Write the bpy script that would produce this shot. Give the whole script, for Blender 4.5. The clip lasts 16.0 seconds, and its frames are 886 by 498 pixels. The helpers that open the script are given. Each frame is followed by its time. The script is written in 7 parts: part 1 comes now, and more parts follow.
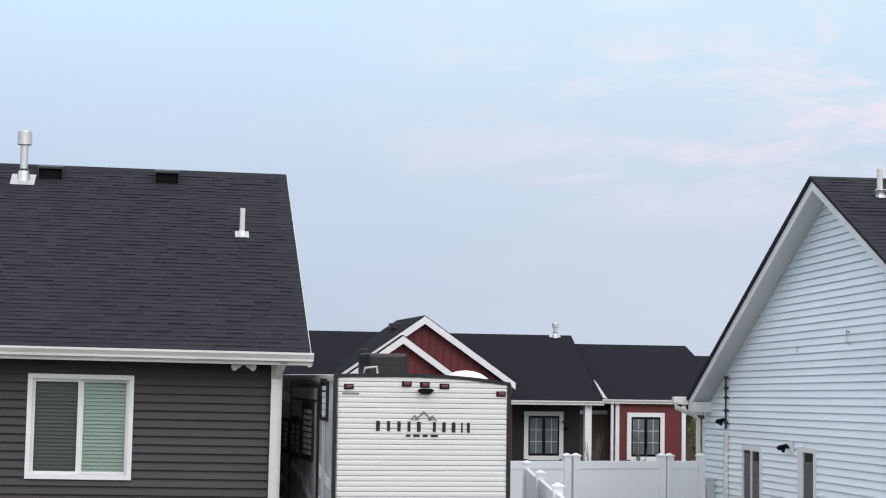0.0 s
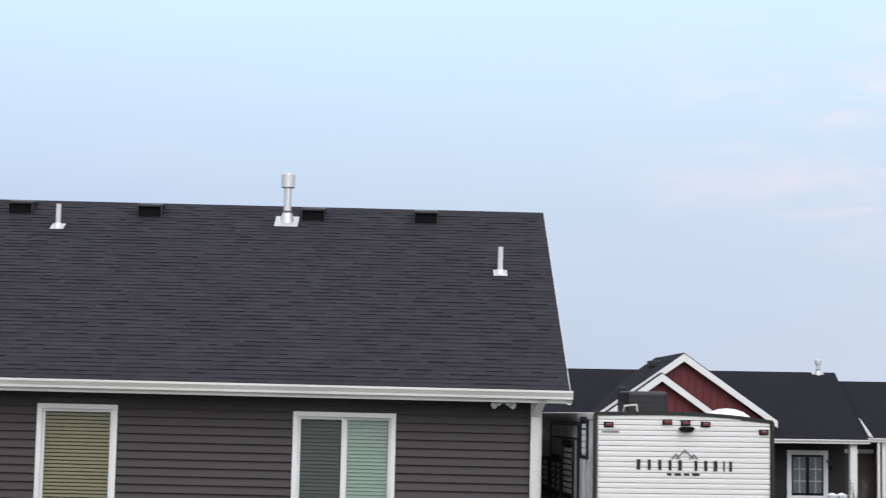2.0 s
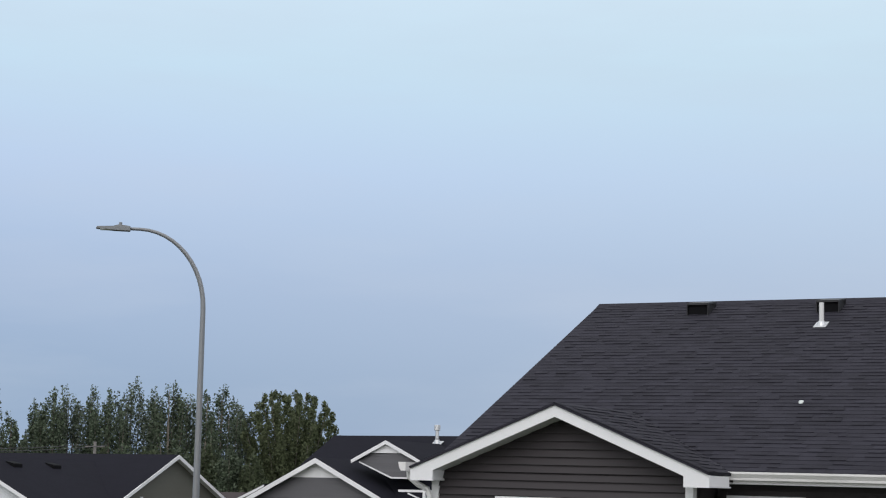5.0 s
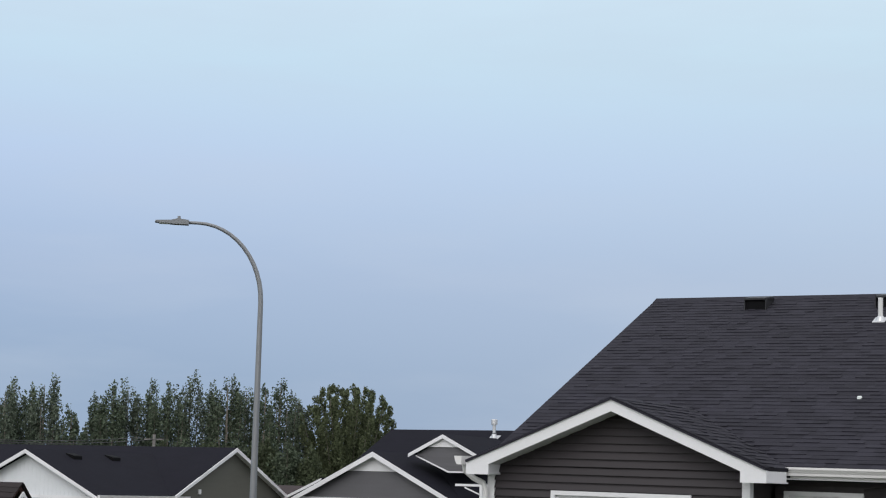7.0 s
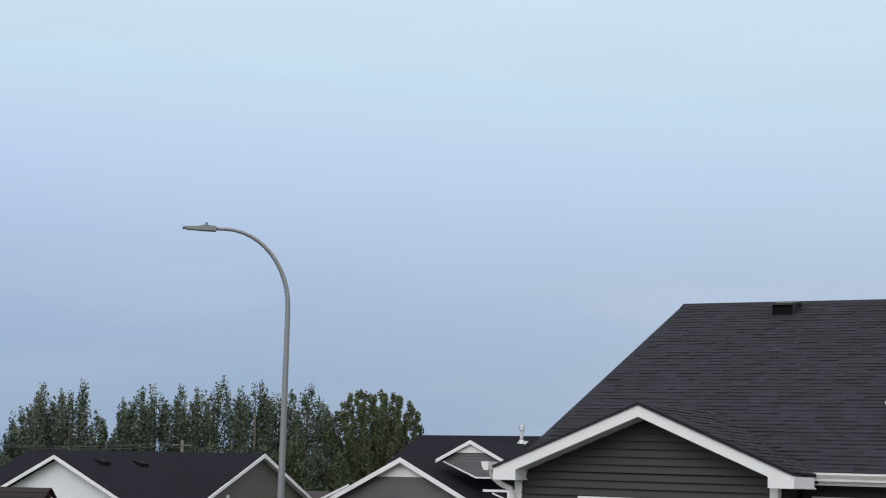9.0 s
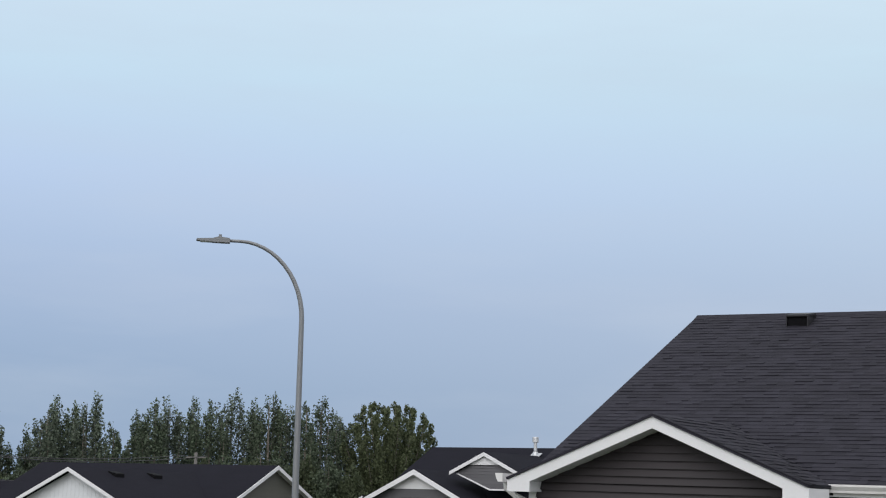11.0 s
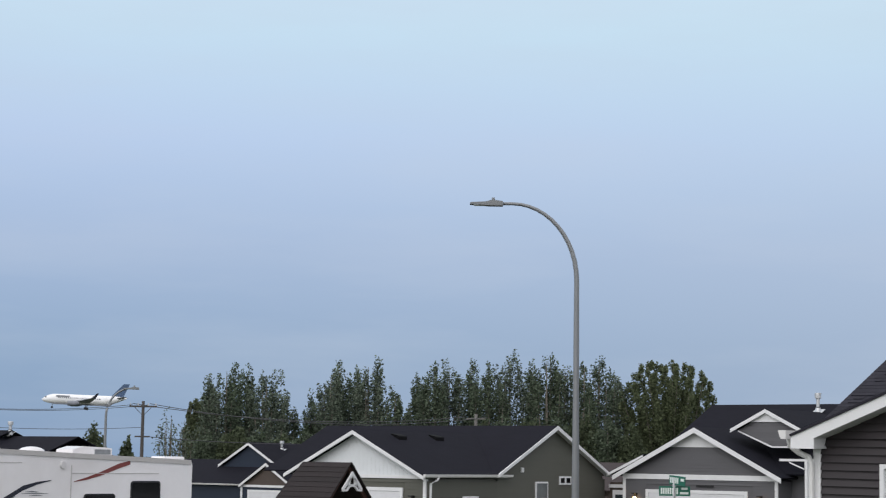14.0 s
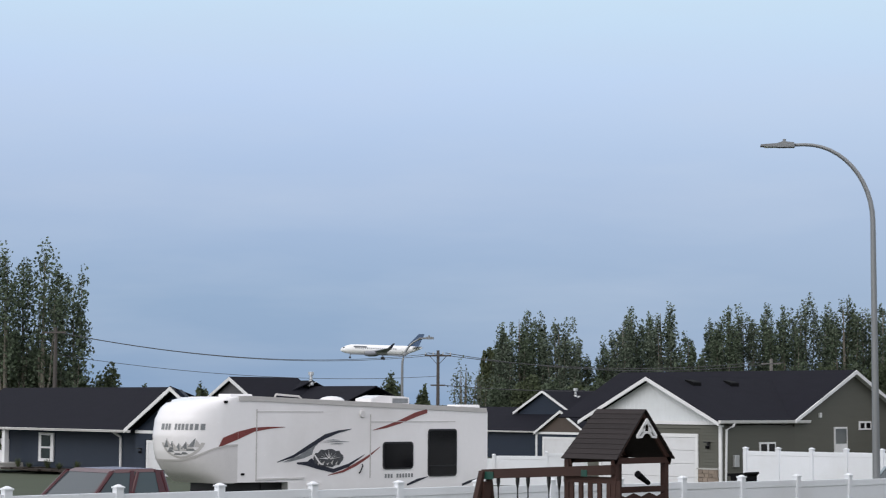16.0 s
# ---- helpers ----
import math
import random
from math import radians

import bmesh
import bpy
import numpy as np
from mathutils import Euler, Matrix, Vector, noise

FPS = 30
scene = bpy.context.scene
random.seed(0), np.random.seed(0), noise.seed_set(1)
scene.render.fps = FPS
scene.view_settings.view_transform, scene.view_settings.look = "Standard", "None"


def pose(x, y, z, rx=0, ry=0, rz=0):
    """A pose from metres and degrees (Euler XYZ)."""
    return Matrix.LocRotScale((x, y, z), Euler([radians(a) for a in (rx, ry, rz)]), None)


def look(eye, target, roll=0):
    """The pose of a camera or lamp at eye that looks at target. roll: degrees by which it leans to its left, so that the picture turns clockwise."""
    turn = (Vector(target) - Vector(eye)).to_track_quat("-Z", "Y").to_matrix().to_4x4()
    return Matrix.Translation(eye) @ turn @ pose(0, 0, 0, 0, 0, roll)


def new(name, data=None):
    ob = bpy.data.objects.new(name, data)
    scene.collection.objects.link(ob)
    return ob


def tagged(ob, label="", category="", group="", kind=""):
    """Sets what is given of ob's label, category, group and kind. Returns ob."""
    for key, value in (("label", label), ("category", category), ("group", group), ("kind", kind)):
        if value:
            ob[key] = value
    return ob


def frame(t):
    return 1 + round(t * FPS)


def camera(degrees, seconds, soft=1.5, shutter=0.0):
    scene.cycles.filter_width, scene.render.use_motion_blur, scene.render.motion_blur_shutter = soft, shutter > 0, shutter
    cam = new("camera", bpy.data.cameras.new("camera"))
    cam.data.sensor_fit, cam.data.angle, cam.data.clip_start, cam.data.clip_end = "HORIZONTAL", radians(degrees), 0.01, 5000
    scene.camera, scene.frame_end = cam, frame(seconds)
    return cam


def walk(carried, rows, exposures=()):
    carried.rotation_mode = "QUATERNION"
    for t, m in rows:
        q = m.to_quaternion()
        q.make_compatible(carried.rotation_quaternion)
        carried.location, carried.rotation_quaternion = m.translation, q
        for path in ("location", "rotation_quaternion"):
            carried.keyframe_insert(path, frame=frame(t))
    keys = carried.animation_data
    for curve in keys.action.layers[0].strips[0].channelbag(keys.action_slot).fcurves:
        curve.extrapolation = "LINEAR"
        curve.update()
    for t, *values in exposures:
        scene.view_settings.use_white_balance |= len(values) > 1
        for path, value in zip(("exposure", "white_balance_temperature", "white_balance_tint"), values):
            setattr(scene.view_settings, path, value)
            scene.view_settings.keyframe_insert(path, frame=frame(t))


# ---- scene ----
cam = camera(27.15, 16.0, soft=1.15, shutter=0.15)
walk(cam, [
    (0.0, pose(0.013, 0.016, 3.204, 94.063, -0.828, -10.781)),
    (0.5, pose(0.011, 0.015, 3.202, 93.922, -0.825, -10.086)),
    (1.0, pose(0.007, 0.010, 3.206, 93.950, -0.910, -8.969)),
    (1.5, pose(-0.007, 0.005, 3.207, 94.278, -0.869, -6.838)),
    (2.0, pose(-0.014, 0.004, 3.204, 95.124, -0.851, -2.770)),
    (2.5, pose(-0.017, 0.005, 3.202, 96.273, -0.714, 3.203)),
    (3.0, pose(-0.019, 0.002, 3.201, 97.344, -0.583, 10.271)),
    (3.5, pose(-0.021, 0.000, 3.203, 97.953, -0.518, 16.452)),
    (4.0, pose(-0.031, 0.001, 3.202, 98.101, -0.708, 20.989)),
    (4.5, pose(-0.032, 0.005, 3.205, 97.938, -0.913, 24.067)),
    (5.0, pose(-0.023, 0.008, 3.211, 97.651, -1.178, 25.787)),
    (7.5, pose(0.010, 0.007, 3.200, 97.498, -1.555, 27.776)),
    (8.0, pose(0.016, 0.006, 3.203, 97.566, -1.579, 28.113)),
    (8.5, pose(0.022, 0.004, 3.202, 97.594, -1.476, 28.326)),
    (9.0, pose(0.024, 0.002, 3.200, 97.592, -1.508, 28.432)),
    (11.5, pose(0.017, -0.006, 3.190, 98.035, -1.423, 29.196)),
    (12.0, pose(0.021, -0.004, 3.190, 97.896, -1.363, 30.000)),
    (12.5, pose(0.011, -0.007, 3.190, 97.654, -1.368, 31.355)),
    (13.0, pose(0.006, -0.009, 3.190, 97.352, -1.147, 33.218)),
    (13.5, pose(0.002, -0.010, 3.193, 96.995, -0.991, 35.240)),
    (14.0, pose(0.001, -0.010, 3.196, 96.539, -0.825, 37.508)),
    (14.5, pose(0.001, -0.009, 3.198, 96.026, -0.602, 39.896)),
    (15.0, pose(0.001, -0.009, 3.199, 95.552, -0.431, 42.059)),
    (15.5, pose(0.001, -0.010, 3.201, 95.136, -0.470, 44.329)),
    (16.0, pose(0.000, -0.010, 3.202, 94.806, -0.321, 46.620)),
], [(0, 0.10), (1.5, 0.15), (2.5, 0.17), (3.0, 0.18), (3.5, 0.03), (4.2, -0.06), (5.0, -0.12), (9.0, -0.14), (14.0, -0.14), (15.0, -0.12), (16.0, -0.06)])

# ---------- world and sun ----------
world = bpy.data.worlds.new("evening_sky")
scene.world = world
world.use_nodes = True
wn, wl = world.node_tree.nodes, world.node_tree.links
wn.clear()


def wnode(kind, **kw):
    n = wn.new(kind)
    for k, v in kw.items():
        n.inputs[k].default_value = v
    return n


def wmath(op, a, b):
    n = wn.new("ShaderNodeMath")
    n.operation = op
    for i, v in enumerate((a, b)):
        if isinstance(v, (int, float)):
            n.inputs[i].default_value = v
        else:
            wl.new(v, n.inputs[i])
    return n.outputs[0]


def wmix(fac, a, b):
    n = wn.new("ShaderNodeMix")
    n.data_type = "RGBA"
    for i, v in ((0, fac), (6, a), (7, b)):
        if isinstance(v, (int, float, tuple)):
            n.inputs[i].default_value = v
        else:
            wl.new(v, n.inputs[i])
    return n.outputs[2]


def ramp_node(tree, stops, fac):
    n = tree.nodes.new("ShaderNodeValToRGB")
    el = n.color_ramp.elements
    while len(el) < len(stops):
        el.new(0.5)
    for e, (p, c) in zip(el, stops):
        e.position, e.color = p, (*c, 1)
    tree.links.new(fac, n.inputs[0])
    return n.outputs[0]


w_out = wn.new("ShaderNodeOutputWorld")
w_bg = wn.new("ShaderNodeBackground")
w_sky = wn.new("ShaderNodeTexSky")
w_sky.sky_type, w_sky.sun_disc = "NISHITA", False
w_sky.sun_elevation, w_sky.sun_rotation = radians(37), radians(165)
w_scale = wn.new("ShaderNodeVectorMath")
w_scale.operation = "SCALE"
w_scale.inputs[3].default_value = 0.10
wl.new(w_sky.outputs[0], w_scale.inputs[0])
w_co = wn.new("ShaderNodeTexCoord")
w_sep = wn.new("ShaderNodeSeparateXYZ")
wl.new(w_co.outputs["Generated"], w_sep.inputs[0])
# thin even overcast: its colour by height over the horizon
height = wmath("ADD", wmath("MULTIPLY", w_sep.outputs[2], 0.9), 0.0)
deck_l = ramp_node(world.node_tree, [(0.0, (0.25, 0.38, 0.59)), (0.05, (0.305, 0.435, 0.645)), (0.10, (0.42, 0.545, 0.775)),
                                     (0.155, (0.555, 0.70, 0.95)), (0.205, (0.64, 0.83, 1.0)), (0.42, (0.98, 1.02, 1.10)), (1.0, (1.3, 1.32, 1.36))], height)
deck_r = ramp_node(world.node_tree, [(0.0, (0.55, 0.62, 0.75)), (0.05, (0.55, 0.62, 0.76)), (0.10, (0.57, 0.66, 0.79)),
                                     (0.17, (0.63, 0.80, 0.94)), (0.21, (0.68, 0.89, 1.0)), (0.42, (1.0, 1.04, 1.10)), (1.0, (1.3, 1.32, 1.36))], height)
side = wmath("ADD", wmath("MULTIPLY", w_sep.outputs[0], 0.95), 0.72)
side_c = wn.new("ShaderNodeClamp")
wl.new(side, side_c.inputs[0])
deck = wmix(side_c.outputs[0], deck_l, deck_r)
# long soft bands and warm wisps of cloud
w_map = wn.new("ShaderNodeMapping")
w_map.inputs["Scale"].default_value = (3.0, 3.0, 16.0)
wl.new(w_co.outputs["Generated"], w_map.inputs[0])
w_noise = wnode("ShaderNodeTexNoise", Scale=1.3, Detail=5.0, Roughness=0.55)
wl.new(w_map.outputs[0], w_noise.inputs[0])
bands = ramp_node(world.node_tree, [(0.42, (0, 0, 0)), (0.72, (1, 1, 1))], w_noise.outputs[0])
deck = wmix(wmath("MULTIPLY", bands, 0.30), deck, (0.62, 0.70, 0.84, 1))
w_map2 = wn.new("ShaderNodeMapping")
w_map2.inputs["Scale"].default_value = (4.0, 4.0, 13.0)
w_map2.inputs["Rotation"].default_value = (0.0, radians(14), 0.0)
w_map2.inputs["Location"].default_value = (0.3, 0.1, 0.2)
wl.new(w_co.outputs["Generated"], w_map2.inputs[0])
w_noise2 = wnode("ShaderNodeTexNoise", Scale=2.6, Detail=6.0, Roughness=0.6, Distortion=0.4)
wl.new(w_map2.outputs[0], w_noise2.inputs[0])
wisps = ramp_node(world.node_tree, [(0.47, (0, 0, 0)), (0.68, (1, 1, 1))], w_noise2.outputs[0])
right = wn.new("ShaderNodeMapRange")
right.inputs[1].default_value, right.inputs[2].default_value = 0.12, 0.42
wl.new(w_sep.outputs[0], right.inputs[0])
high = wn.new("ShaderNodeMapRange")
high.inputs[1].default_value, high.inputs[2].default_value = 0.075, 0.125
wl.new(w_sep.outputs[2], high.inputs[0])
deck = wmix(wmath("MULTIPLY", wmath("MULTIPLY", wmath("MULTIPLY", wisps, right.outputs[0]), high.outputs[0]), 0.95), deck, (0.98, 0.80, 0.84, 1))
# the evening side of the sky, behind the walk, is the brighter one
west = wn.new("ShaderNodeMapRange")
west.inputs[1].default_value, west.inputs[2].default_value = -0.05, -0.75
wl.new(wmath("ADD", wmath("MULTIPLY", w_sep.outputs[1], 0.90), wmath("MULTIPLY", w_sep.outputs[0], 0.02)), west.inputs[0])
above = wn.new("ShaderNodeMapRange")
above.inputs[1].default_value, above.inputs[2].default_value = -0.05, 0.05
wl.new(w_sep.outputs[2], above.inputs[0])
deck = wmix(wmath("MULTIPLY", wmath("MULTIPLY", west.outputs[0], above.outputs[0]), 0.9), deck, (1.55, 1.55, 1.57, 1))
wl.new(wmix(0.93, w_scale.outputs[0], deck), w_bg.inputs[0])
w_bg.inputs[1].default_value = 1.0
wl.new(w_bg.outputs[0], w_out.inputs[0])

sun_data = bpy.data.lights.new("sun", "SUN")
sun_data.energy, sun_data.angle, sun_data.color = 0.75, radians(40), (1.0, 0.97, 0.97)
sun = new("sun", sun_data)
sun.matrix_world = look((0, 0, 60), (-15, 57, 16))

# ---------- materials ----------


def material(name, color, rough=0.7, metal=0.0, vary=0.12, scale=3.0, grain=40.0, bump=0.15, stretch=(1, 1, 1), island=0.0, rand=0.0, spec=0.4, dirt=None):
    """A surface with slow stains, fine grain and relief; island and rand: how far pieces differ."""
    m = bpy.data.materials.new(name)
    m.use_nodes = True
    t = m.node_tree
    b = t.nodes["Principled BSDF"]
    b.inputs["Roughness"].default_value, b.inputs["Metallic"].default_value = rough, metal
    b.inputs["Specular IOR Level"].default_value = spec
    co = t.nodes.new("ShaderNodeTexCoord")
    mp = t.nodes.new("ShaderNodeMapping")
    mp.inputs["Scale"].default_value = stretch
    t.links.new(co.outputs["Object"], mp.inputs[0])
    n1, n2 = t.nodes.new("ShaderNodeTexNoise"), t.nodes.new("ShaderNodeTexNoise")
    n1.inputs["Scale"].default_value, n1.inputs["Detail"].default_value = scale, 4
    n2.inputs["Scale"].default_value, n2.inputs["Detail"].default_value = grain, 3
    for n in (n1, n2):
        t.links.new(mp.outputs[0], n.inputs[0])

    def calc(op, a, c):
        q = t.nodes.new("ShaderNodeMath")
        q.operation = op
        for i, v in enumerate((a, c)):
            if isinstance(v, (int, float)):
                q.inputs[i].default_value = v
            else:
                t.links.new(v, q.inputs[i])
        return q.outputs[0]

    both = calc("ADD", calc("MULTIPLY", n1.outputs[0], 0.6), calc("MULTIPLY", n2.outputs[0], 0.4))
    value = calc("ADD", calc("MULTIPLY", calc("SUBTRACT", both, 0.5), 4 * vary), 1.0)
    if island:
        g = t.nodes.new("ShaderNodeNewGeometry")
        value = calc("MULTIPLY", value, calc("ADD", calc("MULTIPLY", g.outputs["Random Per Island"], 2 * island), 1 - island))
    if rand:
        o = t.nodes.new("ShaderNodeObjectInfo")
        value = calc("MULTIPLY", value, calc("ADD", calc("MULTIPLY", o.outputs["Random"], 2 * rand), 1 - rand))
    sc = t.nodes.new("ShaderNodeVectorMath")
    sc.operation = "SCALE"
    sc.inputs[0].default_value = color
    t.links.new(value, sc.inputs[3])
    colour = sc.outputs[0]
    if dirt:
        n3 = t.nodes.new("ShaderNodeTexNoise")
        n3.inputs["Scale"].default_value, n3.inputs["Detail"].default_value = scale * 0.4, 6
        t.links.new(mp.outputs[0], n3.inputs[0])
        mk = ramp_node(t, [(0.5, (0, 0, 0)), (0.75, (0.5, 0.5, 0.5))], n3.outputs[0])
        mx = t.nodes.new("ShaderNodeMix")
        mx.data_type = "RGBA"
        mx.inputs[7].default_value = (*dirt, 1)
        t.links.new(mk, mx.inputs[0])
        t.links.new(colour, mx.inputs[6])
        colour = mx.outputs[2]
    t.links.new(colour, b.inputs["Base Color"])
    rr = calc("ADD", calc("MULTIPLY", calc("SUBTRACT", n2.outputs[0], 0.5), 0.25), rough)
    t.links.new(rr, b.inputs["Roughness"])
    if bump:
        bp = t.nodes.new("ShaderNodeBump")
        bp.inputs["Strength"].default_value, bp.inputs["Distance"].default_value = bump, 0.01
        t.links.new(n2.outputs[0], bp.inputs["Height"])
        t.links.new(bp.outputs[0], b.inputs["Normal"])
    return m


def leafy(m, share=0.35):
    """Lets part of the light through the leaves."""
    t = m.node_tree
    b, out = t.nodes["Principled BSDF"], t.nodes["Material Output"]
    mix, tl = t.nodes.new("ShaderNodeMixShader"), t.nodes.new("ShaderNodeBsdfTranslucent")
    mix.inputs[0].default_value = share
    t.links.new(b.inputs["Base Color"].links[0].from_socket, tl.inputs["Color"])
    t.links.new(b.outputs[0], mix.inputs[1])
    t.links.new(tl.outputs[0], mix.inputs[2])
    t.links.new(mix.outputs[0], out.inputs["Surface"])
    return m


def glass(name, tint=(0.86, 0.89, 0.88), gloss=0.03):
    m = bpy.data.materials.new(name)
    m.use_nodes = True
    t = m.node_tree
    t.nodes.clear()
    out, mix = t.nodes.new("ShaderNodeOutputMaterial"), t.nodes.new("ShaderNodeMixShader")
    tr, gl, fr = t.nodes.new("ShaderNodeBsdfTransparent"), t.nodes.new("ShaderNodeBsdfGlossy"), t.nodes.new("ShaderNodeFresnel")
    tr.inputs[0].default_value = (*tint, 1)
    gl.inputs["Roughness"].default_value = gloss
    fr.inputs[0].default_value = 1.6
    t.links.new(fr.outputs[0], mix.inputs[0])
    t.links.new(tr.outputs[0], mix.inputs[1])
    t.links.new(gl.outputs[0], mix.inputs[2])
    t.links.new(mix.outputs[0], out.inputs[0])
    return m


def glow(name, color, power):
    m = bpy.data.materials.new(name)
    m.use_nodes = True
    b = m.node_tree.nodes["Principled BSDF"]
    b.inputs["Base Color"].default_value = (*color, 1)
    b.inputs["Emission Color"].default_value = (*color, 1)
    b.inputs["Emission Strength"].default_value = power
    return m


SHINGLE = material("charcoal_asphalt_shingle", (0.0265, 0.0255, 0.0345), 0.95, vary=0.22, scale=1.5, grain=60, bump=0.5, island=0.17, spec=0.25)
ROOF_FAR = material("charcoal_roof_far", (0.0125, 0.0125, 0.0185), 0.95, vary=0.15, scale=1.2, grain=9, bump=0.3, stretch=(1, 1, 4), spec=0.12)
ROOF_BROWN = material("brown_roof_far", (0.045, 0.034, 0.034), 0.9, vary=0.15)
DARK_SIDING = material("dark_brown_grey_vinyl", (0.039, 0.033, 0.036), 0.55, vary=0.08, scale=1.0, grain=30, bump=0.1, stretch=(0.3, 1, 3), rand=0.05)
WHITE_SIDING = material("white_vinyl_siding", (0.82, 0.89, 0.94), 0.5, vary=0.04, scale=0.8, grain=20, bump=0.08, stretch=(0.3, 0.3, 3), rand=0.02, dirt=(0.55, 0.6, 0.65))
WHITE_TRIM = material("white_painted_trim", (0.78, 0.78, 0.79), 0.45, vary=0.04, scale=2, grain=30, bump=0.06, dirt=(0.6, 0.6, 0.6))
GUTTER_MAT = material("white_aluminium_gutter", (0.74, 0.73, 0.72), 0.35, vary=0.05, scale=1.5, grain=12, bump=0.05, dirt=(0.5, 0.49, 0.47))
SOFFIT = material("white_soffit", (0.70, 0.71, 0.72), 0.6, vary=0.04)
GREEN_SIDING = material("olive_green_siding", (0.10, 0.10, 0.083), 0.6, vary=0.06, stretch=(0.3, 0.3, 3), rand=0.05)
GREY_SIDING = material("mid_grey_siding", (0.112, 0.110, 0.118), 0.6, vary=0.06, stretch=(0.3, 0.3, 3), rand=0.05)
BLUE_SIDING = material("navy_blue_siding", (0.013, 0.022, 0.041), 0.6, vary=0.08, stretch=(0.3, 0.3, 3), rand=0.05)
RED_SIDING = material("barn_red_siding", (0.13, 0.022, 0.026), 0.6, vary=0.08, stretch=(3, 3, 0.3), rand=0.06)
BROWN_SIDING = material("dark_brown_siding", (0.085, 0.065, 0.055), 0.65, vary=0.1, rand=0.06)
BLACK_SIDING = material("charcoal_porch_siding", (0.018, 0.016, 0.017), 0.7, vary=0.1)
TAN_WALL = material("pale_board_and_batten", (0.72, 0.74, 0.76), 0.6, vary=0.04)
STONE = material("tan_cut_stone", (0.26, 0.21, 0.17), 0.85, vary=0.2, scale=4, rand=0.25)
CONCRETE = material("pale_concrete", (0.42, 0.41, 0.39), 0.85, vary=0.12, scale=1.2, grain=30, bump=0.2)
GALV = material("galvanised_sheet_metal", (0.62, 0.63, 0.64), 0.42, metal=0.7, vary=0.12, scale=5, grain=30, bump=0.05)
PVC = material("white_pvc_pipe", (0.66, 0.66, 0.65), 0.45, vary=0.06, dirt=(0.45, 0.44, 0.42))
BLACK_METAL = material("black_coated_metal", (0.018, 0.018, 0.020), 0.5, vary=0.15)
VENT_METAL = material("grey_black_vent_metal", (0.024, 0.024, 0.027), 0.5, vary=0.1)
BLACK_PLASTIC = material("black_plastic", (0.006, 0.006, 0.007), 0.8, vary=0.1, spec=0.1)
LAMP_STEEL = material("weathered_grey_steel", (0.24, 0.25, 0.26), 0.5, metal=0.4, vary=0.1, stretch=(1, 1, 0.2))
LAMP_CAST = material("dull_grey_cast_metal", (0.22, 0.23, 0.24), 0.5, vary=0.06)
LAMP_HEAD = material("light_grey_cast_metal", (0.50, 0.51, 0.52), 0.5, vary=0.06)
VINYL = material("white_vinyl_fence", (0.80, 0.82, 0.86), 0.4, vary=0.03, scale=1.2, grain=15, bump=0.04, rand=0.02, dirt=(0.62, 0.62, 0.62))
RV_WHITE = material("white_ribbed_aluminium", (0.72, 0.71, 0.71), 0.35, vary=0.03, scale=0.7, grain=8, bump=0.03, dirt=(0.62, 0.60, 0.58))
RV_DARK = material("dark_grey_trailer_side", (0.50, 0.50, 0.51), 0.7, vary=0.40, scale=2.0, grain=6, bump=0.05)
RV_SWOOSH = material("mid_grey_trailer_graphic", (0.80, 0.82, 0.83), 0.7, vary=0.2)
RV_BLACK = material("black_rubber_trim", (0.012, 0.012, 0.014), 0.4, vary=0.15)
RV_CREAM = material("off_white_gelcoat", (0.86, 0.84, 0.85), 0.22, vary=0.03, scale=0.6, grain=6, bump=0.02, dirt=(0.6, 0.57, 0.56))
RV_GREY = material("grey_lower_gelcoat", (0.64, 0.62, 0.62), 0.3, vary=0.05)
RV_ROOF = material("pale_rubber_roof_edge", (0.50, 0.48, 0.47), 0.5, vary=0.08)
GRAPHIC_RED = material("maroon_vinyl_graphic", (0.20, 0.05, 0.045), 0.3, vary=0.08)
GRAPHIC_NAVY = material("dark_navy_vinyl_graphic", (0.020, 0.022, 0.035), 0.3, vary=0.1)
GRAPHIC_GREY = material("grey_vinyl_graphic", (0.20, 0.21, 0.22), 0.35, vary=0.35, scale=6, grain=22)
GRAPHIC_DUSK = material("dark_grey_vinyl_graphic", (0.06, 0.062, 0.068), 0.35, vary=0.5, scale=4, grain=14)
LENS_RED = material("dark_red_lamp_lens", (0.13, 0.018, 0.022), 0.2, vary=0.05, spec=0.6)
WINDOW_DARK = material("dark_tinted_glass", (0.004, 0.004, 0.005), 0.12, vary=0.0, bump=0, spec=0.25)
PLAY_WOOD = material("stained_cedar", (0.045, 0.020, 0.015), 0.7, vary=0.2, scale=4, grain=30, bump=0.3, stretch=(0.3, 0.3, 2), rand=0.12)
PLAY_ROOF = material("weathered_brown_roof_board", (0.020, 0.0145, 0.0150), 0.8, vary=0.25, scale=4, grain=25, bump=0.35, stretch=(0.4, 3, 3), rand=0.18)
GREEN_PLASTIC = material("dark_green_plastic", (0.01, 0.06, 0.045), 0.4, vary=0.05)
SIGN_GREEN = material("green_sign_sheet", (0.012, 0.13, 0.085), 0.4, vary=0.05)
SIGN_WHITE = material("white_sign_lettering", (0.7, 0.75, 0.72), 0.5, vary=0.02)
BLIND_TAN = material("tan_wood_blind", (0.52, 0.45, 0.31), 0.6, vary=0.06)
BLIND_WHITE = material("pale_green_white_blind", (0.62, 0.74, 0.68), 0.6, vary=0.03)
BLIND_PINK = material("dusty_pink_blind", (0.42, 0.34, 0.35), 0.8, vary=0.05)
BLIND_SHADE = material("grey_green_blind", (0.17, 0.185, 0.185), 0.7, vary=0.04)
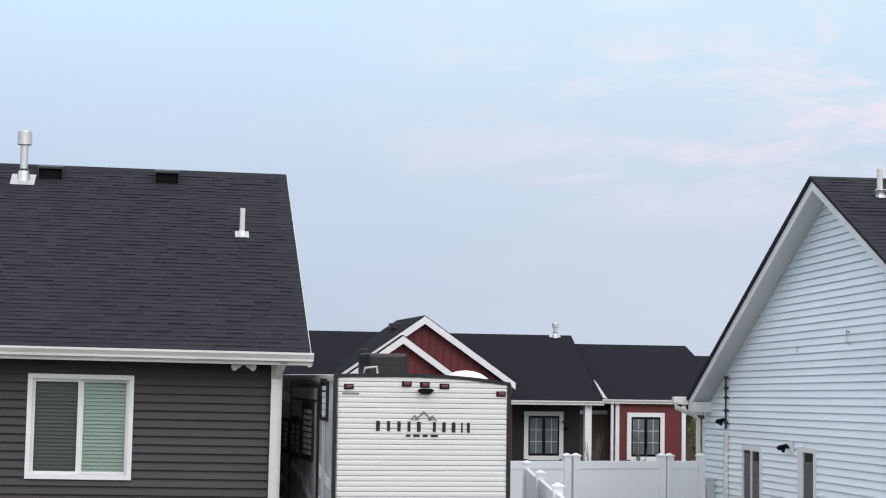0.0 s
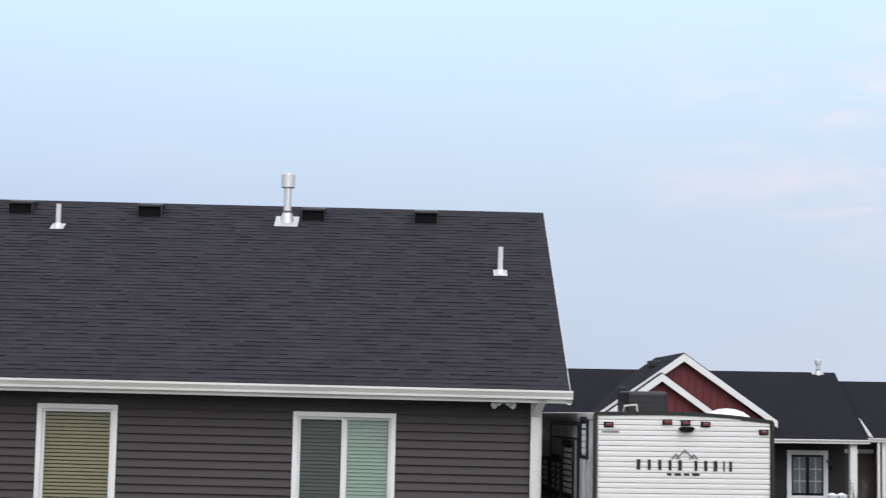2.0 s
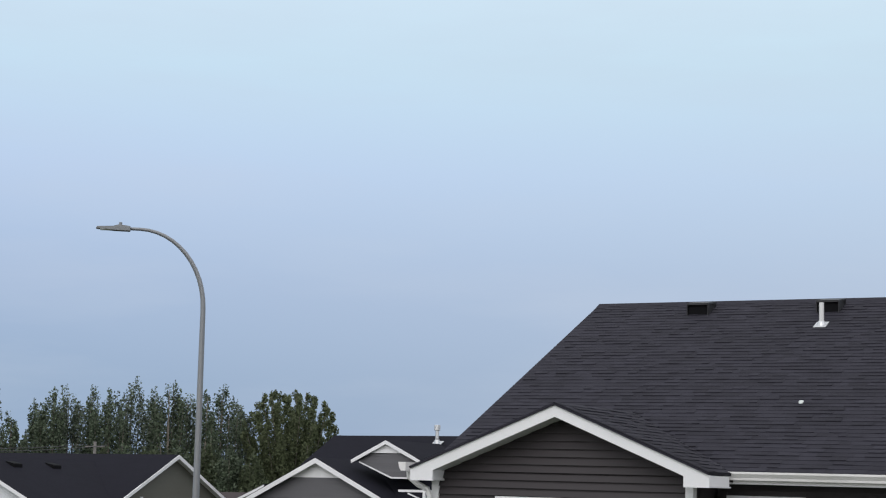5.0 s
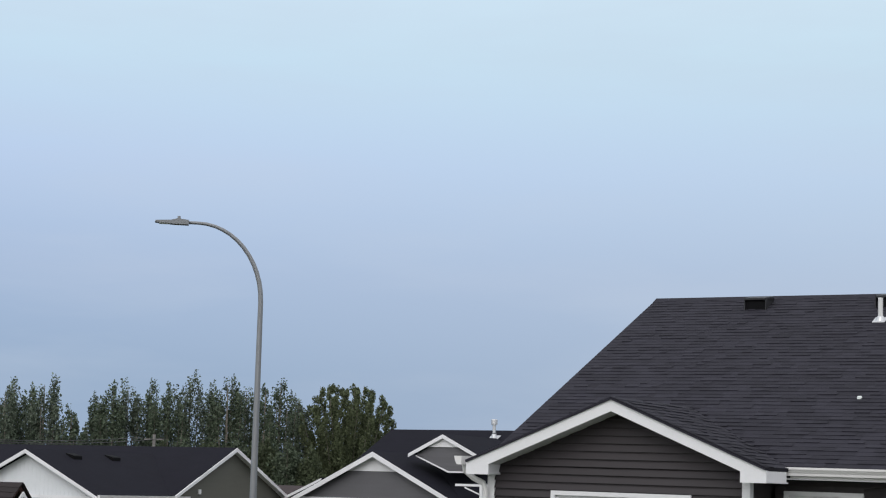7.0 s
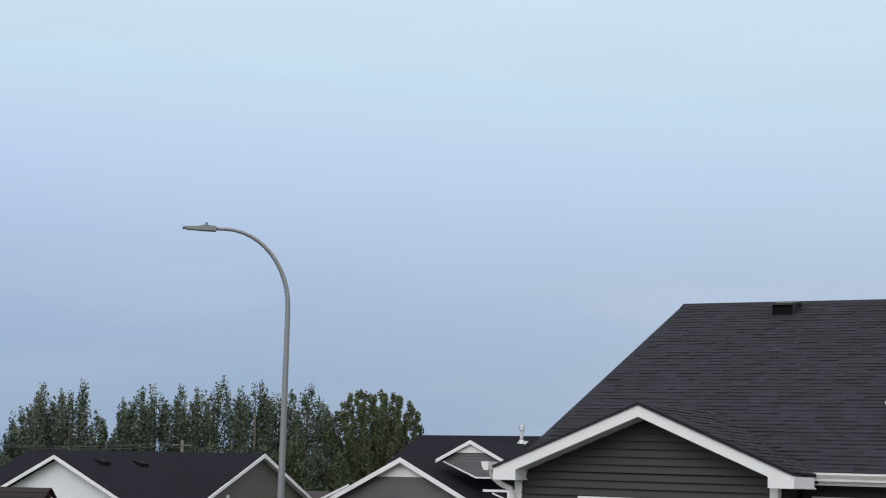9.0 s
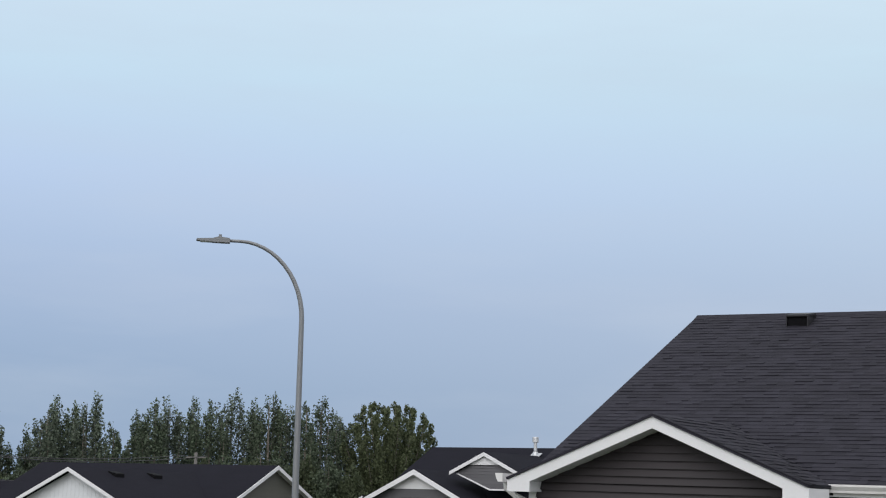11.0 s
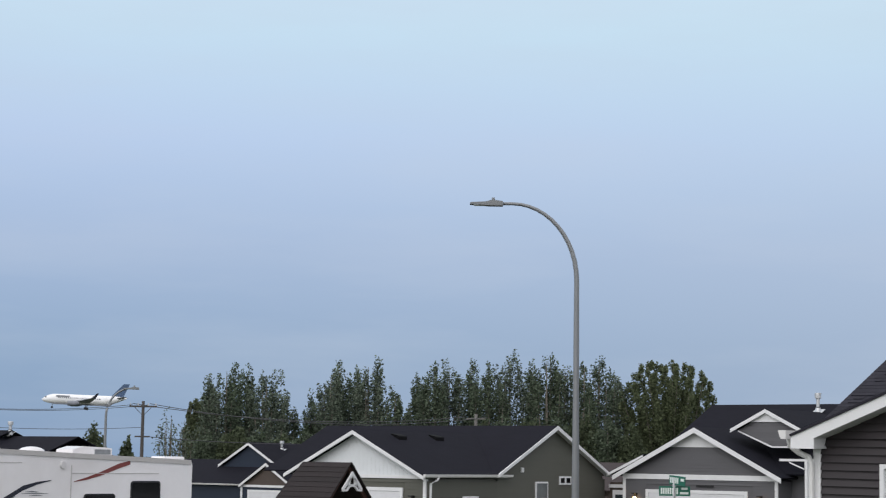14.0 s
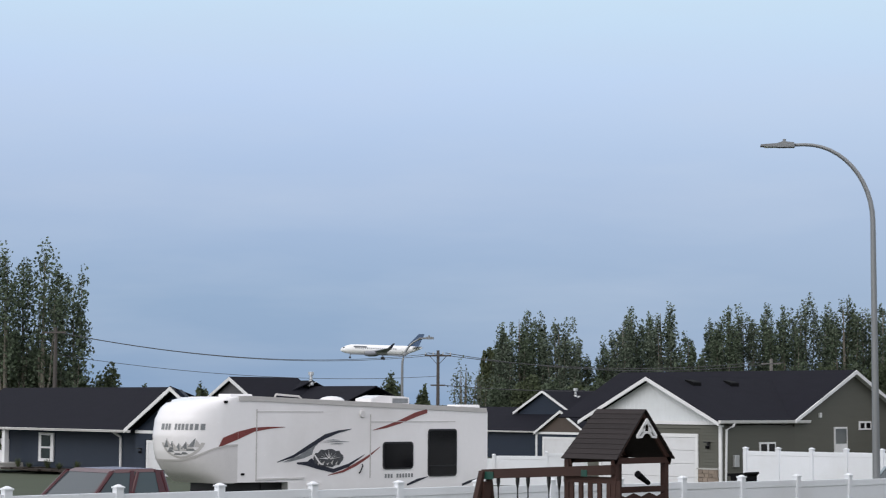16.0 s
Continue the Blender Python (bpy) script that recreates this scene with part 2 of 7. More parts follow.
# dark box colour stands in for the shade inside unlit rooms
ROOM_SHADE = material("unlit_room_shade", (0.05, 0.05, 0.055), 0.9, vary=0.05)
DOOR_WHITE = material("white_garage_door", (0.72, 0.72, 0.74), 0.45, vary=0.03, dirt=(0.6, 0.6, 0.6))
CAR_RED = material("dark_red_car_paint", (0.062, 0.006, 0.011), 0.18, vary=0.03, bump=0, spec=0.6)
CAR_BLACK = material("black_car_paint", (0.010, 0.010, 0.012), 0.25, vary=0.03, bump=0, spec=0.35)
CAR_SILVER = material("pale_blue_grey_car_paint", (0.30, 0.36, 0.40), 0.2, vary=0.03, bump=0, spec=0.6)
CAR_GLASS = material("blue_grey_car_glass", (0.030, 0.042, 0.05), 0.05, vary=0.02, bump=0, spec=0.9)
TYRE = material("tyre_rubber", (0.014, 0.014, 0.015), 0.8)
GRASS = material("mown_grass", (0.044, 0.054, 0.028), 0.9, vary=0.3, scale=0.4, grain=25, bump=0.5)
ASPHALT = material("worn_asphalt", (0.052, 0.052, 0.054), 0.9, vary=0.15, scale=0.5, grain=40, bump=0.3)
MULCH = material("dark_bark_mulch", (0.035, 0.027, 0.022), 0.95, vary=0.35, scale=3, grain=25, bump=0.6)
BARK = material("pale_grey_bark", (0.20, 0.18, 0.15), 0.9, vary=0.3, scale=3, grain=12, bump=0.4)
LEAF = leafy(material("poplar_leaf", (0.098, 0.128, 0.082), 0.6, vary=0.15, scale=0.2, grain=2, bump=0, island=0.6))
LEAF_DARK = leafy(material("dense_dark_leaf", (0.078, 0.098, 0.052), 0.7, vary=0.2, scale=0.15, grain=2, bump=0, island=0.4))
LEAF_GREY = leafy(material("silvery_leaf", (0.120, 0.150, 0.108), 0.6, vary=0.15, scale=0.2, grain=2, bump=0, island=0.6))
LEAF_ROUND = leafy(material("olive_leaf", (0.104, 0.126, 0.064), 0.7, vary=0.2, scale=0.15, grain=2, bump=0, island=0.45))
SHRUB_LEAF = leafy(material("yellow_green_shrub_leaf", (0.13, 0.15, 0.04), 0.7, vary=0.2, bump=0, island=0.4))
POLE_WOOD = material("weathered_pole_wood", (0.09, 0.08, 0.075), 0.9, vary=0.15)
POLE_GREY = material("silvered_pole_wood", (0.20, 0.19, 0.18), 0.9, vary=0.15)
WIRE = material("grey_cable", (0.085, 0.085, 0.09), 0.7, vary=0.05)
JET_WHITE = material("white_aircraft_paint", (0.88, 0.88, 0.89), 0.3, vary=0.02, scale=0.2, grain=2, bump=0)
JET_BLUE = material("blue_grey_tail_paint", (0.055, 0.10, 0.19), 0.35, vary=0.25, scale=0.5, grain=1.2, bump=0)
JET_GREY = material("grey_wing_metal", (0.22, 0.23, 0.26), 0.4, vary=0.05, scale=0.3, grain=2, bump=0)
CURTAINED = material("pane_over_pale_curtain", (0.115, 0.13, 0.135), 0.12, vary=0.25, scale=2.5, grain=8, bump=0, spec=0.6)
PANE = glass("window_glass")
PANE_DARK = glass("dim_window_glass", (0.45, 0.5, 0.5))
WARM_LIGHT = glow("lit_warm_bulb", (1.0, 0.62, 0.28), 14.0)

# ---------- mesh helpers ----------


def part(name, bm, mat, parent=None, label="", smooth=False):
    """One mesh object out of a bmesh, under a thing or a part."""
    me = bpy.data.meshes.new(name)
    bmesh.ops.recalc_face_normals(bm, faces=bm.faces)
    bm.to_mesh(me)
    bm.free()
    me.materials.append(mat)
    if smooth:
        for p in me.polygons:
            p.use_smooth = True
    ob = new(name, me)
    if parent:
        ob.parent = parent
    if label:
        ob["label"] = label
    return ob


def raw(name, verts, faces, mat, parent=None, label=""):
    me = bpy.data.meshes.new(name)
    me.from_pydata(verts, [], faces)
    me.materials.append(mat)
    ob = new(name, me)
    if parent:
        ob.parent = parent
    if label:
        ob["label"] = label
    return ob


def thing(name, label, category, m=None, group="", kind=""):
    ob = new(name)
    if m is not None:
        ob.matrix_world = m
    return tagged(ob, label, category, group, kind)


def solid(bm, pts):
    """A six-sided solid from four lower and four upper corners."""
    v = [bm.verts.new(p) for p in pts]
    for f in ((0, 3, 2, 1), (4, 5, 6, 7), (0, 1, 5, 4), (1, 2, 6, 5), (2, 3, 7, 6), (3, 0, 4, 7)):
        bm.faces.new([v[i] for i in f])
    return v


def block(bm, x0, x1, y0, y1, z0, z1, bev=0.0):
    v = solid(bm, [(x0, y0, z0), (x1, y0, z0), (x1, y1, z0), (x0, y1, z0), (x0, y0, z1), (x1, y0, z1), (x1, y1, z1), (x0, y1, z1)])
    if bev:
        e = list({e for q in v for e in q.link_edges})
        bmesh.ops.bevel(bm, geom=e, offset=bev, segments=2, affect="EDGES", profile=0.6)
    return bm


def cube(x0, x1, y0, y1, z0, z1, bev=0.0):
    return block(bmesh.new(), min(x0, x1), max(x0, x1), min(y0, y1), max(y0, y1), min(z0, z1), max(z0, z1), bev)


def prism(bm, poly, axis, a, b):
    """A polygon given in two coordinates, extruded from a to b along the third axis."""
    def at(p, d):
        return {"x": (d, p[0], p[1]), "y": (p[0], d, p[1]), "z": (p[0], p[1], d)}[axis]
    lo, hi = [bm.verts.new(at(p, a)) for p in poly], [bm.verts.new(at(p, b)) for p in poly]
    bm.faces.new(lo), bm.faces.new(hi[::-1])
    n = len(poly)
    for i in range(n):
        bm.faces.new((lo[i], lo[(i + 1) % n], hi[(i + 1) % n], hi[i]))
    return bm


def tube(bm, path, radii, seg=10, caps=True):
    """A round tube along points, with a radius at each."""
    path = [Vector(p) for p in path]
    if isinstance(radii, (int, float)):
        radii = [radii] * len(path)
    rings = []
    for i, p in enumerate(path):
        d = (path[min(i + 1, len(path) - 1)] - path[max(i - 1, 0)]).normalized()
        a = d.cross(Vector((0, 0, 1)) if abs(d.z) < 0.95 else Vector((1, 0, 0))).normalized()
        b = d.cross(a)
        rings.append([bm.verts.new(p + radii[i] * (math.cos(k * 2 * math.pi / seg) * a + math.sin(k * 2 * math.pi / seg) * b)) for k in range(seg)])
    for r, s in zip(rings, rings[1:]):
        for k in range(seg):
            bm.faces.new((r[k], r[(k + 1) % seg], s[(k + 1) % seg], s[k]))
    if caps:
        bm.faces.new(rings[0][::-1]), bm.faces.new(rings[-1])
    return bm


def ground_z(x, y):
    """The land falls gently away beyond the near yards."""
    d = min(max((math.hypot(x, y) - 50) / 120, 0), 1)
    return -1.7 * d * d * (3 - 2 * d)


def spans(a, b, holes):
    """What is left of a to b without the holes."""
    left, x = [], a
    for h0, h1 in sorted(holes):
        if h0 > x:
            left.append((x, min(h0, b)))
        x = max(x, h1)
    if x < b:
        left.append((x, b))
    return [s for s in left if s[1] - s[0] > 0.02]


def boards(parent, mat, x0, x1, z0, z1, y, pitch, holes=(), slope=None, out=0.042, name="siding_board"):
    """Lap siding on a wall that faces -y: one board a course, cut round openings (x0, x1, z0, z1) and to a gable's slope
    (apex x, apex z, rise per metre)."""
    k, z = 0, z0
    while z < z1 - 0.01:
        t = min(z + pitch, z1)
        cut = [(h[0], h[1]) for h in holes if h[2] < t - 0.02 and h[3] > z + 0.02]
        lo, hi, lo2, hi2 = x0, x1, x0, x1
        if slope:
            ax, az, s = slope
            lo, hi = max(x0, ax - (az - z) / s), min(x1, ax + (az - z) / s)
            lo2, hi2 = max(x0, ax - (az - t) / s), min(x1, ax + (az - t) / s)
            if hi - lo < 0.05:
                break
            hi2, lo2 = max(hi2, (lo + hi) / 2), min(lo2, (lo + hi) / 2)
        for a, b in spans(lo, hi, cut):
            a2, b2 = (lo2 if a == lo else a), (hi2 if b == hi else b)
            zb = z + 0.020
            raw(name, [(a, y - out, zb), (b, y - out, zb), (b, y, zb), (a, y, zb), (a2, y - 0.004, t), (b2, y - 0.004, t), (b2, y, t), (a2, y, t)],
                [(0, 3, 2, 1), (4, 5, 6, 7), (0, 1, 5, 4), (1, 2, 6, 5), (2, 3, 7, 6), (3, 0, 4, 7)], mat, parent)
        z = t


def wall_back(parent, mat, x0, x1, z0, z1, y, thick, holes=(), name="wall"):
    """A wall with real openings."""
    bm = bmesh.new()
    zs = sorted({z0, z1, *[h[2] for h in holes], *[h[3] for h in holes]})
    for a, b in zip(zs, zs[1:]):
        cut = [(h[0], h[1]) for h in holes if h[2] < b - 1e-4 and h[3] > a + 1e-4]
        for p, q in spans(x0, x1, cut):
            block(bm, p, q, y, y + thick, a, b)
    return part(name, bm, mat, parent)


def slat_rows(x0, x1, z0, z1, y, step, depth, tilt):
    bm, z = bmesh.new(), z0
    while z < z1:
        solid(bm, [(x0, y, z), (x1, y, z), (x1, y + depth, z + tilt), (x0, y + depth, z + tilt),
                   (x0, y, z + 0.004), (x1, y, z + 0.004), (x1, y + depth, z + tilt + 0.004), (x0, y + depth, z + tilt + 0.004)])
        z += step
    return bm


def window(parent, x0, x1, z0, z1, y, trim=0.07, sashes=1, blinds=(None,), frame_mat=None, pane=None, grid=(0, 0), across=False, name="window", room=0.5):
    """A window in a wall that faces -y: trim proud of the wall, sash bars, panes, blinds and a box coloured dark for an
    unlit room behind.
    """
    fm = frame_mat or WHITE_TRIM
    w = part(name, cube(x0 - 0.01, x1 + 0.01, y + 0.12, y + room, z0 - 0.01, z1 + 0.01), ROOM_SHADE, parent)
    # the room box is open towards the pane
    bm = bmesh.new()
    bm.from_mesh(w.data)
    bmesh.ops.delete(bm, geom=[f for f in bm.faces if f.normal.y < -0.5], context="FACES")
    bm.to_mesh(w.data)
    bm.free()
    bm = bmesh.new()
    block(bm, x0 - trim, x0, y - 0.05, y + 0.1, z0 - trim, z1 + trim)
    block(bm, x1, x1 + trim, y - 0.05, y + 0.1, z0 - trim, z1 + trim)
    block(bm, x0, x1, y - 0.05, y + 0.1, z1, z1 + trim)
    block(bm, x0, x1, y - 0.055, y + 0.1, z0 - trim, z0)
    part("window_frame", bm, WHITE_TRIM, w)
    n = max(sashes, 1)
    for i in range(n):
        if across:
            a, b, c, d = x0, x1, z0 + (z1 - z0) * i / n, z0 + (z1 - z0) * (i + 1) / n
        else:
            a, b, c, d = x0 + (x1 - x0) * i / n, x0 + (x1 - x0) * (i + 1) / n, z0, z1
        s, yy = min(0.04, (b - a) * 0.1), y + 0.01 + 0.03 * (i % 2)
        bm = bmesh.new()
        block(bm, a, a + s, yy, yy + 0.03, c, d)
        block(bm, b - s, b, yy, yy + 0.03, c, d)
        block(bm, a + s, b - s, yy, yy + 0.03, c, c + s)
        block(bm, a + s, b - s, yy, yy + 0.03, d - s, d)
        gx, gz = grid
        for k in range(1, gx):
            q = a + (b - a) * k / gx
            block(bm, q - 0.01, q + 0.01, yy + 0.004, yy + 0.024, c + s, d - s)
        for k in range(1, gz):
            q = c + (d - c) * k / gz
            block(bm, a + s, b - s, yy + 0.006, yy + 0.022, q - 0.01, q + 0.01)
        part("sash", bm, fm, w)
        p = part("pane", cube(a + s, b - s, yy + 0.012, yy + 0.018, c + s, d - s), pane or PANE, w)
        p.visible_shadow = False
        bl = blinds[i % len(blinds)]
        if bl:
            part("blind", slat_rows(a + s * 0.6, b - s * 0.6, c + 0.02, d - 0.03, y + 0.075, 0.052, 0.018, 0.044 if bl is not BLIND_TAN else 0.034), bl, w)
    return w


def gutter(parent, x0, x1, y, z, name="gutter"):
    """An ogee gutter along x that faces -y, its top at z."""
    prof = [(0, 0), (-0.02, 0), (-0.125, 0), (-0.125, -0.03), (-0.11, -0.05), (-0.085, -0.085), (-0.08, -0.12), (0, -0.12)]
    return part(name, prism(bmesh.new(), [(y + p, z + q) for p, q in prof], "x", x0, x1), GUTTER_MAT, parent)


def slab(parent, mat, a, b, c, d, thick=0.05, name="roof"):
    """A roof slope with thickness, from its four corners."""
    n = (Vector(b) - Vector(a)).cross(Vector(d) - Vector(a)).normalized()
    n = n if n.z > 0 else -n
    bm = bmesh.new()
    solid(bm, [Vector(p) - n * thick for p in (a, b, c, d)] + [Vector(p) for p in (a, b, c, d)])
    return part(name, bm, mat, parent)


def shingles(parent, a, b, c, d, exposure=0.14, tab=0.24, keep=None):
    """Courses of shingle tabs over the slope a-b (eave) to d-c (ridge), each tab a piece with its own thickness."""
    a, b, c, d = (Vector(p) for p in (a, b, c, d))
    n = (b - a).cross(d - a).normalized()
    n = n if n.z > 0 else -n
    rise = (d - a).length
    rows, verts, faces = int(rise / exposure), [], []
    rng = random.Random(7)
    for r in range(rows):
        f0, f1 = r / rows, (r + 1.15) / rows
        l0, r0, l1, r1 = a.lerp(d, f0), b.lerp(c, f0), a.lerp(d, min(f1, 1)), b.lerp(c, min(f1, 1))
        wid = (r0 - l0).length
        cuts, x = [0.0], rng.uniform(0.05, 0.3)
        while x < wid - 0.1:
            cuts.append(x / wid)
            x += tab * rng.choice((0.5, 0.7, 1.0, 1.0, 1.3))
        cuts.append(1.0)
        for p, q in zip(cuts, cuts[1:]):
            up = n * (rng.choice((0.007, 0.010, 0.013, 0.018)) + rng.uniform(0, 0.003))
            if p == 0.0 or q == 1.0:
                up = n * 0.008
            e0, e1 = l0.lerp(r0, p), l0.lerp(r0, q)
            if keep and not keep((e0 + e1) / 2):
                continue
            t0, t1 = l1.lerp(r1, p), l1.lerp(r1, q)
            k = len(verts)
            verts += [e0 + up, e1 + up, t1 + n * 0.003, t0 + n * 0.003, e0 + n * 0.001, e1 + n * 0.001]
            faces += [(k, k + 1, k + 2, k + 3), (k + 4, k + 5, k + 1, k)]
    ob = raw("shingles", verts, faces, SHINGLE, parent)
    ob["kind"] = "stuff"
    return ob


def disc_pipe(parent, x, y, z, h, r, name="pipe", mat=None):
    return part(name, tube(bmesh.new(), [(x, y, z), (x, y, z + h)], r, 14), mat or PVC, parent, smooth=False)

# ---------- ground ----------
gv, gf, rings_r = [], [], [0, 8, 16, 24, 32, 40, 50, 62, 75, 90, 105, 120, 140, 170, 220, 320, 600, 1200, 2600, 4500]
for r in rings_r:
    for k in range(48):
        a = k * math.pi / 24
        gv.append((r * math.cos(a), r * math.sin(a), ground_z(r, 0)))
for i in range(len(rings_r) - 1):
    for k in range(48):
        gf.append((i * 48 + k, i * 48 + (k + 1) % 48, (i + 1) * 48 + (k + 1) % 48, (i + 1) * 48 + k))
tagged(raw("ground", gv, gf, GRASS), "mown green grass of the yards and verges", "ground", kind="structure")


def strip(name, pts, width, lift, mat, label, category):
    """A paved strip that follows the land."""
    v, f = [], []
    for p, q in zip(pts, pts[1:]):
        p, q = Vector((*p, 0)), Vector((*q, 0))
        side_v = (q - p).normalized().cross(Vector((0, 0, 1))) * width / 2
        n = 12
        for i in range(n):
            a, b = p.lerp(q, i / n), p.lerp(q, (i + 1) / n)
            k = len(v)
            for c in (a - side_v, a + side_v, b + side_v, b - side_v):
                v.append((c.x, c.y, ground_z(c.x, c.y) + lift))
            for c in (a - side_v, a + side_v, b + side_v, b - side_v):
                v.append((c.x, c.y, ground_z(c.x, c.y) - 0.2))
            f += [(k, k + 1, k + 2, k + 3), (k, k + 4, k + 5, k + 1), (k + 3, k + 2, k + 6, k + 7), (k + 1, k + 5, k + 6, k + 2), (k, k + 3, k + 7, k + 4)]
    return tagged(raw(name, v, f, mat), label, category, kind="structure")


strip("road", [(-33, -20), (-33, 46)], 8.0, 0.03, ASPHALT, "worn grey asphalt street between the yards", "road")
strip("road_cross", [(-29, 44), (60, 44)], 6.0, 0.03, ASPHALT, "worn asphalt side street behind the houses", "road")
strip("pavement", [(-38.2, -20), (-38.2, 46)], 1.6, 0.14, CONCRETE, "pale concrete pavement beside the street", "pavement")

# ---------- house pieces ----------


def joined_boards(parent, mat, x0, x1, z0, z1, y, pitch, holes=(), slope=None, name="siding"):
    """Lap siding of a far wall that faces -y, in one mesh."""
    verts, faces, z = [], [], z0
    while z < z1 - 0.01:
        t = min(z + pitch, z1)
        lo, hi = x0, x1
        if slope:
            ax, az, s = slope
            lo, hi = max(x0, ax - (az - t) / s), min(x1, ax + (az - t) / s)
            if hi - lo < 0.05:
                break
        for a, b in spans(lo, hi, [(h[0], h[1]) for h in holes if h[2] < t - 0.02 and h[3] > z + 0.02]):
            k = len(verts)
            verts += [(a, y - 0.03, z), (b, y - 0.03, z), (b, y, z), (a, y, z), (a, y - 0.004, t), (b, y - 0.004, t)]
            faces += [(0 + k, 1 + k, 5 + k, 4 + k), (0 + k, 3 + k, 2 + k, 1 + k)]
        z = t
    ob = raw(name, verts, faces, mat, parent)
    ob["kind"] = "stuff"
    return ob


def gable_wall(parent, mat, xc, half, y, z0, z_eave, z_peak, thick=0.2, name="gable_wall"):
    """The triangle of wall under a front gable."""
    return part(name, prism(bmesh.new(), [(xc - half, z_eave), (xc + half, z_eave), (xc, z_peak)], "y", y, y + thick), mat, parent)


def rakes(parent, xc, half, y, z_eave, z_peak, deep=0.2, thick=0.05, tails=0.0, mat=None, name="rake_board"):
    """The two sloping white boards on the edge of a front gable roof."""
    for s in (-1, 1):
        poly = [(xc, z_peak), (xc + s * half, z_eave), (xc + s * half, z_eave - deep), (xc + s * (half - tails), z_eave - deep),
                (xc + s * (half - tails), z_eave - deep + tails * (z_peak - z_eave) / half), (xc, z_peak - deep)]
        if not tails:
            poly = [poly[0], poly[1], poly[2], (xc, z_peak - deep * 1.12)]
        part(name, prism(bmesh.new(), poly, "y", y, y + thick), mat or WHITE_TRIM, parent)


def front_gable_roof(parent, mat, xc, half, y0, y1, z_eave, z_peak, thick=0.06, name="roof"):
    for s in (-1, 1):
        slab(parent, mat, (xc + s * half, y0, z_eave), (xc, y0, z_peak), (xc, y1, z_peak), (xc + s * half, y1, z_eave), thick, name)


def side_gable_roof(parent, mat, x0, x1, y0, y1, z_eave, z_peak, thick=0.06, name="roof"):
    ym = (y0 + y1) / 2
    slab(parent, mat, (x0, y0, z_eave), (x1, y0, z_eave), (x1, ym, z_peak), (x0, ym, z_peak), thick, name)
    slab(parent, mat, (x0, y1, z_eave), (x1, y1, z_eave), (x1, ym, z_peak), (x0, ym, z_peak), thick, name)


def end_gable(parent, mat, x, y0, y1, z0, z_eave, z_peak, thick=0.2, side=1, trim=True, over=0.35):
    """A gable end that faces +x (side 1) or -x, with sloping trim boards."""
    ym = (y0 + y1) / 2
    part("end_wall", prism(bmesh.new(), [(y0, z0), (y1, z0), (y1, z_eave), (ym, z_peak - 0.12), (y0, z_eave)], "x", x - side * thick, x), mat, parent)
    if trim:
        k = (z_peak - z_eave) / (ym - y0)
        for s, e in ((1, y0 - over), (-1, y1 + over)):
            ze = z_eave - k * over + 0.05
            part("rake_board", prism(bmesh.new(), [(e, ze), (ym, z_peak + 0.05), (ym, z_peak - 0.12), (e, ze - 0.14)], "x", x + side * 0.28, x + side * 0.33), WHITE_TRIM, parent)
            part("soffit", prism(bmesh.new(), [(e, ze - 0.06), (ym, z_peak - 0.02), (ym, z_peak - 0.07), (e, ze - 0.11)], "x", x, x + side * 0.28), SOFFIT, parent)


def end_siding(parent, mat, x, y0, y1, z0, z_eave, z_peak, pitch=0.15, side=1, pieces=False, proud=0.02, skip=(), tilt=0.0):
    """Lap boards on a gable end."""
    ym, z = (y0 + y1) / 2, z0
    verts, faces = [], []
    while z < z_peak - 0.1:
        t = z + pitch
        a, b, a2, b2 = y0, y1, y0, y1
        if t > z_eave:
            q = min(max((z - z_eave) / (z_peak - z_eave), 0), 1)
            q2 = min(max((t - z_eave) / (z_peak - z_eave), 0), 1)
            a, b, a2, b2 = y0 + q * (ym - y0), y1 - q * (y1 - ym), y0 + q2 * (ym - y0), y1 - q2 * (y1 - ym)
        for p, r in spans(a, b, [(h[0], h[1]) for h in skip if h[2] < t - 0.02 and h[3] > z + 0.02]):
            p2, r2 = (a2 if p == a else p), (b2 if r == b else r)
            zb = z + (0.015 if pieces else 0.0)
            vv = [(x + side * proud, p, zb), (x + side * proud, r, zb), (x, r, zb), (x, p, zb), (x + side * 0.004, p2, t), (x + side * 0.004, r2, t), (x, r2, t), (x, p2, t)]
            ff = [(0, 1, 5, 4), (0, 3, 2, 1), (4, 5, 6, 7), (1, 2, 6, 5), (2, 3, 7, 6), (3, 0, 4, 7)]
            vv = [(vx, vy, vz - tilt * (vy + 3.2)) for vx, vy, vz in vv]
            if pieces:
                raw("siding_board", vv, ff, mat, parent)
            else:
                k = len(verts)
                verts += vv
                faces += [tuple(i + k for i in f) for f in ff[:2]]
        z = t
    if not pieces:
        raw("siding", verts, faces, mat, parent)["kind"] = "stuff"


def garage_door(parent, x0, x1, z0, z1, y, trim=0.14):
    """A sectional garage door with its white surround."""
    d = part("garage_door", cube(x0, x1, y - 0.012, y + 0.03, z0, z1), DOOR_WHITE, parent)
    n = 4
    for i in range(n):
        a, b = z0 + (z1 - z0) * i / n, z0 + (z1 - z0) * (i + 1) / n
        part("panel", cube(x0 + 0.02, x1 - 0.02, y - 0.04, y - 0.012, a + 0.015, b - 0.015, 0.012), DOOR_WHITE, d)
    bm = bmesh.new()
    block(bm, x0 - trim, x0, y - 0.06, y + 0.02, z0, z1 + trim)
    block(bm, x1, x1 + trim, y - 0.06, y + 0.02, z0, z1 + trim)
    block(bm, x0, x1, y - 0.06, y + 0.02, z1, z1 + trim)
    part("door_trim", bm, WHITE_TRIM, d)


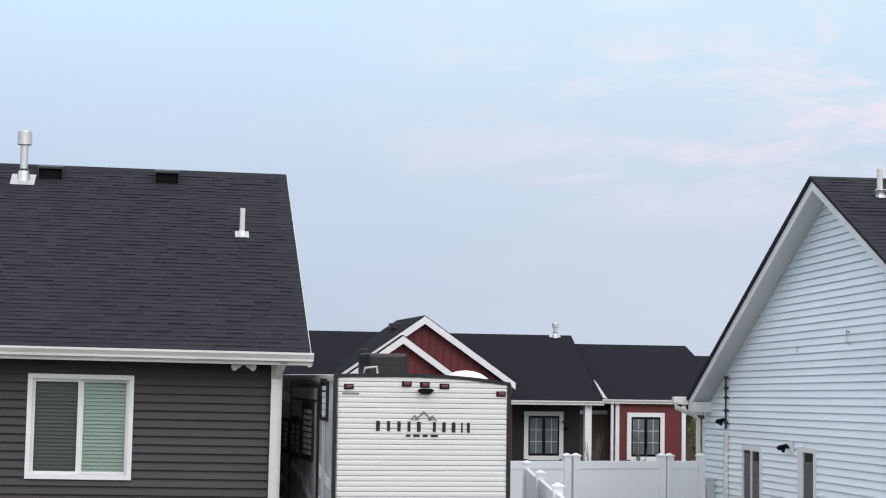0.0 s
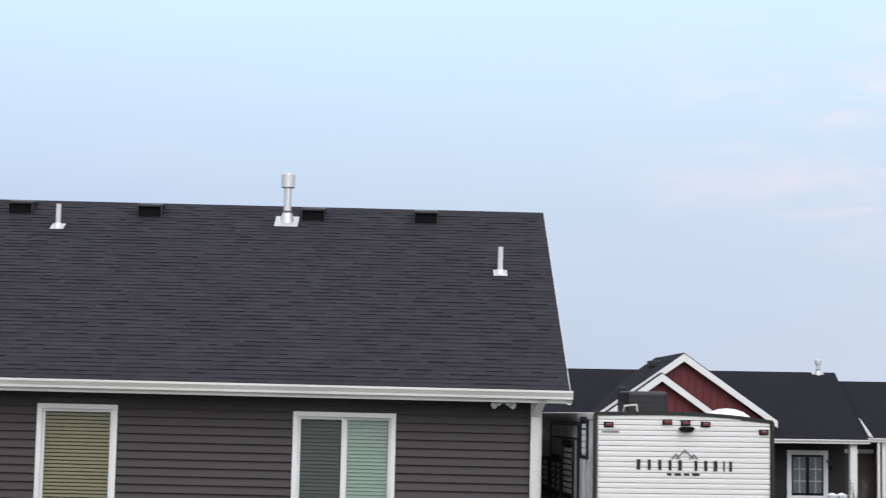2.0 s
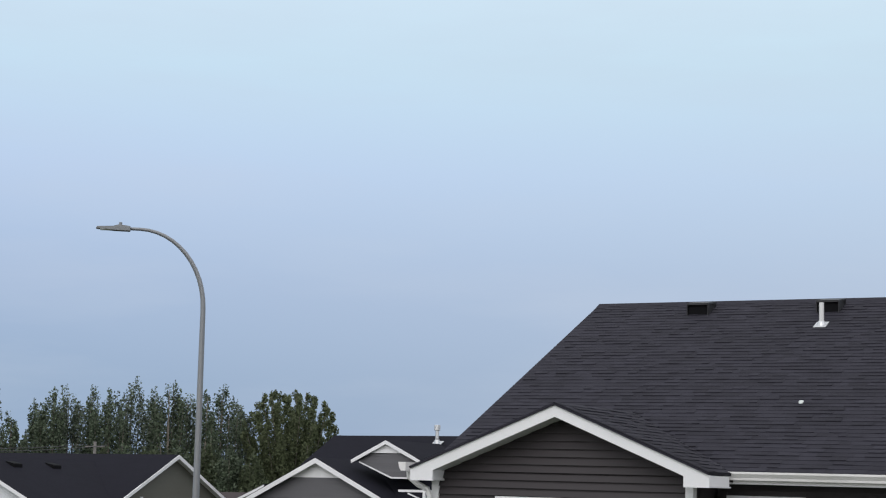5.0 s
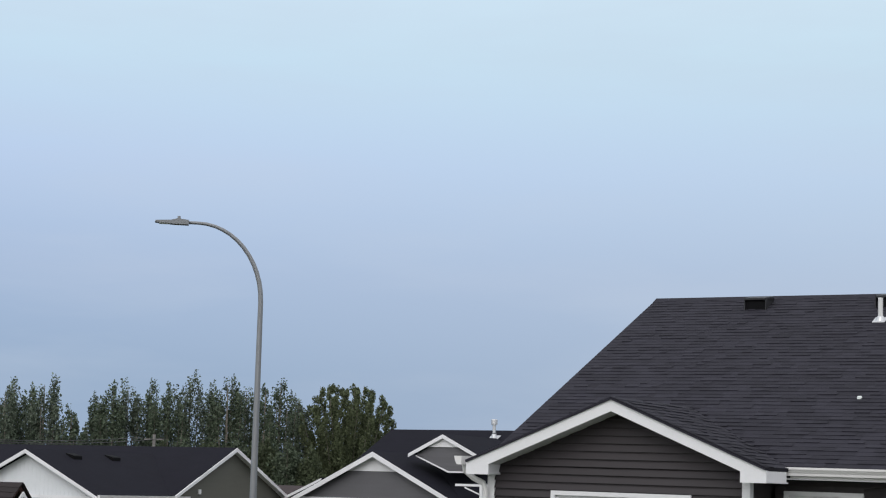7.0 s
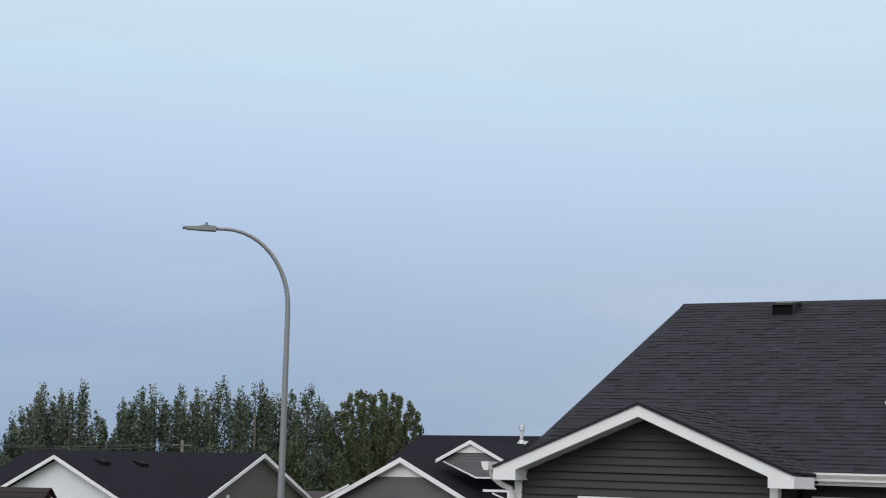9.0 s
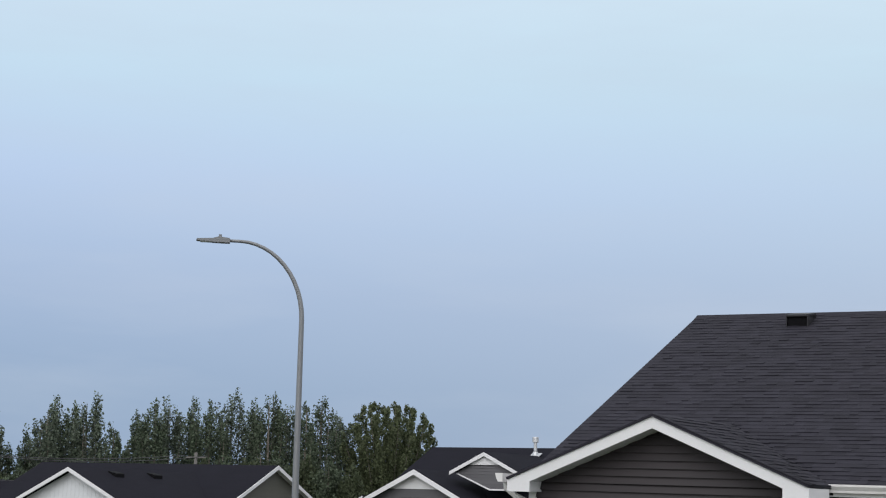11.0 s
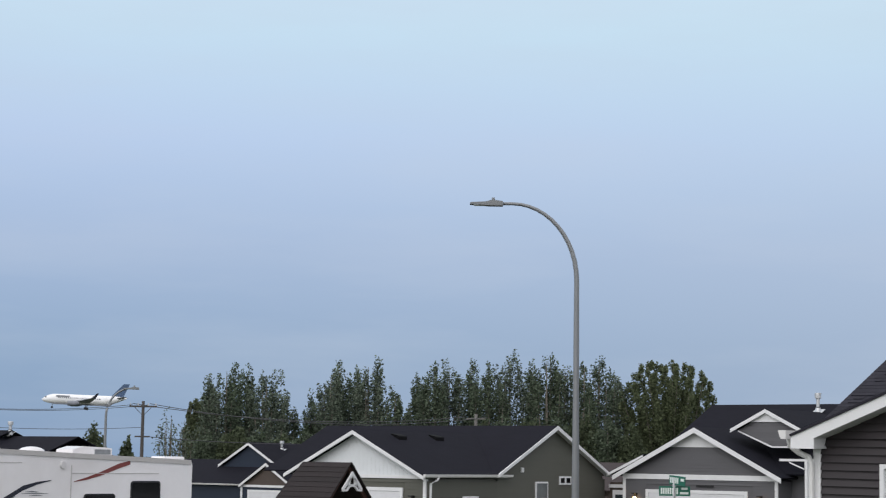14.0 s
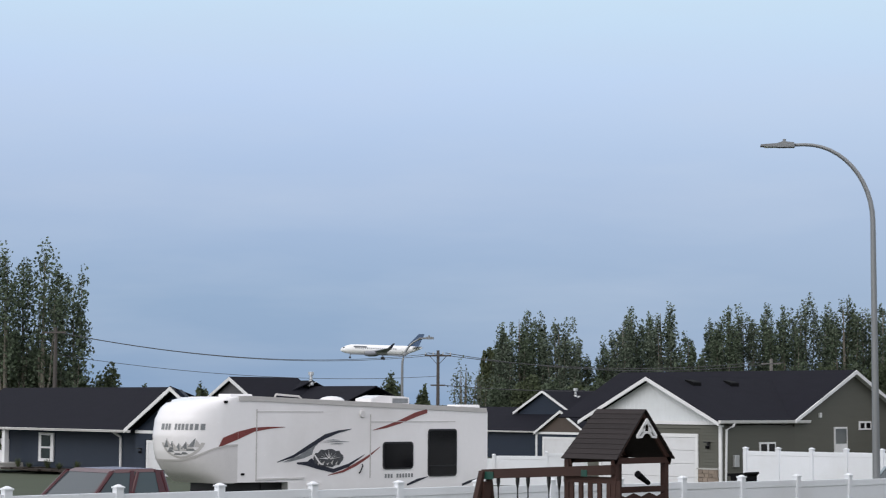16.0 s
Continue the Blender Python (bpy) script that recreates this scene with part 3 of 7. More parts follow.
def wall_lamp(parent, x, z, y, lit=False):
    lamp = part("wall_lamp", cube(x - 0.06, x + 0.06, y - 0.05, y, z - 0.12, z + 0.12, 0.01), BLACK_METAL, parent)
    part("lamp_hood", cube(x - 0.10, x + 0.10, y - 0.24, y - 0.05, z + 0.10, z + 0.15, 0.015), BLACK_METAL, lamp)
    part("lamp_glass", cube(x - 0.05, x + 0.05, y - 0.17, y - 0.07, z - 0.12, z - 0.02, 0.01), WARM_LIGHT if lit else BLACK_PLASTIC, lamp)


def flue(parent, x, y, z, s=1.0, h=0.85, k=0.47):
    """A sheet metal flue: flashing, cone, pipe and round cap."""
    f = part("flue", tube(bmesh.new(), [(x, y, z - 0.1), (x, y, z + h * 0.75)], 0.07 * s, 16), GALV, parent)
    part("flashing", prism(bmesh.new(), [(y - 0.26 * s, z - 0.26 * s * k + 0.02), (y + 0.2 * s, z + 0.2 * s * k + 0.02), (y + 0.2 * s, z + 0.2 * s * k + 0.035), (y - 0.26 * s, z - 0.26 * s * k + 0.035)], "x", x - 0.21 * s, x + 0.21 * s), GALV, f)
    part("cone", tube(bmesh.new(), [(x, y, z - 0.06 * s), (x, y, z + 0.12 * s), (x, y, z + 0.19 * s)], [0.13 * s, 0.105 * s, 0.075 * s], 18), GALV, f)
    part("storm_collar", tube(bmesh.new(), [(x, y, z + 0.185 * s), (x, y, z + 0.205 * s)], [0.10 * s, 0.075 * s], 18), VENT_METAL, f)
    part("cap", tube(bmesh.new(), [(x, y, z + h * 0.71), (x, y, z + h * 0.72), (x, y, z + h - 0.02), (x, y, z + h)], [0.10 * s, 0.125 * s, 0.125 * s, 0.115 * s], 18), GALV, f)
    return f


def vent_pipe(parent, x, y, z, h=0.45, k=0.46):
    p = part("vent_pipe", tube(bmesh.new(), [(x, y, z - 0.1), (x, y, z + h)], 0.042, 14), PVC, parent)
    part("pipe_boot", tube(bmesh.new(), [(x, y, z - 0.03), (x, y, z + 0.06), (x, y, z + 0.08)], [0.10, 0.065, 0.048], 14), GALV, p)
    part("pipe_flashing", prism(bmesh.new(), [(y - 0.13, z - 0.13 * k + 0.02), (y + 0.1, z + 0.1 * k + 0.02), (y + 0.1, z + 0.1 * k + 0.03), (y - 0.13, z - 0.13 * k + 0.03)], "x", x - 0.11, x + 0.11), GALV, p)


def roof_vent(parent, x, y, z, k=0.48, w=0.41):
    """A low slant-back vent, its mouth towards the eave filled with a black block for shade."""
    y0, y1 = y - 0.2, y + 0.22
    zf = z - 0.2 * k
    v = part("roof_vent", prism(bmesh.new(), [(y0, zf + 0.19), (y0 - 0.03, zf + 0.2), (y0 - 0.03, zf + 0.235), (y1, z + 0.22 * k + 0.10), (y1, z + 0.22 * k)], "x", x - w / 2, x + w / 2), VENT_METAL, parent)
    # solid black block stands in for the shade inside the open mouth
    part("vent_mouth", cube(x - w / 2 + 0.02, x + w / 2 - 0.02, y0 + 0.02, y1 - 0.08, zf - 0.02, zf + 0.19), BLACK_PLASTIC, v)
    for s in (-1, 1):
        part("vent_cheek", prism(bmesh.new(), [(y0 - 0.02, zf), (y0 - 0.02, zf + 0.2), (y1, z + 0.22 * k + 0.08), (y1, z + 0.22 * k - 0.01)], "x", x + s * (w / 2 - 0.012), x + s * w / 2), VENT_METAL, v)


# ---------- the dark house ----------
RIDGE_Y, RIDGE_Z = 6.15, 6.77
K = (RIDGE_Z - 3.58) / (RIDGE_Y + 0.5)
dark = thing("dark_house", "single-storey house with dark brown-grey vinyl siding and charcoal shingle roof", "house", pose(2.6, 26, -0.03, 0, 0.5, -2.2))
wins = [(-3.43, -2.11, 1.82, 3.14), (-7.04, -6.04, 1.75, 3.17), (-10.69, -9.63, 1.75, 3.17)]
gap = [(a - 0.06, b + 0.06, c - 0.06, d + 0.06) for a, b, c, d in wins]
wall_back(dark, DARK_SIDING, -10.9, -0.02, 0, 3.42, 0, 0.2, wins)
wing_wins = [(-13.95, -11.83, 1.95, 3.06)]
wall_back(dark, DARK_SIDING, -15.0, -10.96, 0, 3.5, -1.1, 0.2, wing_wins)
part("side_wall", cube(-0.22, -0.02, 0.2, 12.3, 0, 3.42), DARK_SIDING, dark)
part("side_wall", cube(-15.0, -14.8, -0.9, 12.3, 0, 3.42), DARK_SIDING, dark)
part("side_wall", cube(-11.16, -10.96, -0.9, 0.0, 0, 3.42), DARK_SIDING, dark)
part("back_wall", cube(-14.8, -0.22, 12.1, 12.3, 0, 3.42), DARK_SIDING, dark)
part("gable_end", prism(bmesh.new(), [(0, 3.42), (2 * RIDGE_Y, 3.42), (RIDGE_Y, 6.55)], "x", -0.22, -0.02), DARK_SIDING, dark)
part("gable_end", prism(bmesh.new(), [(0, 3.42), (2 * RIDGE_Y, 3.42), (RIDGE_Y, 6.55)], "x", -15.0, -14.8), DARK_SIDING, dark)
gable_wall(dark, DARK_SIDING, -12.885, 2.07, -1.1, 0, 3.46, 4.30)
part("foundation", cube(-15.05, 0.02, -1.13, 12.35, -0.3, 0.35), CONCRETE, dark)
window(dark, *wins[0], 0, 0.065, 2, (BLIND_SHADE, BLIND_WHITE), pane=PANE)
window(dark, *wins[1], 0, 0.065, 1, (BLIND_TAN,))
window(dark, *wins[2], 0, 0.065, 1, (BLIND_TAN,))
window(dark, *wing_wins[0], -1.1, 0.065, 2, (BLIND_WHITE,))
# roof: two slopes, rake boards, soffit and gutter
slab(dark, SHINGLE, (-15.50, -0.5, 3.58), (0.365, -0.5, 3.58), (0.365, RIDGE_Y, RIDGE_Z), (-15.50, RIDGE_Y, RIDGE_Z), 0.06)
slab(dark, SHINGLE, (-15.50, 12.8, 3.58), (0.365, 12.8, 3.58), (0.365, RIDGE_Y, RIDGE_Z), (-15.50, RIDGE_Y, RIDGE_Z), 0.06)


FG, FG_HALF, FG_EAVE, FG_PEAK = -12.885, 2.40, 3.54, 4.515


def on_main(p):
    """Clear of the wing's own roof."""
    return not (abs(p.x - FG) < FG_HALF and p.z < FG_PEAK - abs(p.x - FG) * 0.406 - 0.02)


shingles(dark, (-15.505, -0.52, 3.575), (0.37, -0.52, 3.575), (0.37, RIDGE_Y, RIDGE_Z + 0.005), (-15.505, RIDGE_Y, RIDGE_Z + 0.005), keep=on_main)
part("ridge_cap", prism(bmesh.new(), [(RIDGE_Y - 0.18, RIDGE_Z - 0.07), (RIDGE_Y, RIDGE_Z + 0.03), (RIDGE_Y + 0.18, RIDGE_Z - 0.07), (RIDGE_Y, RIDGE_Z)], "x", -15.505, 0.37), SHINGLE, dark)
for xx in (0.335, -15.515):
    part("rake_board", prism(bmesh.new(), [(-0.5, 3.56), (RIDGE_Y, RIDGE_Z - 0.02), (RIDGE_Y, RIDGE_Z - 0.21), (-0.5, 3.38)], "x", xx, xx + 0.05), WHITE_TRIM, dark)
part("soffit", cube(-10.9, 0.40, -0.5, 0.0, 3.40, 3.42), SOFFIT, dark)
part("fascia", cube(-10.5, 0.40, -0.5, -0.47, 3.42, 3.56), GUTTER_MAT, dark)
gutter(dark, -10.62, 0.41, -0.5, 3.575)
bm = bmesh.new()
solid(bm, [(-0.13, -0.13, 3.2), (-0.02, -0.13, 3.2), (-0.02, -0.03, 3.2), (-0.13, -0.03, 3.2), (-0.06, -0.56, 3.44), (0.05, -0.56, 3.44), (0.05, -0.46, 3.44), (-0.06, -0.46, 3.44)])
block(bm, -0.14, -0.02, -0.13, -0.03, 0.2, 3.21)
part("downspout", bm, GUTTER_MAT, dark)
part("corner_trim", cube(-0.14, 0.02, -0.03, 0.12, 0.3, 3.4), WHITE_TRIM, dark)
# wing with its own small gable
front_gable_roof(dark, SHINGLE, FG, FG_HALF, -1.55, 2.4, FG_EAVE, FG_PEAK, 0.035)
shingles(dark, (FG + FG_HALF, -1.56, FG_EAVE + 0.005), (FG + FG_HALF, 0.9, FG_EAVE + 0.005), (FG, 2.2, FG_PEAK + 0.005), (FG, -1.56, FG_PEAK + 0.005), 0.14)
rakes(dark, FG, FG_HALF - 0.01, -1.52, FG_EAVE - 0.035, FG_PEAK - 0.035, 0.175, 0.05, tails=0.385)
for s in (-1, 1):
    low = FG_PEAK - 0.035 - 0.175
    part("soffit", prism(bmesh.new(), [(FG, low + 0.03), (FG + s * 2.05, low + 0.03 - 2.05 * 0.406), (FG + s * 2.05, low + 0.005 - 2.05 * 0.406), (FG, low + 0.005)], "y", -1.47, -1.1), SOFFIT, dark)
for a, b in ((-15.28, -14.90), (-10.875, -10.495)):
    part("eave_return", cube(a, b, -1.5, -0.6, 3.335, 3.355), SOFFIT, dark)
    part("eave_return", cube(a + 0.01, b - 0.01, -1.465, -0.65, 3.355, 3.5), WHITE_TRIM, dark)
part("corner_trim", cube(-15.1, -14.98, -1.14, -1.0, 0.3, 3.4), WHITE_TRIM, dark)
part("corner_trim", cube(-10.99, -10.87, -1.14, -1.0, 0.3, 3.4), WHITE_TRIM, dark)
bm = bmesh.new()
prism(bm, [(-15.36, 3.6), (-15.49, 3.6), (-15.47, 3.52), (-15.44, 3.47), (-15.36, 3.47)], "y", -1.52, 5.0)
part("gutter", bm, GUTTER_MAT, dark)
part("downspout", tube(bmesh.new(), [(-15.42, -1.3, 3.48), (-15.42, -1.28, 3.38), (-15.3, -1.22, 3.27), (-15.14, -1.2, 3.2), (-15.1, -1.2, 3.1), (-15.1, -1.2, 0.3)], 0.045, 8), GUTTER_MAT, dark)
part("meter_box", cube(-11.5, -11.24, -1.26, -1.1, 2.5, 3.05, 0.02), WHITE_TRIM, dark)
fl = part("floodlight", cube(-0.6, -0.48, -0.3, -0.2, 3.385, 3.4), WHITE_TRIM, dark)
for dx in (-0.1, 0.1):
    part("lamp_head", tube(bmesh.new(), [(-0.54 + dx * 0.4, -0.25, 3.385), (-0.54 + dx, -0.27, 3.37), (-0.54 + dx * 1.4, -0.31, 3.35)], [0.025, 0.04, 0.05], 12), WHITE_TRIM, fl)


def on_roof(y):
    return 3.58 + (y + 0.5) * K


flue(dark, -4.10, 5.48, on_roof(5.48), 0.95, 0.84)
vent_pipe(dark, -0.478, 3.48, on_roof(3.48), 0.44)
vent_pipe(dark, -10.81, 4.96, on_roof(4.96), 0.40)
vent_pipe(dark, -7.947, 5.0, on_roof(5.0), 0.40)
for vx in (-1.705, -3.656, -6.482, -8.716, -10.863, -13.284):
    roof_vent(dark, vx, 5.72, on_roof(5.72))
part("roof_patch", tube(bmesh.new(), [(-10.203, 1.82, on_roof(1.82)), (-10.203, 1.81, on_roof(1.82) + 0.035)], [0.05, 0.035], 10), SIGN_WHITE, dark, "small white flashing patch")

# ---------- the white house ----------
wh = thing("white_house", "white vinyl-sided house with a steep gable and charcoal roof", "house", pose(11.38, 33.13, 0, 0, 0, -4.0))
# local: the gable end faces -x, the far corner at the origin, the wall runs towards -y
YB, YM, YF, HE, HP = -14.75, -7.30, 0.15, 2.72, 6.17
ww = [(-3.58, -2.60, 0.9, 2.06), (-6.43, -5.90, 0.9, 2.15)]
hole = [(a - 0.08, b + 0.08, c - 0.08, d + 0.08) for a, b, c, d in ww]
bm = bmesh.new()
zs = [0, 0.9, 2.06, 2.15, HE]
for a, b in zip(zs, zs[1:]):
    for p, q in spans(YB, YF, [(h[0], h[1]) for h in ww if h[2] < b - 1e-4 and h[3] > a + 1e-4]):
        block(bm, 0, 0.2, p, q, a, b)
prism(bm, [(YB, HE), (YF, HE), (YM, HP)], "x", 0, 0.2)
part("wall", bm, WHITE_SIDING, wh)
part("side_wall", cube(0.2, 14, YF - 0.2, YF, 0, HE), WHITE_SIDING, wh)
part("side_wall", cube(0.2, 14, YB, YB + 0.2, 0, HE), WHITE_SIDING, wh)
part("end_wall", prism(bmesh.new(), [(YB, 0), (YF, 0), (YF, HE), (YM, HP), (YB, HE)], "x", 13.8, 14), WHITE_SIDING, wh)
ro, zp, ye = 0.34, 6.315, YF - 0.10
kk = 0.463
ze = zp - kk * (ye - YM)
for s in (1, -1):
    y0 = YM + s * (ye - YM)
    slab(wh, SHINGLE, (-ro - 0.04, y0, ze), (14.4, y0, ze), (14.4, YM, zp), (-ro - 0.04, YM, zp), 0.04)
    shingles(wh, (-ro - 0.045, y0, ze + 0.005), (14.4, y0, ze + 0.005), (14.4, YM, zp + 0.005), (-ro - 0.045, YM, zp + 0.005))
    part("rake_board", prism(bmesh.new(), [(y0, ze - 0.04), (YM, zp - 0.04), (YM, zp - 0.20), (y0, ze - 0.20)], "x", -ro - 0.005, -ro + 0.04), WHITE_TRIM, wh)
    part("soffit", prism(bmesh.new(), [(y0, ze - 0.16), (YM, zp - 0.16), (YM, zp - 0.19), (y0, ze - 0.19)], "x", -ro + 0.04, 0.0), SOFFIT, wh)
part("eave_return", cube(-ro - 0.002, 0.0, ye - 0.45, ye, ze - 0.24, ze - 0.06), WHITE_TRIM, wh)
part("gutter", prism(bmesh.new(), [(ye + 0.01, ze + 0.03), (ye + 0.18, ze + 0.03), (ye + 0.16, ze - 0.03), (ye + 0.12, ze - 0.09), (ye + 0.01, ze - 0.09)], "x", -ro - 0.28, 14), GUTTER_MAT, wh)
part("downspout", tube(bmesh.new(), [(-0.5, YF + 0.2, ze - 0.1), (-0.5, YF + 0.19, ze - 0.18), (-0.2, YF + 0.12, ze - 0.3), (-0.1, YF + 0.1, ze - 0.4), (-0.09, YF + 0.09, 0.3)], 0.045, 8), GUTTER_MAT, wh)
part("corner_trim", cube(-0.04, 0.1, YF - 0.1, YF + 0.03, 0.2, HE - 0.2), WHITE_TRIM, wh)
for (a, b, c, d), pale in zip(ww, (True, False)):
    # box behind the pane, the room's shade put into its dark colour
    wd = part("window", cube(0.012, 0.6, a + 0.004, b - 0.004, c + 0.004, d - 0.004), ROOM_SHADE, wh)
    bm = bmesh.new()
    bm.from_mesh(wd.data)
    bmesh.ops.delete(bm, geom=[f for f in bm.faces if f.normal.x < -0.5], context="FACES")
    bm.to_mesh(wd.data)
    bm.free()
    mid = b - 0.45
    bm = bmesh.new()
    bars = [(a - 0.09, a, c - 0.08, d + 0.08), (b, b + (0.09 if pale else 0.26), c - 0.08, d + 0.08), (a, b, d, d + 0.08), (a, b, c - 0.08, c)]
    if pale:
        bars.append((mid - 0.04, mid, c, d))
    for p, q, r, s in bars:
        block(bm, -0.045, 0.008, p, q, r, s)
    part("window_frame", bm, WHITE_TRIM, wd)
    part("pane", cube(-0.022, -0.016, a, b, c, d), PANE_DARK, wd).visible_shadow = False
    if pale:
        part("blind", cube(-0.010, -0.004, a, mid - 0.04, d - 0.36, d), BLIND_PINK, wd, "pale pink roller blind, half drawn")
        part("blind", cube(-0.008, -0.003, a, mid - 0.04, c, d - 0.36), BLIND_SHADE, wd)
part("conduit", cube(-0.09, -0.02, -1.595, -1.44, 0.3, 2.345, 0.015), WHITE_TRIM, wh)
mast = part("cable_mast", tube(bmesh.new(), [(-0.06, -1.534, 2.39), (-0.06, -1.534, 3.33)], 0.018, 8), BLACK_METAL, wh)
for zz in (2.5, 2.72, 2.95, 3.12, 3.31):
    part("bracket", cube(-0.09, 0.0, -1.575, -1.49, zz - 0.025, zz + 0.025, 0.008), BLACK_METAL, mast)


def camera_unit(parent, y, z):
    c = part("security_camera", tube(bmesh.new(), [(-0.02, y, z), (-0.10, y + 0.01, z)], 0.022, 10), BLACK_PLASTIC, parent)
    part("camera_body", tube(bmesh.new(), [(-0.08, y - 0.05, z + 0.02), (-0.15, y + 0.10, z - 0.015), (-0.16, y + 0.13, z - 0.02)], [0.035, 0.042, 0.034], 12), BLACK_PLASTIC, c)
    part("camera_shade", tube(bmesh.new(), [(-0.10, y, z - 0.02), (-0.13, y + 0.01, z - 0.08)], [0.022, 0.034], 10), BLACK_PLASTIC, c)


camera_unit(wh, -1.43, 2.53)
part("mount_plate", cube(-0.05, -0.02, -5.41, -5.27, 2.10, 2.30, 0.01), WHITE_TRIM, wh)
camera_unit(wh, -5.16, 2.20)
mb = part("meter_box", cube(-0.18, -0.02, -0.72, -0.42, 0.9, 1.47, 0.015), GALV, wh, "grey metal electricity meter box")
part("meter_dial", tube(bmesh.new(), [(-0.18, -0.57, 1.28), (-0.26, -0.57, 1.28)], 0.075, 16), LAMP_HEAD, mb)
part("wall_hook", tube(bmesh.new(), [(-0.02, -8.04, 3.97), (-0.07, -8.04, 4.0), (-0.07, -8.04, 3.83), (-0.03, -8.04, 3.81)], 0.02, 8), GALV, wh)
part("wall_hook", tube(bmesh.new(), [(-0.02, -5.64, 3.79), (-0.05, -5.64, 3.79), (-0.05, -5.64, 3.71)], 0.014, 8), GALV, wh)
vent_pipe(wh, 0.43, YM - 0.75, zp - kk * 0.75, 0.40, -kk)

# ---------- the red and grey house beyond ----------
red = thing("red_house", "distant house with barn-red gables, white trim and charcoal roof", "house", pose(13, 54.4, ground_z(13, 54)))
gz = -ground_z(13, 54)


def rz_(v):
    return v + gz


slab(red, ROOF_FAR, (-8.0, -0.4, rz_(2.95)), (2.0, -0.4, rz_(2.95)), (2.6, 4.8, rz_(4.72)), (-8.0, 4.8, rz_(4.72)))
slab(red, ROOF_FAR, (-8.0, 10, rz_(2.95)), (2.6, 10, rz_(2.95)), (2.6, 4.8, rz_(4.72)), (-8.0, 4.8, rz_(4.72)))
part("rake_board", prism(bmesh.new(), [(1.86, rz_(3.26)), (2.16, rz_(2.72)), (2.30, rz_(2.68)), (1.93, rz_(3.20))], "y", -0.72, -0.64), WHITE_TRIM, red)
side_gable_roof(red, ROOF_FAR, 2.05, 6.5, -0.6, 9.8, rz_(2.66), rz_(4.44), name="roof")
side_gable_roof(red, ROOF_FAR, 6.4, 10, 0.4, 9.8, rz_(2.9), rz_(4.12), name="roof")
slab(red, ROOF_FAR, (-0.9, -1.5, rz_(2.62)), (1.95, -1.5, rz_(2.62)), (1.95, 1.0, rz_(3.45)), (-1.4, 1.0, rz_(3.45)), 0.06)
for xc, half, yy, e, p in ((-3.42, 2.75, -1.2, 3.16, 5.08), (-4.13, 1.85, -1.6, 3.16, 4.48)):
    gable_wall(red, RED_SIDING, xc, half - 0.2, yy + 0.25, 0, rz_(e - 0.15), rz_(p - 0.2))
    front_gable_roof(red, ROOF_FAR, xc, half, yy, 4.0, rz_(e), rz_(p), 0.06)
    rakes(red, xc, half, yy - 0.02, rz_(e) - 0.03, rz_(p) - 0.03, 0.2)
    bm = bmesh.new()
    x = xc - half + 0.5
    while x < xc + half - 0.4:
        top = rz_(p - 0.3) - abs(x - xc) * (p - e) / half
        if top > rz_(e - 0.1):
            block(bm, x, x + 0.03, yy + 0.22, yy + 0.25, rz_(e - 0.15), top)
        x += 0.22
    part("batten", bm, RED_SIDING, red)["kind"] = "stuff"
part("wall", cube(-6.2, -0.7, -0.95, 8.5, 0, rz_(2.95)), RED_SIDING, red)
part("wall", cube(-0.7, 1.55, -0.3, 8.5, 0, rz_(2.9)), BLACK_SIDING, red)
part("wall", cube(1.55, 2.65, 0.4, 8.5, 0, rz_(2.6)), BROWN_SIDING, red)
part("wall", cube(2.65, 4.78, -0.5, 8.5, 0, rz_(2.6)), RED_SIDING, red)
part("wall", cube(4.78, 9.6, 0.6, 8.5, 0, rz_(2.9)), BROWN_SIDING, red)
gutter(red, -1.0, 1.95, -1.5, rz_(2.62))
gutter(red, 2.1, 4.95, -0.6, rz_(2.67))
part("trim_board", cube(1.25, 2.6, 0.36, 0.4, rz_(2.2), rz_(2.32)), WHITE_TRIM, red)
part("trim_board", cube(4.8, 6.5, 0.55, 0.6, rz_(2.2), rz_(2.32)), WHITE_TRIM, red)
part("porch_post", cube(1.42, 1.62, -1.4, -1.2, 0, rz_(2.5)), WHITE_TRIM, red)
for a in (2.6, 4.7):
    part("corner_trim", cube(a, a + 0.12, -0.56, -0.45, 0, rz_(2.55)), WHITE_TRIM, red)
for a, b, yy in ((-0.06, 0.9, -0.3), (3.1, 4.02, -0.5)):
    wq = part("window", cube(a, b, yy - 0.03, yy - 0.005, rz_(0.95), rz_(2.15)), WINDOW_DARK, red)
    bm = bmesh.new()
    for p, q, r, s in ((a - 0.13, a, 0.85, 2.28), (b, b + 0.13, 0.85, 2.28), (a, b, 2.15, 2.28), (a, b, 0.82, 0.95)):
        block(bm, p, q, yy - 0.06, yy, rz_(r), rz_(s))
    part("window_trim", bm, WHITE_TRIM, wq)
    for i in range(2):
        c, d = a + (b - a) * i / 2 + 0.05, a + (b - a) * (i + 1) / 2 - 0.05
        part("pane", cube(c, d, yy - 0.042, yy - 0.032, rz_(1.02), rz_(2.08)), CURTAINED, wq)
        bm = bmesh.new()
        block(bm, (c + d) / 2 - 0.01, (c + d) / 2 + 0.01, yy - 0.048, yy - 0.043, rz_(1.02), rz_(2.08))
        for k in (1, 2):
            block(bm, c, d, yy - 0.048, yy - 0.043, rz_(1.02 + 0.353 * k) - 0.01, rz_(1.02 + 0.353 * k) + 0.01)
        part("glazing_bar", bm, LAMP_HEAD, wq)
wall_lamp(red, 1.08, rz_(1.85), -0.31)
part("downspout", cube(2.44, 2.52, -0.62, -0.54, 0.2, rz_(2.6)), WHITE_TRIM, red)
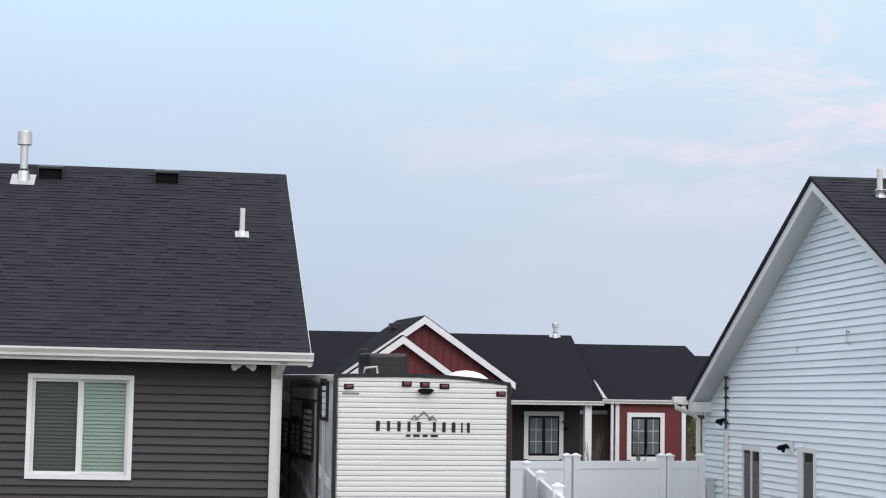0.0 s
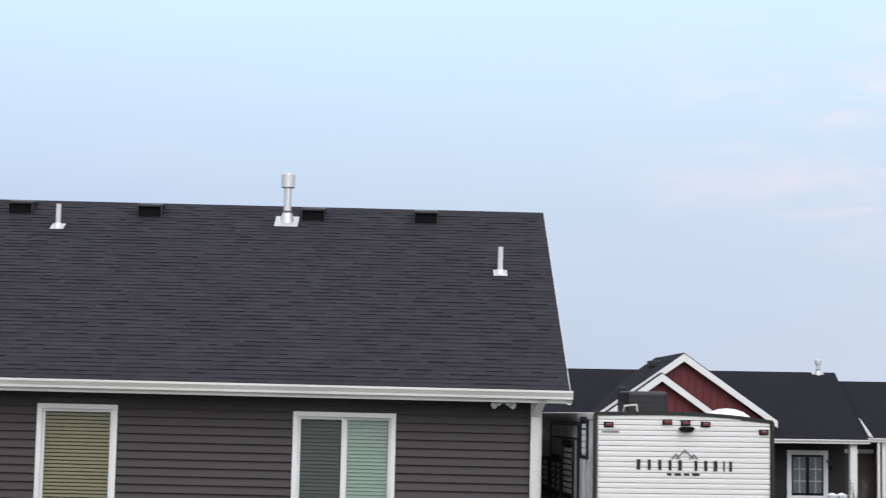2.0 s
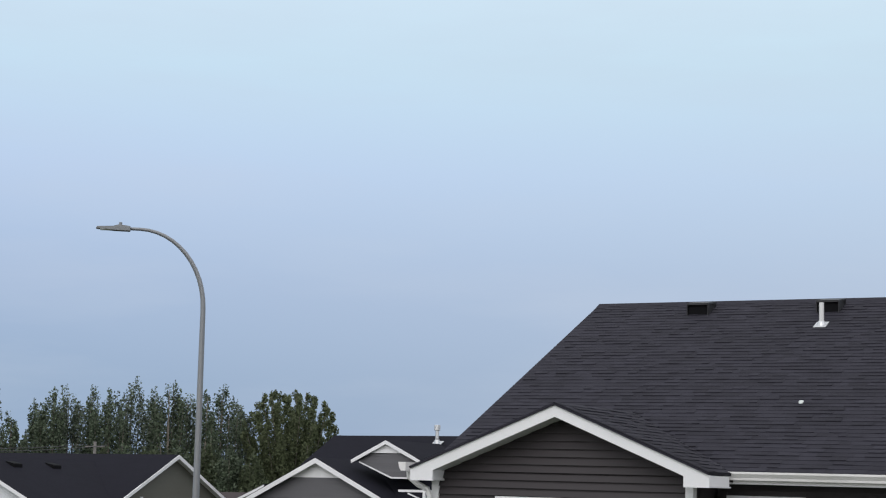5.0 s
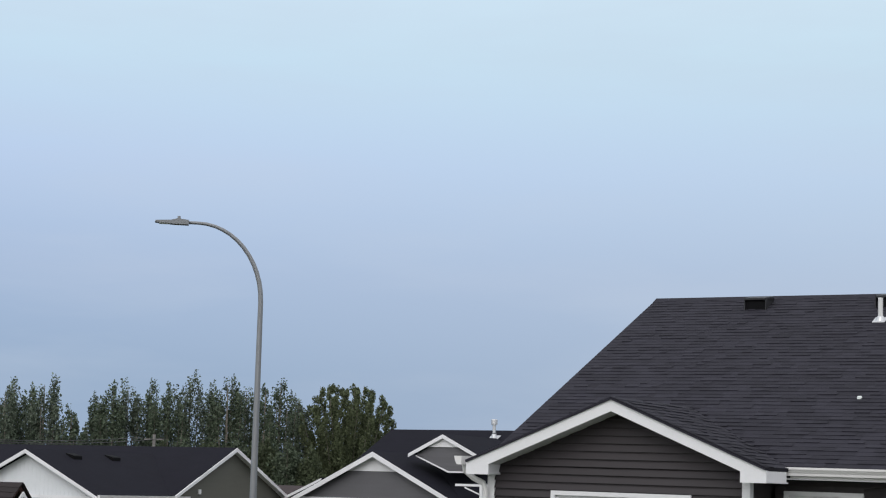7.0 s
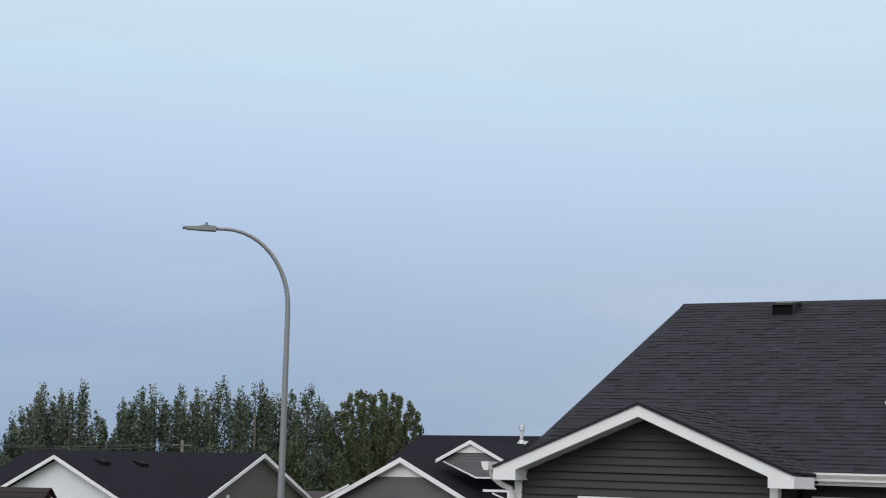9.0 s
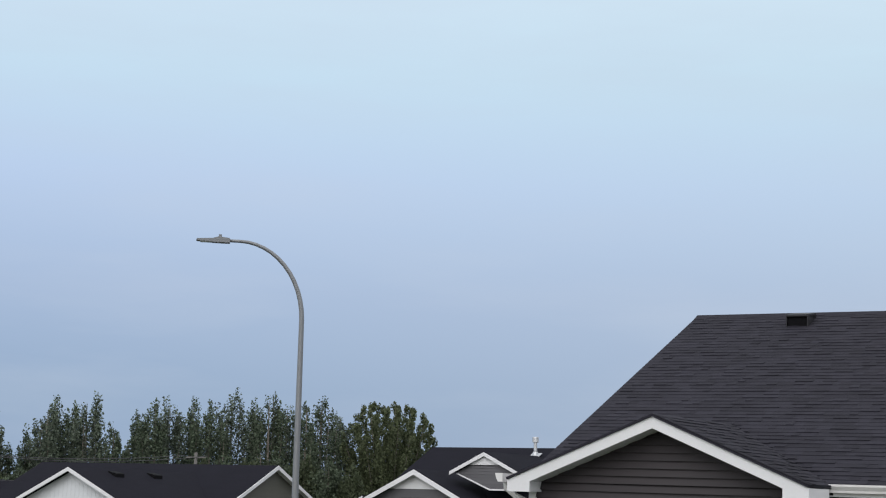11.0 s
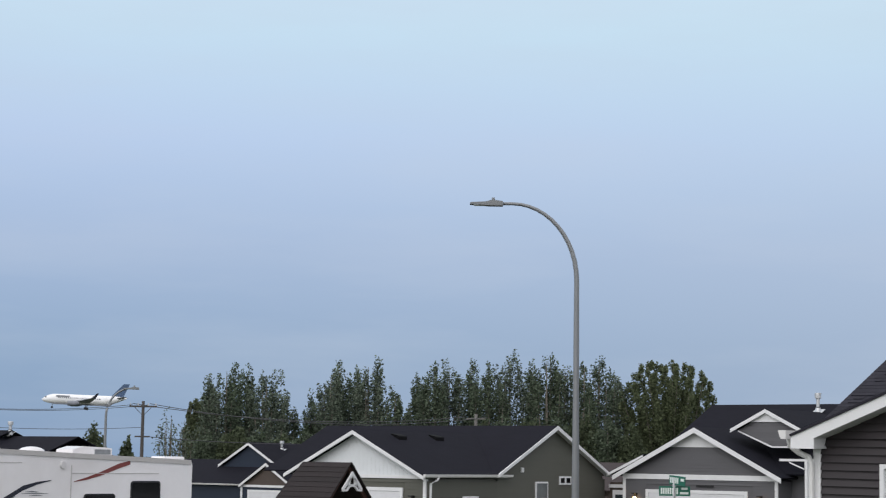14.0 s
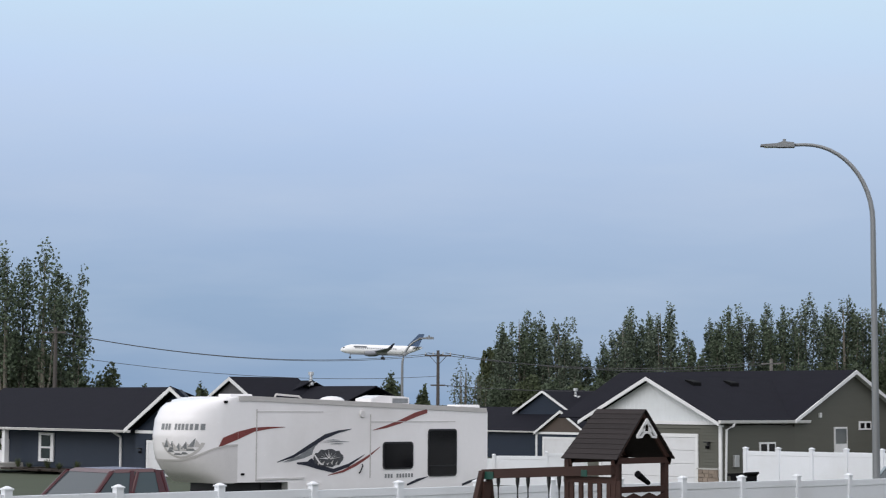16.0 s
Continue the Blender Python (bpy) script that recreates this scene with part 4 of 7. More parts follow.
flue(red, 2.0, 4.6, rz_(4.62), 0.9, 0.5)
for x, y, z in ((-3.9, 1.2, 4.86), (-4.9, 0.6, 4.05)):
    part("roof_vent", cube(x - 0.2, x + 0.2, y - 0.2, y + 0.2, rz_(z - 0.15), rz_(z + 0.04), 0.03), BLACK_METAL, red)

# ---------- the green house ----------
gy = ground_z(48, 57)
green = thing("green_house", "olive-green sided house with white garage gable and charcoal roof", "house", pose(-48.35, 57.0, gy))
q = -gy
for sx_ in (-1, 1):
    slab(green, ROOF_FAR, (0.28 + sx_ * 3.68, -0.4, q + 2.55), (0.28, -0.4, q + 4.34), (0.28, 8.0, q + 4.34), (0.28 + sx_ * 3.68, 4.7, q + 2.55), 0.06)
rakes(green, 0.28, 3.68, -0.42, q + 2.52, q + 4.31, 0.14)
gable_wall(green, TAN_WALL, 0.28, 3.47, 0, 0, q + 2.55, q + 4.22)
for i in range(32):
    x = -2.95 + i * 0.206
    part("batten", cube(x, x + 0.02, -0.008, 0, q + 2.55, q + 4.16 - abs(x - 0.28) * 0.485), TAN_WALL, green)
part("band", cube(-3.2, 3.75, -0.05, 0, q + 2.42, q + 2.55), WHITE_TRIM, green)
part("wall", cube(-3.2, 3.75, 0.0, 13.0, 0, q + 2.42), GREEN_SIDING, green)
joined_boards(green, GREEN_SIDING, -3.2, 3.75, q - 0.2, q + 2.42, 0, 0.13, [(-2.75, 2.75, 0, q + 2.2)])
garage_door(green, -2.4, 2.5, 0, q + 1.92, 0.0)
# the cross gable that faces the street side, flush with the garage side wall
side_gable_roof(green, ROOF_FAR, -9, 4.1, 4.4, 13.0, q + 2.62, q + 4.70)
end_gable(green, GREEN_SIDING, 3.80, 4.7, 12.7, 0, q + 2.72, q + 4.64, over=0.3)
end_siding(green, GREEN_SIDING, 3.81, 4.7, 12.7, q - 0.4, q + 2.72, q + 4.56, 0.105)
end_siding(green, GREEN_SIDING, 3.81, 0.0, 4.7, q - 0.4, q + 2.42, q + 2.43, 0.105)
part("gutter", prism(bmesh.new(), [(3.95, q + 2.6), (4.08, q + 2.6), (4.05, q + 2.5), (4.0, q + 2.47), (3.95, q + 2.47)], "y", -0.42, 5.5), GUTTER_MAT, green)
part("soffit", cube(3.76, 3.95, -0.4, 5.3, q + 2.46, q + 2.48), SOFFIT, green)
part("corner_trim", cube(3.66, 3.80, -0.05, 0.1, 0, q + 2.42), WHITE_TRIM, green)
part("downspout", tube(bmesh.new(), [(4.02, 0.5, q + 2.5), (4.0, 0.45, q + 2.38), (3.86, 0.2, q + 2.24), (3.84, 0.15, 0.1)], 0.05, 8), WHITE_TRIM, green)
stone = part("stone_veneer", cube(2.66, 3.62, -0.06, 0, 0, q + 0.68), STONE, green)
rs = random.Random(3)
for i in range(6):
    x = 2.66
    while x < 3.55:
        l = min(rs.uniform(0.18, 0.42), 3.62 - x)
        part("stone", cube(x + 0.01, x + l - 0.01, -0.1, -0.055, q + 0.68 - (i + 1) * 0.16 + 0.01, q + 0.68 - i * 0.16 - 0.01, 0.008), STONE, stone)
        x += l
part("stone_cap", cube(2.62, 3.66, -0.12, 0, q + 0.68, q + 0.74), CONCRETE, stone)
wall_lamp(green, 3.15, q + 1.62, 0)
for vy in (1.55, 4.05):
    part("roof_vent", prism(bmesh.new(), [(0.62, q + 4.10), (1.05, q + 3.92), (1.05, q + 4.10), (0.98, q + 4.14), (0.62, q + 4.22)], "y", vy + 0.1, vy + 0.62), BLACK_PLASTIC, green)
for y0, y1, z0, z1, n in ((7.42, 8.34, 1.2, 2.31, 1), (9.23, 10.11, 2.18, 2.54, 2), (2.32, 3.36, 1.2, 1.73, 2)):
    wq = part("window", cube(3.82, 3.87, y0, y1, q + z0, q + z1), WHITE_TRIM, green)
    for i in range(n):
        a, b = y0 + (y1 - y0) * i / n + 0.07, y0 + (y1 - y0) * (i + 1) / n - 0.07
        part("pane", cube(3.87, 3.88, a, b, q + z0 + (0.42 if n == 1 else 0.07), q + z1 - 0.07), CURTAINED if n == 1 else WINDOW_DARK, wq)
mq = part("meter_box", cube(3.82, 3.95, 0.62, 0.9, q + 0.78, q + 1.25, 0.02), GALV, green)
part("wall_box", cube(3.82, 3.9, 6.35, 6.5, q + 2.7, q + 2.9, 0.01), WHITE_TRIM, green)

# ---------- the grey house with lit garage lamps ----------
gy = ground_z(39, 69)
grey = thing("grey_house", "grey-sided house with white trim and lit garage lamps", "house", pose(-39.25, 69.0, gy))
q = -gy
side_gable_roof(grey, ROOF_FAR, -3.4, 14, 0.6, 14, q + 2.8, q + 5.92)
front_gable_roof(grey, ROOF_FAR, 0, 4.07, -0.4, 6.5, q + 2.64, q + 4.72, 0.06)
rakes(grey, 0, 4.07, -0.42, q + 2.61, q + 4.69, 0.2)
gable_wall(grey, GREY_SIDING, 0, 3.75, 0, 0, q + 2.7, q + 4.5)
joined_boards(grey, GREY_SIDING, -3.7, 3.7, q + 2.72, q + 4.3, 0, 0.13, (), (0, q + 4.5, 0.48))
part("gable_panel", prism(bmesh.new(), [(-1.55, q + 3.86), (1.55, q + 3.86), (0, q + 4.62)], "y", -0.06, -0.01), WHITE_TRIM, grey)
part("band", cube(-3.75, 3.75, -0.06, 0, q + 2.48, q + 2.70), WHITE_TRIM, grey)
part("wall", cube(-3.75, 3.75, 0, 6, 0, q + 2.48), GREY_SIDING, grey)
joined_boards(grey, GREY_SIDING, -3.7, 3.7, q - 0.2, q + 2.48, 0, 0.13, [(-2.6, 2.6, 0, q + 2.2)])
garage_door(grey, -2.45, 2.2, 0, q + 1.9, 0)
for x in (-3.75, 3.61):
    part("corner_trim", cube(x, x + 0.14, -0.05, 0.05, 0, q + 2.48), WHITE_TRIM, grey)
wall_lamp(grey, -3.1, q + 1.72, 0, True)
wall_lamp(grey, 2.95, q + 1.72, 0, True)
part("number_plate", cube(-0.1, 0.75, -0.05, -0.035, q + 2.18, q + 2.26), BLACK_METAL, grey, "row of dark number shapes as a bar")
part("wall", cube(-3.2, 13, 1.2, 13.4, 0, q + 2.8), GREY_SIDING, grey)
end_gable(grey, GREY_SIDING, -3.0, 1.2, 13.4, 0, q + 2.9, q + 5.85, 0.2, -1, False)
# upper gable and the entry roof
front_gable_roof(grey, ROOF_FAR, 2.69, 1.66, 0.9, 6.2, q + 4.68, q + 5.52, 0.05)
rakes(grey, 2.69, 1.66, 0.88, q + 4.66, q + 5.50, 0.15)
gable_wall(grey, GREY_SIDING, 2.69, 1.4, 1.12, 0, q + 4.62, q + 5.36)
part("dormer_wall", prism(bmesh.new(), [(1.33, q + 4.62), (1.33, q + 4.53), (2.9, q + 3.88), (4.05, q + 3.88), (4.05, q + 4.62)], "y", 1.12, 2.0), GREY_SIDING, grey)
for k in range(5):
    z = q + 3.90 + k * 0.13
    joined_boards(grey, GREY_SIDING, 2.86 - (z - q - 3.9) * 2.415, 4.05, z, z + 0.13, 1.12, 0.13)
joined_boards(grey, GREY_SIDING, 1.33, 4.05, q + 4.55, q + 5.1, 1.12, 0.13, (), (2.69, q + 5.4, 0.54))
part("flashing", prism(bmesh.new(), [(1.3, q + 4.56), (1.33, q + 4.60), (2.93, q + 3.94), (4.1, q + 3.94), (4.1, q + 3.88), (2.9, q + 3.88)], "y", 1.05, 1.10), WHITE_TRIM, grey)
part("gable_panel", prism(bmesh.new(), [(1.9, q + 4.96), (3.48, q + 4.96), (2.69, q + 5.38)], "y", 1.04, 1.09), WHITE_TRIM, grey)
part("eave_board", cube(3.6, 5.3, 0.4, 0.6, q + 3.32, q + 3.42), WHITE_TRIM, grey)
part("eave_board", prism(bmesh.new(), [(4.05, q + 3.3), (4.8, q + 3.0), (4.8, q + 2.95), (4.05, q + 3.24)], "y", 0.4, 0.45), WHITE_TRIM, grey)
part("porch_post", cube(4.75, 4.87, 0.4, 0.52, 0, q + 3.32), WHITE_TRIM, grey)
flue(grey, 2.52, 6.25, q + 5.52, 1.15, 0.86)
wq = part("window", cube(-5.0, -3.9, 1.1, 1.15, 0.3, q + 1.95), WHITE_TRIM, grey)
part("pane", cube(-4.85, -4.05, 1.08, 1.1, 1.2, q + 1.75), CAR_GLASS, wq)
part("entry_wall", cube(-5.2, -3.2, 1.2, 2.0, 0, q + 2.3), BROWN_SIDING, grey)
slab(grey, ROOF_FAR, (-5.1, 0.75, q + 2.68), (-3.2, 0.75, q + 3.54), (-3.2, 2.6, q + 3.54), (-5.1, 2.6, q + 2.68), 0.05)
part("rake_board", prism(bmesh.new(), [(-5.1, q + 2.66), (-3.2, q + 3.52), (-3.2, q + 3.40), (-5.1, q + 2.54)], "y", 0.70, 0.75), WHITE_TRIM, grey)
part("entry_trim", cube(-5.2, -3.75, 1.1, 1.2, q + 2.05, q + 2.2), WHITE_TRIM, grey)

# brown roof glimpsed between green and grey houses
brown = thing("brown_roof_house", "far house with a plain brown roof", "house", pose(-55, 92, ground_z(55, 92)))
q = -ground_z(55, 92)
side_gable_roof(brown, ROOF_BROWN, -4, 8, -4.5, 4.5, q + 1.6, q + 3.15)
part("wall", cube(-3.6, 7.6, -4, 4, 0, q + 1.65), BROWN_SIDING, brown)

# ---------- blue houses across the street ----------
gy = ground_z(75, 52)
blue = thing("blue_house", "navy-blue sided house with white trim and garage", "house", pose(-74.3, 52.4, gy))
q = -gy
slab(blue, ROOF_FAR, (-24, -0.4, q + 1.75), (-3.5, -0.4, q + 1.75), (-6.6, 4.3, q + 3.98), (-24, 4.3, q + 3.98))
slab(blue, ROOF_FAR, (-24, 9.0, q + 1.75), (-3.5, 9.0, q + 1.75), (-6.6, 4.3, q + 3.98), (-24, 4.3, q + 3.98))
slab(blue, ROOF_FAR, (-3.95, -0.5, q + 1.85), (0, -0.5, q + 3.98), (-6.6, 4.3, q + 3.98), (-4.2, -0.35, q + 1.80))
slab(blue, ROOF_FAR, (3.95, -0.5, q + 1.85), (0, -0.5, q + 3.98), (-6.6, 4.3, q + 3.98), (-2.65, 4.3, q + 1.85))
rakes(blue, 0, 3.95, -0.52, q + 1.82, q + 3.95, 0.2)
gable_wall(blue, BLUE_SIDING, 0, 3.6, 0, 0, q + 1.75, q + 3.8)
part("wall", cube(-3.6, 3.6, 0, 8, 0, q + 1.75), BLUE_SIDING, blue)
part("wall", cube(-23, -3.6, 0.6, 8, 0, q + 1.75), BLUE_SIDING, blue)
joined_boards(blue, BLUE_SIDING, -23, -3.6, 0.2, q + 1.7, 0.6, 0.16, [(-13.8, -12.1, 0, q + 1.6)])
joined_boards(blue, BLUE_SIDING, -3.6, 3.6, 0.2, q + 1.7, 0, 0.16, [(-2.75, 2.75, 0, q + 1.3)])
gutter(blue, -24, -3.5, -0.4, q + 1.77)
part("band", cube(-3.6, 3.6, -0.06, 0, q + 1.62, q + 1.77), WHITE_TRIM, blue)
garage_door(blue, -2.45, 2.45, 0, q + 1.15, 0)
part("corner_trim", cube(-4.2, -4.06, 0.5, 0.6, 0, q + 1.7), WHITE_TRIM, blue)
wall_lamp(blue, -3.1, q + 0.75, 0)
wq = part("window", cube(-13.7, -12.2, 0.5, 0.58, q - 0.05, q + 1.5), WHITE_TRIM, blue)
for z0, z1 in ((0.12, 0.66), (0.76, 1.36)):
    part("pane", cube(-13.4, -12.5, 0.48, 0.5, q + z0, q + z1), CAR_GLASS, wq)
part("gable_vent", cube(-0.55, 0.3, -0.05, 0, q + 2.75, q + 3.05), WHITE_TRIM, blue)
part("porch_post", cube(-16.2, -15.9, -0.3, -0.05, 0, q + 1.65), WHITE_TRIM, blue)
part("front_door", cube(-18.2, -16.9, 0.52, 0.6, 0.1, q + 1.1), DOOR_WHITE, blue)
part("step", cube(-19, -15.4, -1.0, 0.6, 0, 0.3, 0.02), CONCRETE, blue)
part("step", cube(-18.6, -14.6, -1.5, -1.0, 0, 0.15, 0.02), CONCRETE, blue)
part("downspout", tube(bmesh.new(), [(-6.18, 0.2, q + 1.74), (-6.1, 0.35, q + 1.6), (-5.8, 0.52, q + 1.42), (-5.76, 0.54, q + 1.3), (-5.76, 0.54, 0.1)], 0.07, 8), WHITE_TRIM, blue)
part("wreath", tube(bmesh.new(), [(-17.5 + 0.42 * math.cos(k * math.pi / 8), 0.46, q + 1.0 + 0.42 * math.sin(k * math.pi / 8)) for k in range(17)], 0.14, 8), LEAF_DARK, blue, "dark leafy wreath on the front door")

gy = ground_z(110, 118)
navy = thing("navy_house", "far navy-blue house with two small gables", "house", pose(-112, 118, gy))
q = -gy
side_gable_roof(navy, ROOF_FAR, -14, 16, 0, 10, q + 0.75, q + 2.9)
front_gable_roof(navy, ROOF_FAR, -3.2, 3.7, 3.2, 9, q + 2.45, q + 4.48, 0.06)
rakes(navy, -3.2, 3.7, 3.18, q + 2.42, q + 4.45, 0.22)
gable_wall(navy, BLUE_SIDING, -3.2, 3.5, 3.5, 0, q + 2.2, q + 4.25)
side_gable_roof(navy, ROOF_FAR, -3.0, 17, 3.5, 13, q + 1.8, q + 4.4)
front_gable_roof(navy, ROOF_FAR, 4.6, 3.1, -2.8, 3, q + 0.80, q + 2.70, 0.06)
rakes(navy, 4.6, 3.1, -2.82, q + 0.77, q + 2.67, 0.22)
gable_wall(navy, BROWN_SIDING, 4.6, 2.9, -2.5, 0, q + 0.75, q + 2.5)
part("wall", cube(1.7, 7.5, -2.5, 0, 0, q + 0.75), BLUE_SIDING, navy)
part("band", cube(1.6, 7.6, -2.56, -2.5, q + 0.6, q + 0.8), WHITE_TRIM, navy)
part("wall", cube(-13.5, 15, 0.4, 9, 0, q + 0.75), BLUE_SIDING, navy)
part("corner_trim", cube(1.5, 1.7, -2.56, -2.4, 0, q + 0.7), WHITE_TRIM, navy)
part("downspout", cube(0.9, 1.05, -0.1, 0.0, 0, q + 0.7), WHITE_TRIM, navy)
gutter(navy, -14, 1.4, 0, q + 0.78)
garage_door(navy, 2.5, 6.7, 0, q + 0.2, -2.5, 0.18)
flue(navy, -2.2, 6.6, q + 3.75, 1.6, 0.9)

gy = ground_z(112, 84)
far = thing("far_house", "far house with grey gable and charcoal roof", "house", pose(-101.8, 82, gy))
q = -gy
side_gable_roof(far, ROOF_FAR, -0.5, 1.7, -4.5, 4.5, q + 3.0, q + 4.75)
side_gable_roof(far, ROOF_FAR, 1.6, 8.2, -4.0, 4.5, q + 2.7, q + 4.35)
front_gable_roof(far, ROOF_FAR, 0, 3.6, -6, 0, q + 3.0, q + 4.95, 0.06)
rakes(far, 0, 3.6, -6.05, q + 2.97, q + 4.92, 0.22)
gable_wall(far, GREY_SIDING, 0, 3.3, -5.7, 0, q + 2.9, q + 4.7)
part("wall", cube(-3.3, 3.3, -5.7, 4, 0, q + 2.9), GREY_SIDING, far)
part("wall", cube(-3.3, 7.8, -3.8, 4, 0, q + 2.7), GREY_SIDING, far)
flue(far, 1.5, 0, q + 4.5, 1.5, 0.85)

# planting bed along the blue house
bed = thing("planting_bed", "dark mulched planting bed along the blue house wall", "garden bed", pose(-74.3, 52.4, ground_z(75, 52)))
bm = bmesh.new()
for k in range(10):
    block(bm, -14.5 + k * 1.0, -13.52 + k * 1.0, -1.3 + 0.15 * math.sin(k * 1.7), 0.58, 0.0, 0.10 + 0.04 * math.sin(k * 2.3), 0.03)
part("mulch", bm, MULCH, bed)
rng = random.Random(21)
for bx, by, bh in ((-13.9, -0.6, 0.5), (-12.6, -0.7, 0.35), (-11.1, -0.5, 0.55), (-9.6, -0.7, 0.4), (-8.2, -0.5, 0.5)):
    verts, faces = [], []
    for k in range(90):
        a_, h_ = rng.uniform(0, 6.28), rng.uniform(0.3, 1.0) * bh
        r_ = rng.uniform(0.02, 0.3)
        p0, p1 = Vector((bx, by, 0.1)), Vector((bx + r_ * math.cos(a_), by + r_ * math.sin(a_), 0.1 + h_))
        w_ = Vector((-math.sin(a_), math.cos(a_), 0)) * 0.025
        k0 = len(verts)
        verts += [p0 - w_, p0 + w_, p1 + w_ * 0.3, p1 - w_ * 0.3]
        faces.append((k0, k0 + 1, k0 + 2, k0 + 3))
    raw("plant", verts, faces, LEAF_ROUND, bed)

# ---------- fences ----------


def vinyl_fence(name, p, q_, n, z_top0, z_top1, tall, label, gate=None):
    """A white vinyl privacy fence of n panels from p to q_, each post with a cap, rails and a panel of grooved boards."""
    p, q_ = Vector((*p, 0)), Vector((*q_, 0))
    d = q_ - p
    ang = math.degrees(math.atan2(d.y, d.x))
    base = thing(name, label, "fence", pose(p.x, p.y, min(z_top0, z_top1) - tall, 0, 0, ang))
    step = d.length / n
    low = min(z_top0, z_top1) - tall
    for i in range(n + 1):
        zt = z_top0 + (z_top1 - z_top0) * i / n - low
        x = i * step
        bm = bmesh.new()
        block(bm, x - 0.065, x + 0.065, -0.065, 0.065, -0.6, zt + 0.04)
        po = part("post", bm, VINYL, base)
        bm = bmesh.new()
        block(bm, x - 0.08, x + 0.08, -0.08, 0.08, zt + 0.04, zt + 0.065)
        solid(bm, [(x - 0.07, -0.07, zt + 0.065), (x + 0.07, -0.07, zt + 0.065), (x + 0.07, 0.07, zt + 0.065), (x - 0.07, 0.07, zt + 0.065),
                   (x - 0.015, -0.015, zt + 0.1), (x + 0.015, -0.015, zt + 0.1), (x + 0.015, 0.015, zt + 0.1), (x - 0.015, 0.015, zt + 0.1)])
        part("post_cap", bm, VINYL, po)
        if i == n:
            break
        za = z_top0 + (z_top1 - z_top0) * (i + 0.5) / n - low - 0.03
        a, b = x + 0.065, x + step - 0.065
        part("top_rail", cube(a, b, -0.03, 0.03, za - 0.15, za - 0.01, 0.006), VINYL, base)
        part("bottom_rail", cube(a, b, -0.03, 0.03, za - tall + 0.05, za - tall + 0.2, 0.006), VINYL, base)
        part("panel", cube(a, b, -0.018, 0.018, za - tall + 0.2, za - 0.15), VINYL, base)
    return base


vinyl_fence("near_fence", (-24.85, 6.5), (-24.4, 37.86), 16, 1.92, 1.53, 1.75, "white vinyl privacy fence with capped posts round the yard")
vinyl_fence("far_fence", (-37.1, 48.7), (-29.3, 48.7), 6, 1.74, 1.82, 1.8, "white vinyl fence with a gate beside the green house")
vinyl_fence("side_fence", (5.95, 31.24), (8.26, 31.56), 1, 1.84, 1.84, 1.8, "white vinyl privacy fence between the trailer and white house")
vinyl_fence("fence_gate", (8.43, 31.58), (10.08, 31.81), 1, 1.84, 1.84, 1.8, "white vinyl fence gate, shut, beside the trailer")
vinyl_fence("corner_fence", (10.23, 31.83), (10.85, 31.91), 1, 1.84, 1.84, 1.8, "short white vinyl fence panel at the white house corner")
vinyl_fence("yard_fence", (7.05, 29.5), (5.2, 19.2), 3, 1.80, 1.84, 1.8, "white vinyl fence running along the side yard")
vinyl_fence("street_fence", (-60.5, 51.0), (-52.0, 58.2), 5, 0.62, 1.22, 1.5, "white vinyl fence beside the far driveway")

# ---------- the travel trailer ----------
tr = thing("travel_trailer", "white ribbed travel trailer with dark sides parked beside the house", "trailer", pose(3.2, 24.5, 0, 0, 0, 1.0))
TW, TZ0, TL = 2.42, 0.55, 8.2


def crown(x):
    """The trailer's arched roof."""
    u = x / TW - 0.42
    return 3.26 - (0.30 if u > 0 else 0.11) * u * u


rear = [(0.0, TZ0), (TW, TZ0)] + [(TW * (1 - k / 16), crown(TW * (1 - k / 16))) for k in range(17)]
part("body", prism(bmesh.new(), rear, "y", 0.03, TL), RV_DARK, tr)
bm = bmesh.new()
ribs, zr = 38, TZ0 + 0.02
while zr < 3.26:
    for k in range(12):
        x0, x1 = 0.05 + (TW - 0.1) * k / 12, 0.05 + (TW - 0.1) * (k + 1) / 12
        t0, t1 = min(zr + 0.07, crown(x0) - 0.03), min(zr + 0.07, crown(x1) - 0.03)
        if min(t0, t1) - zr < 0.01:
            continue
        m0, m1 = min(zr + 0.045, t0), min(zr + 0.045, t1)
        vs = [bm.verts.new(p) for p in ((x0, 0.03, zr), (x1, 0.03, zr), (x1, -0.004, zr + 0.006), (x0, -0.004, zr + 0.006),
                                        (x1, -0.004, m1), (x0, -0.004, m0), (x1, 0.012, t1), (x0, 0.012, t0), (x1, 0.03, t1), (x0, 0.03, t0))]
        for f in ((0, 1, 2, 3), (3, 2, 4, 5), (5, 4, 6, 7), (7, 6, 8, 9)):
            bm.faces.new([vs[i] for i in f])
    zr += 0.07
bmesh.ops.remove_doubles(bm, verts=bm.verts, dist=0.0005)
part("rear_panel", bm, RV_WHITE, tr, "white ribbed aluminium rear panel")
bm = bmesh.new()
block(bm, -0.012, 0.03, -0.02, 0.06, TZ0, crown(0) - 0.01)
block(bm, TW - 0.03, TW + 0.012, -0.02, 0.06, TZ0, crown(TW) - 0.01)
for k in range(16):
    x0, x1 = TW * k / 16, TW * (k + 1) / 16
    solid(bm, [(x0, -0.02, crown(x0) - 0.03), (x1, -0.02, crown(x1) - 0.03), (x1, 0.1, crown(x1) - 0.03), (x0, 0.1, crown(x0) - 0.03),
               (x0, -0.02, crown(x0) + 0.015), (x1, -0.02, crown(x1) + 0.015), (x1, 0.1, crown(x1) + 0.015), (x0, 0.1, crown(x0) + 0.015)])
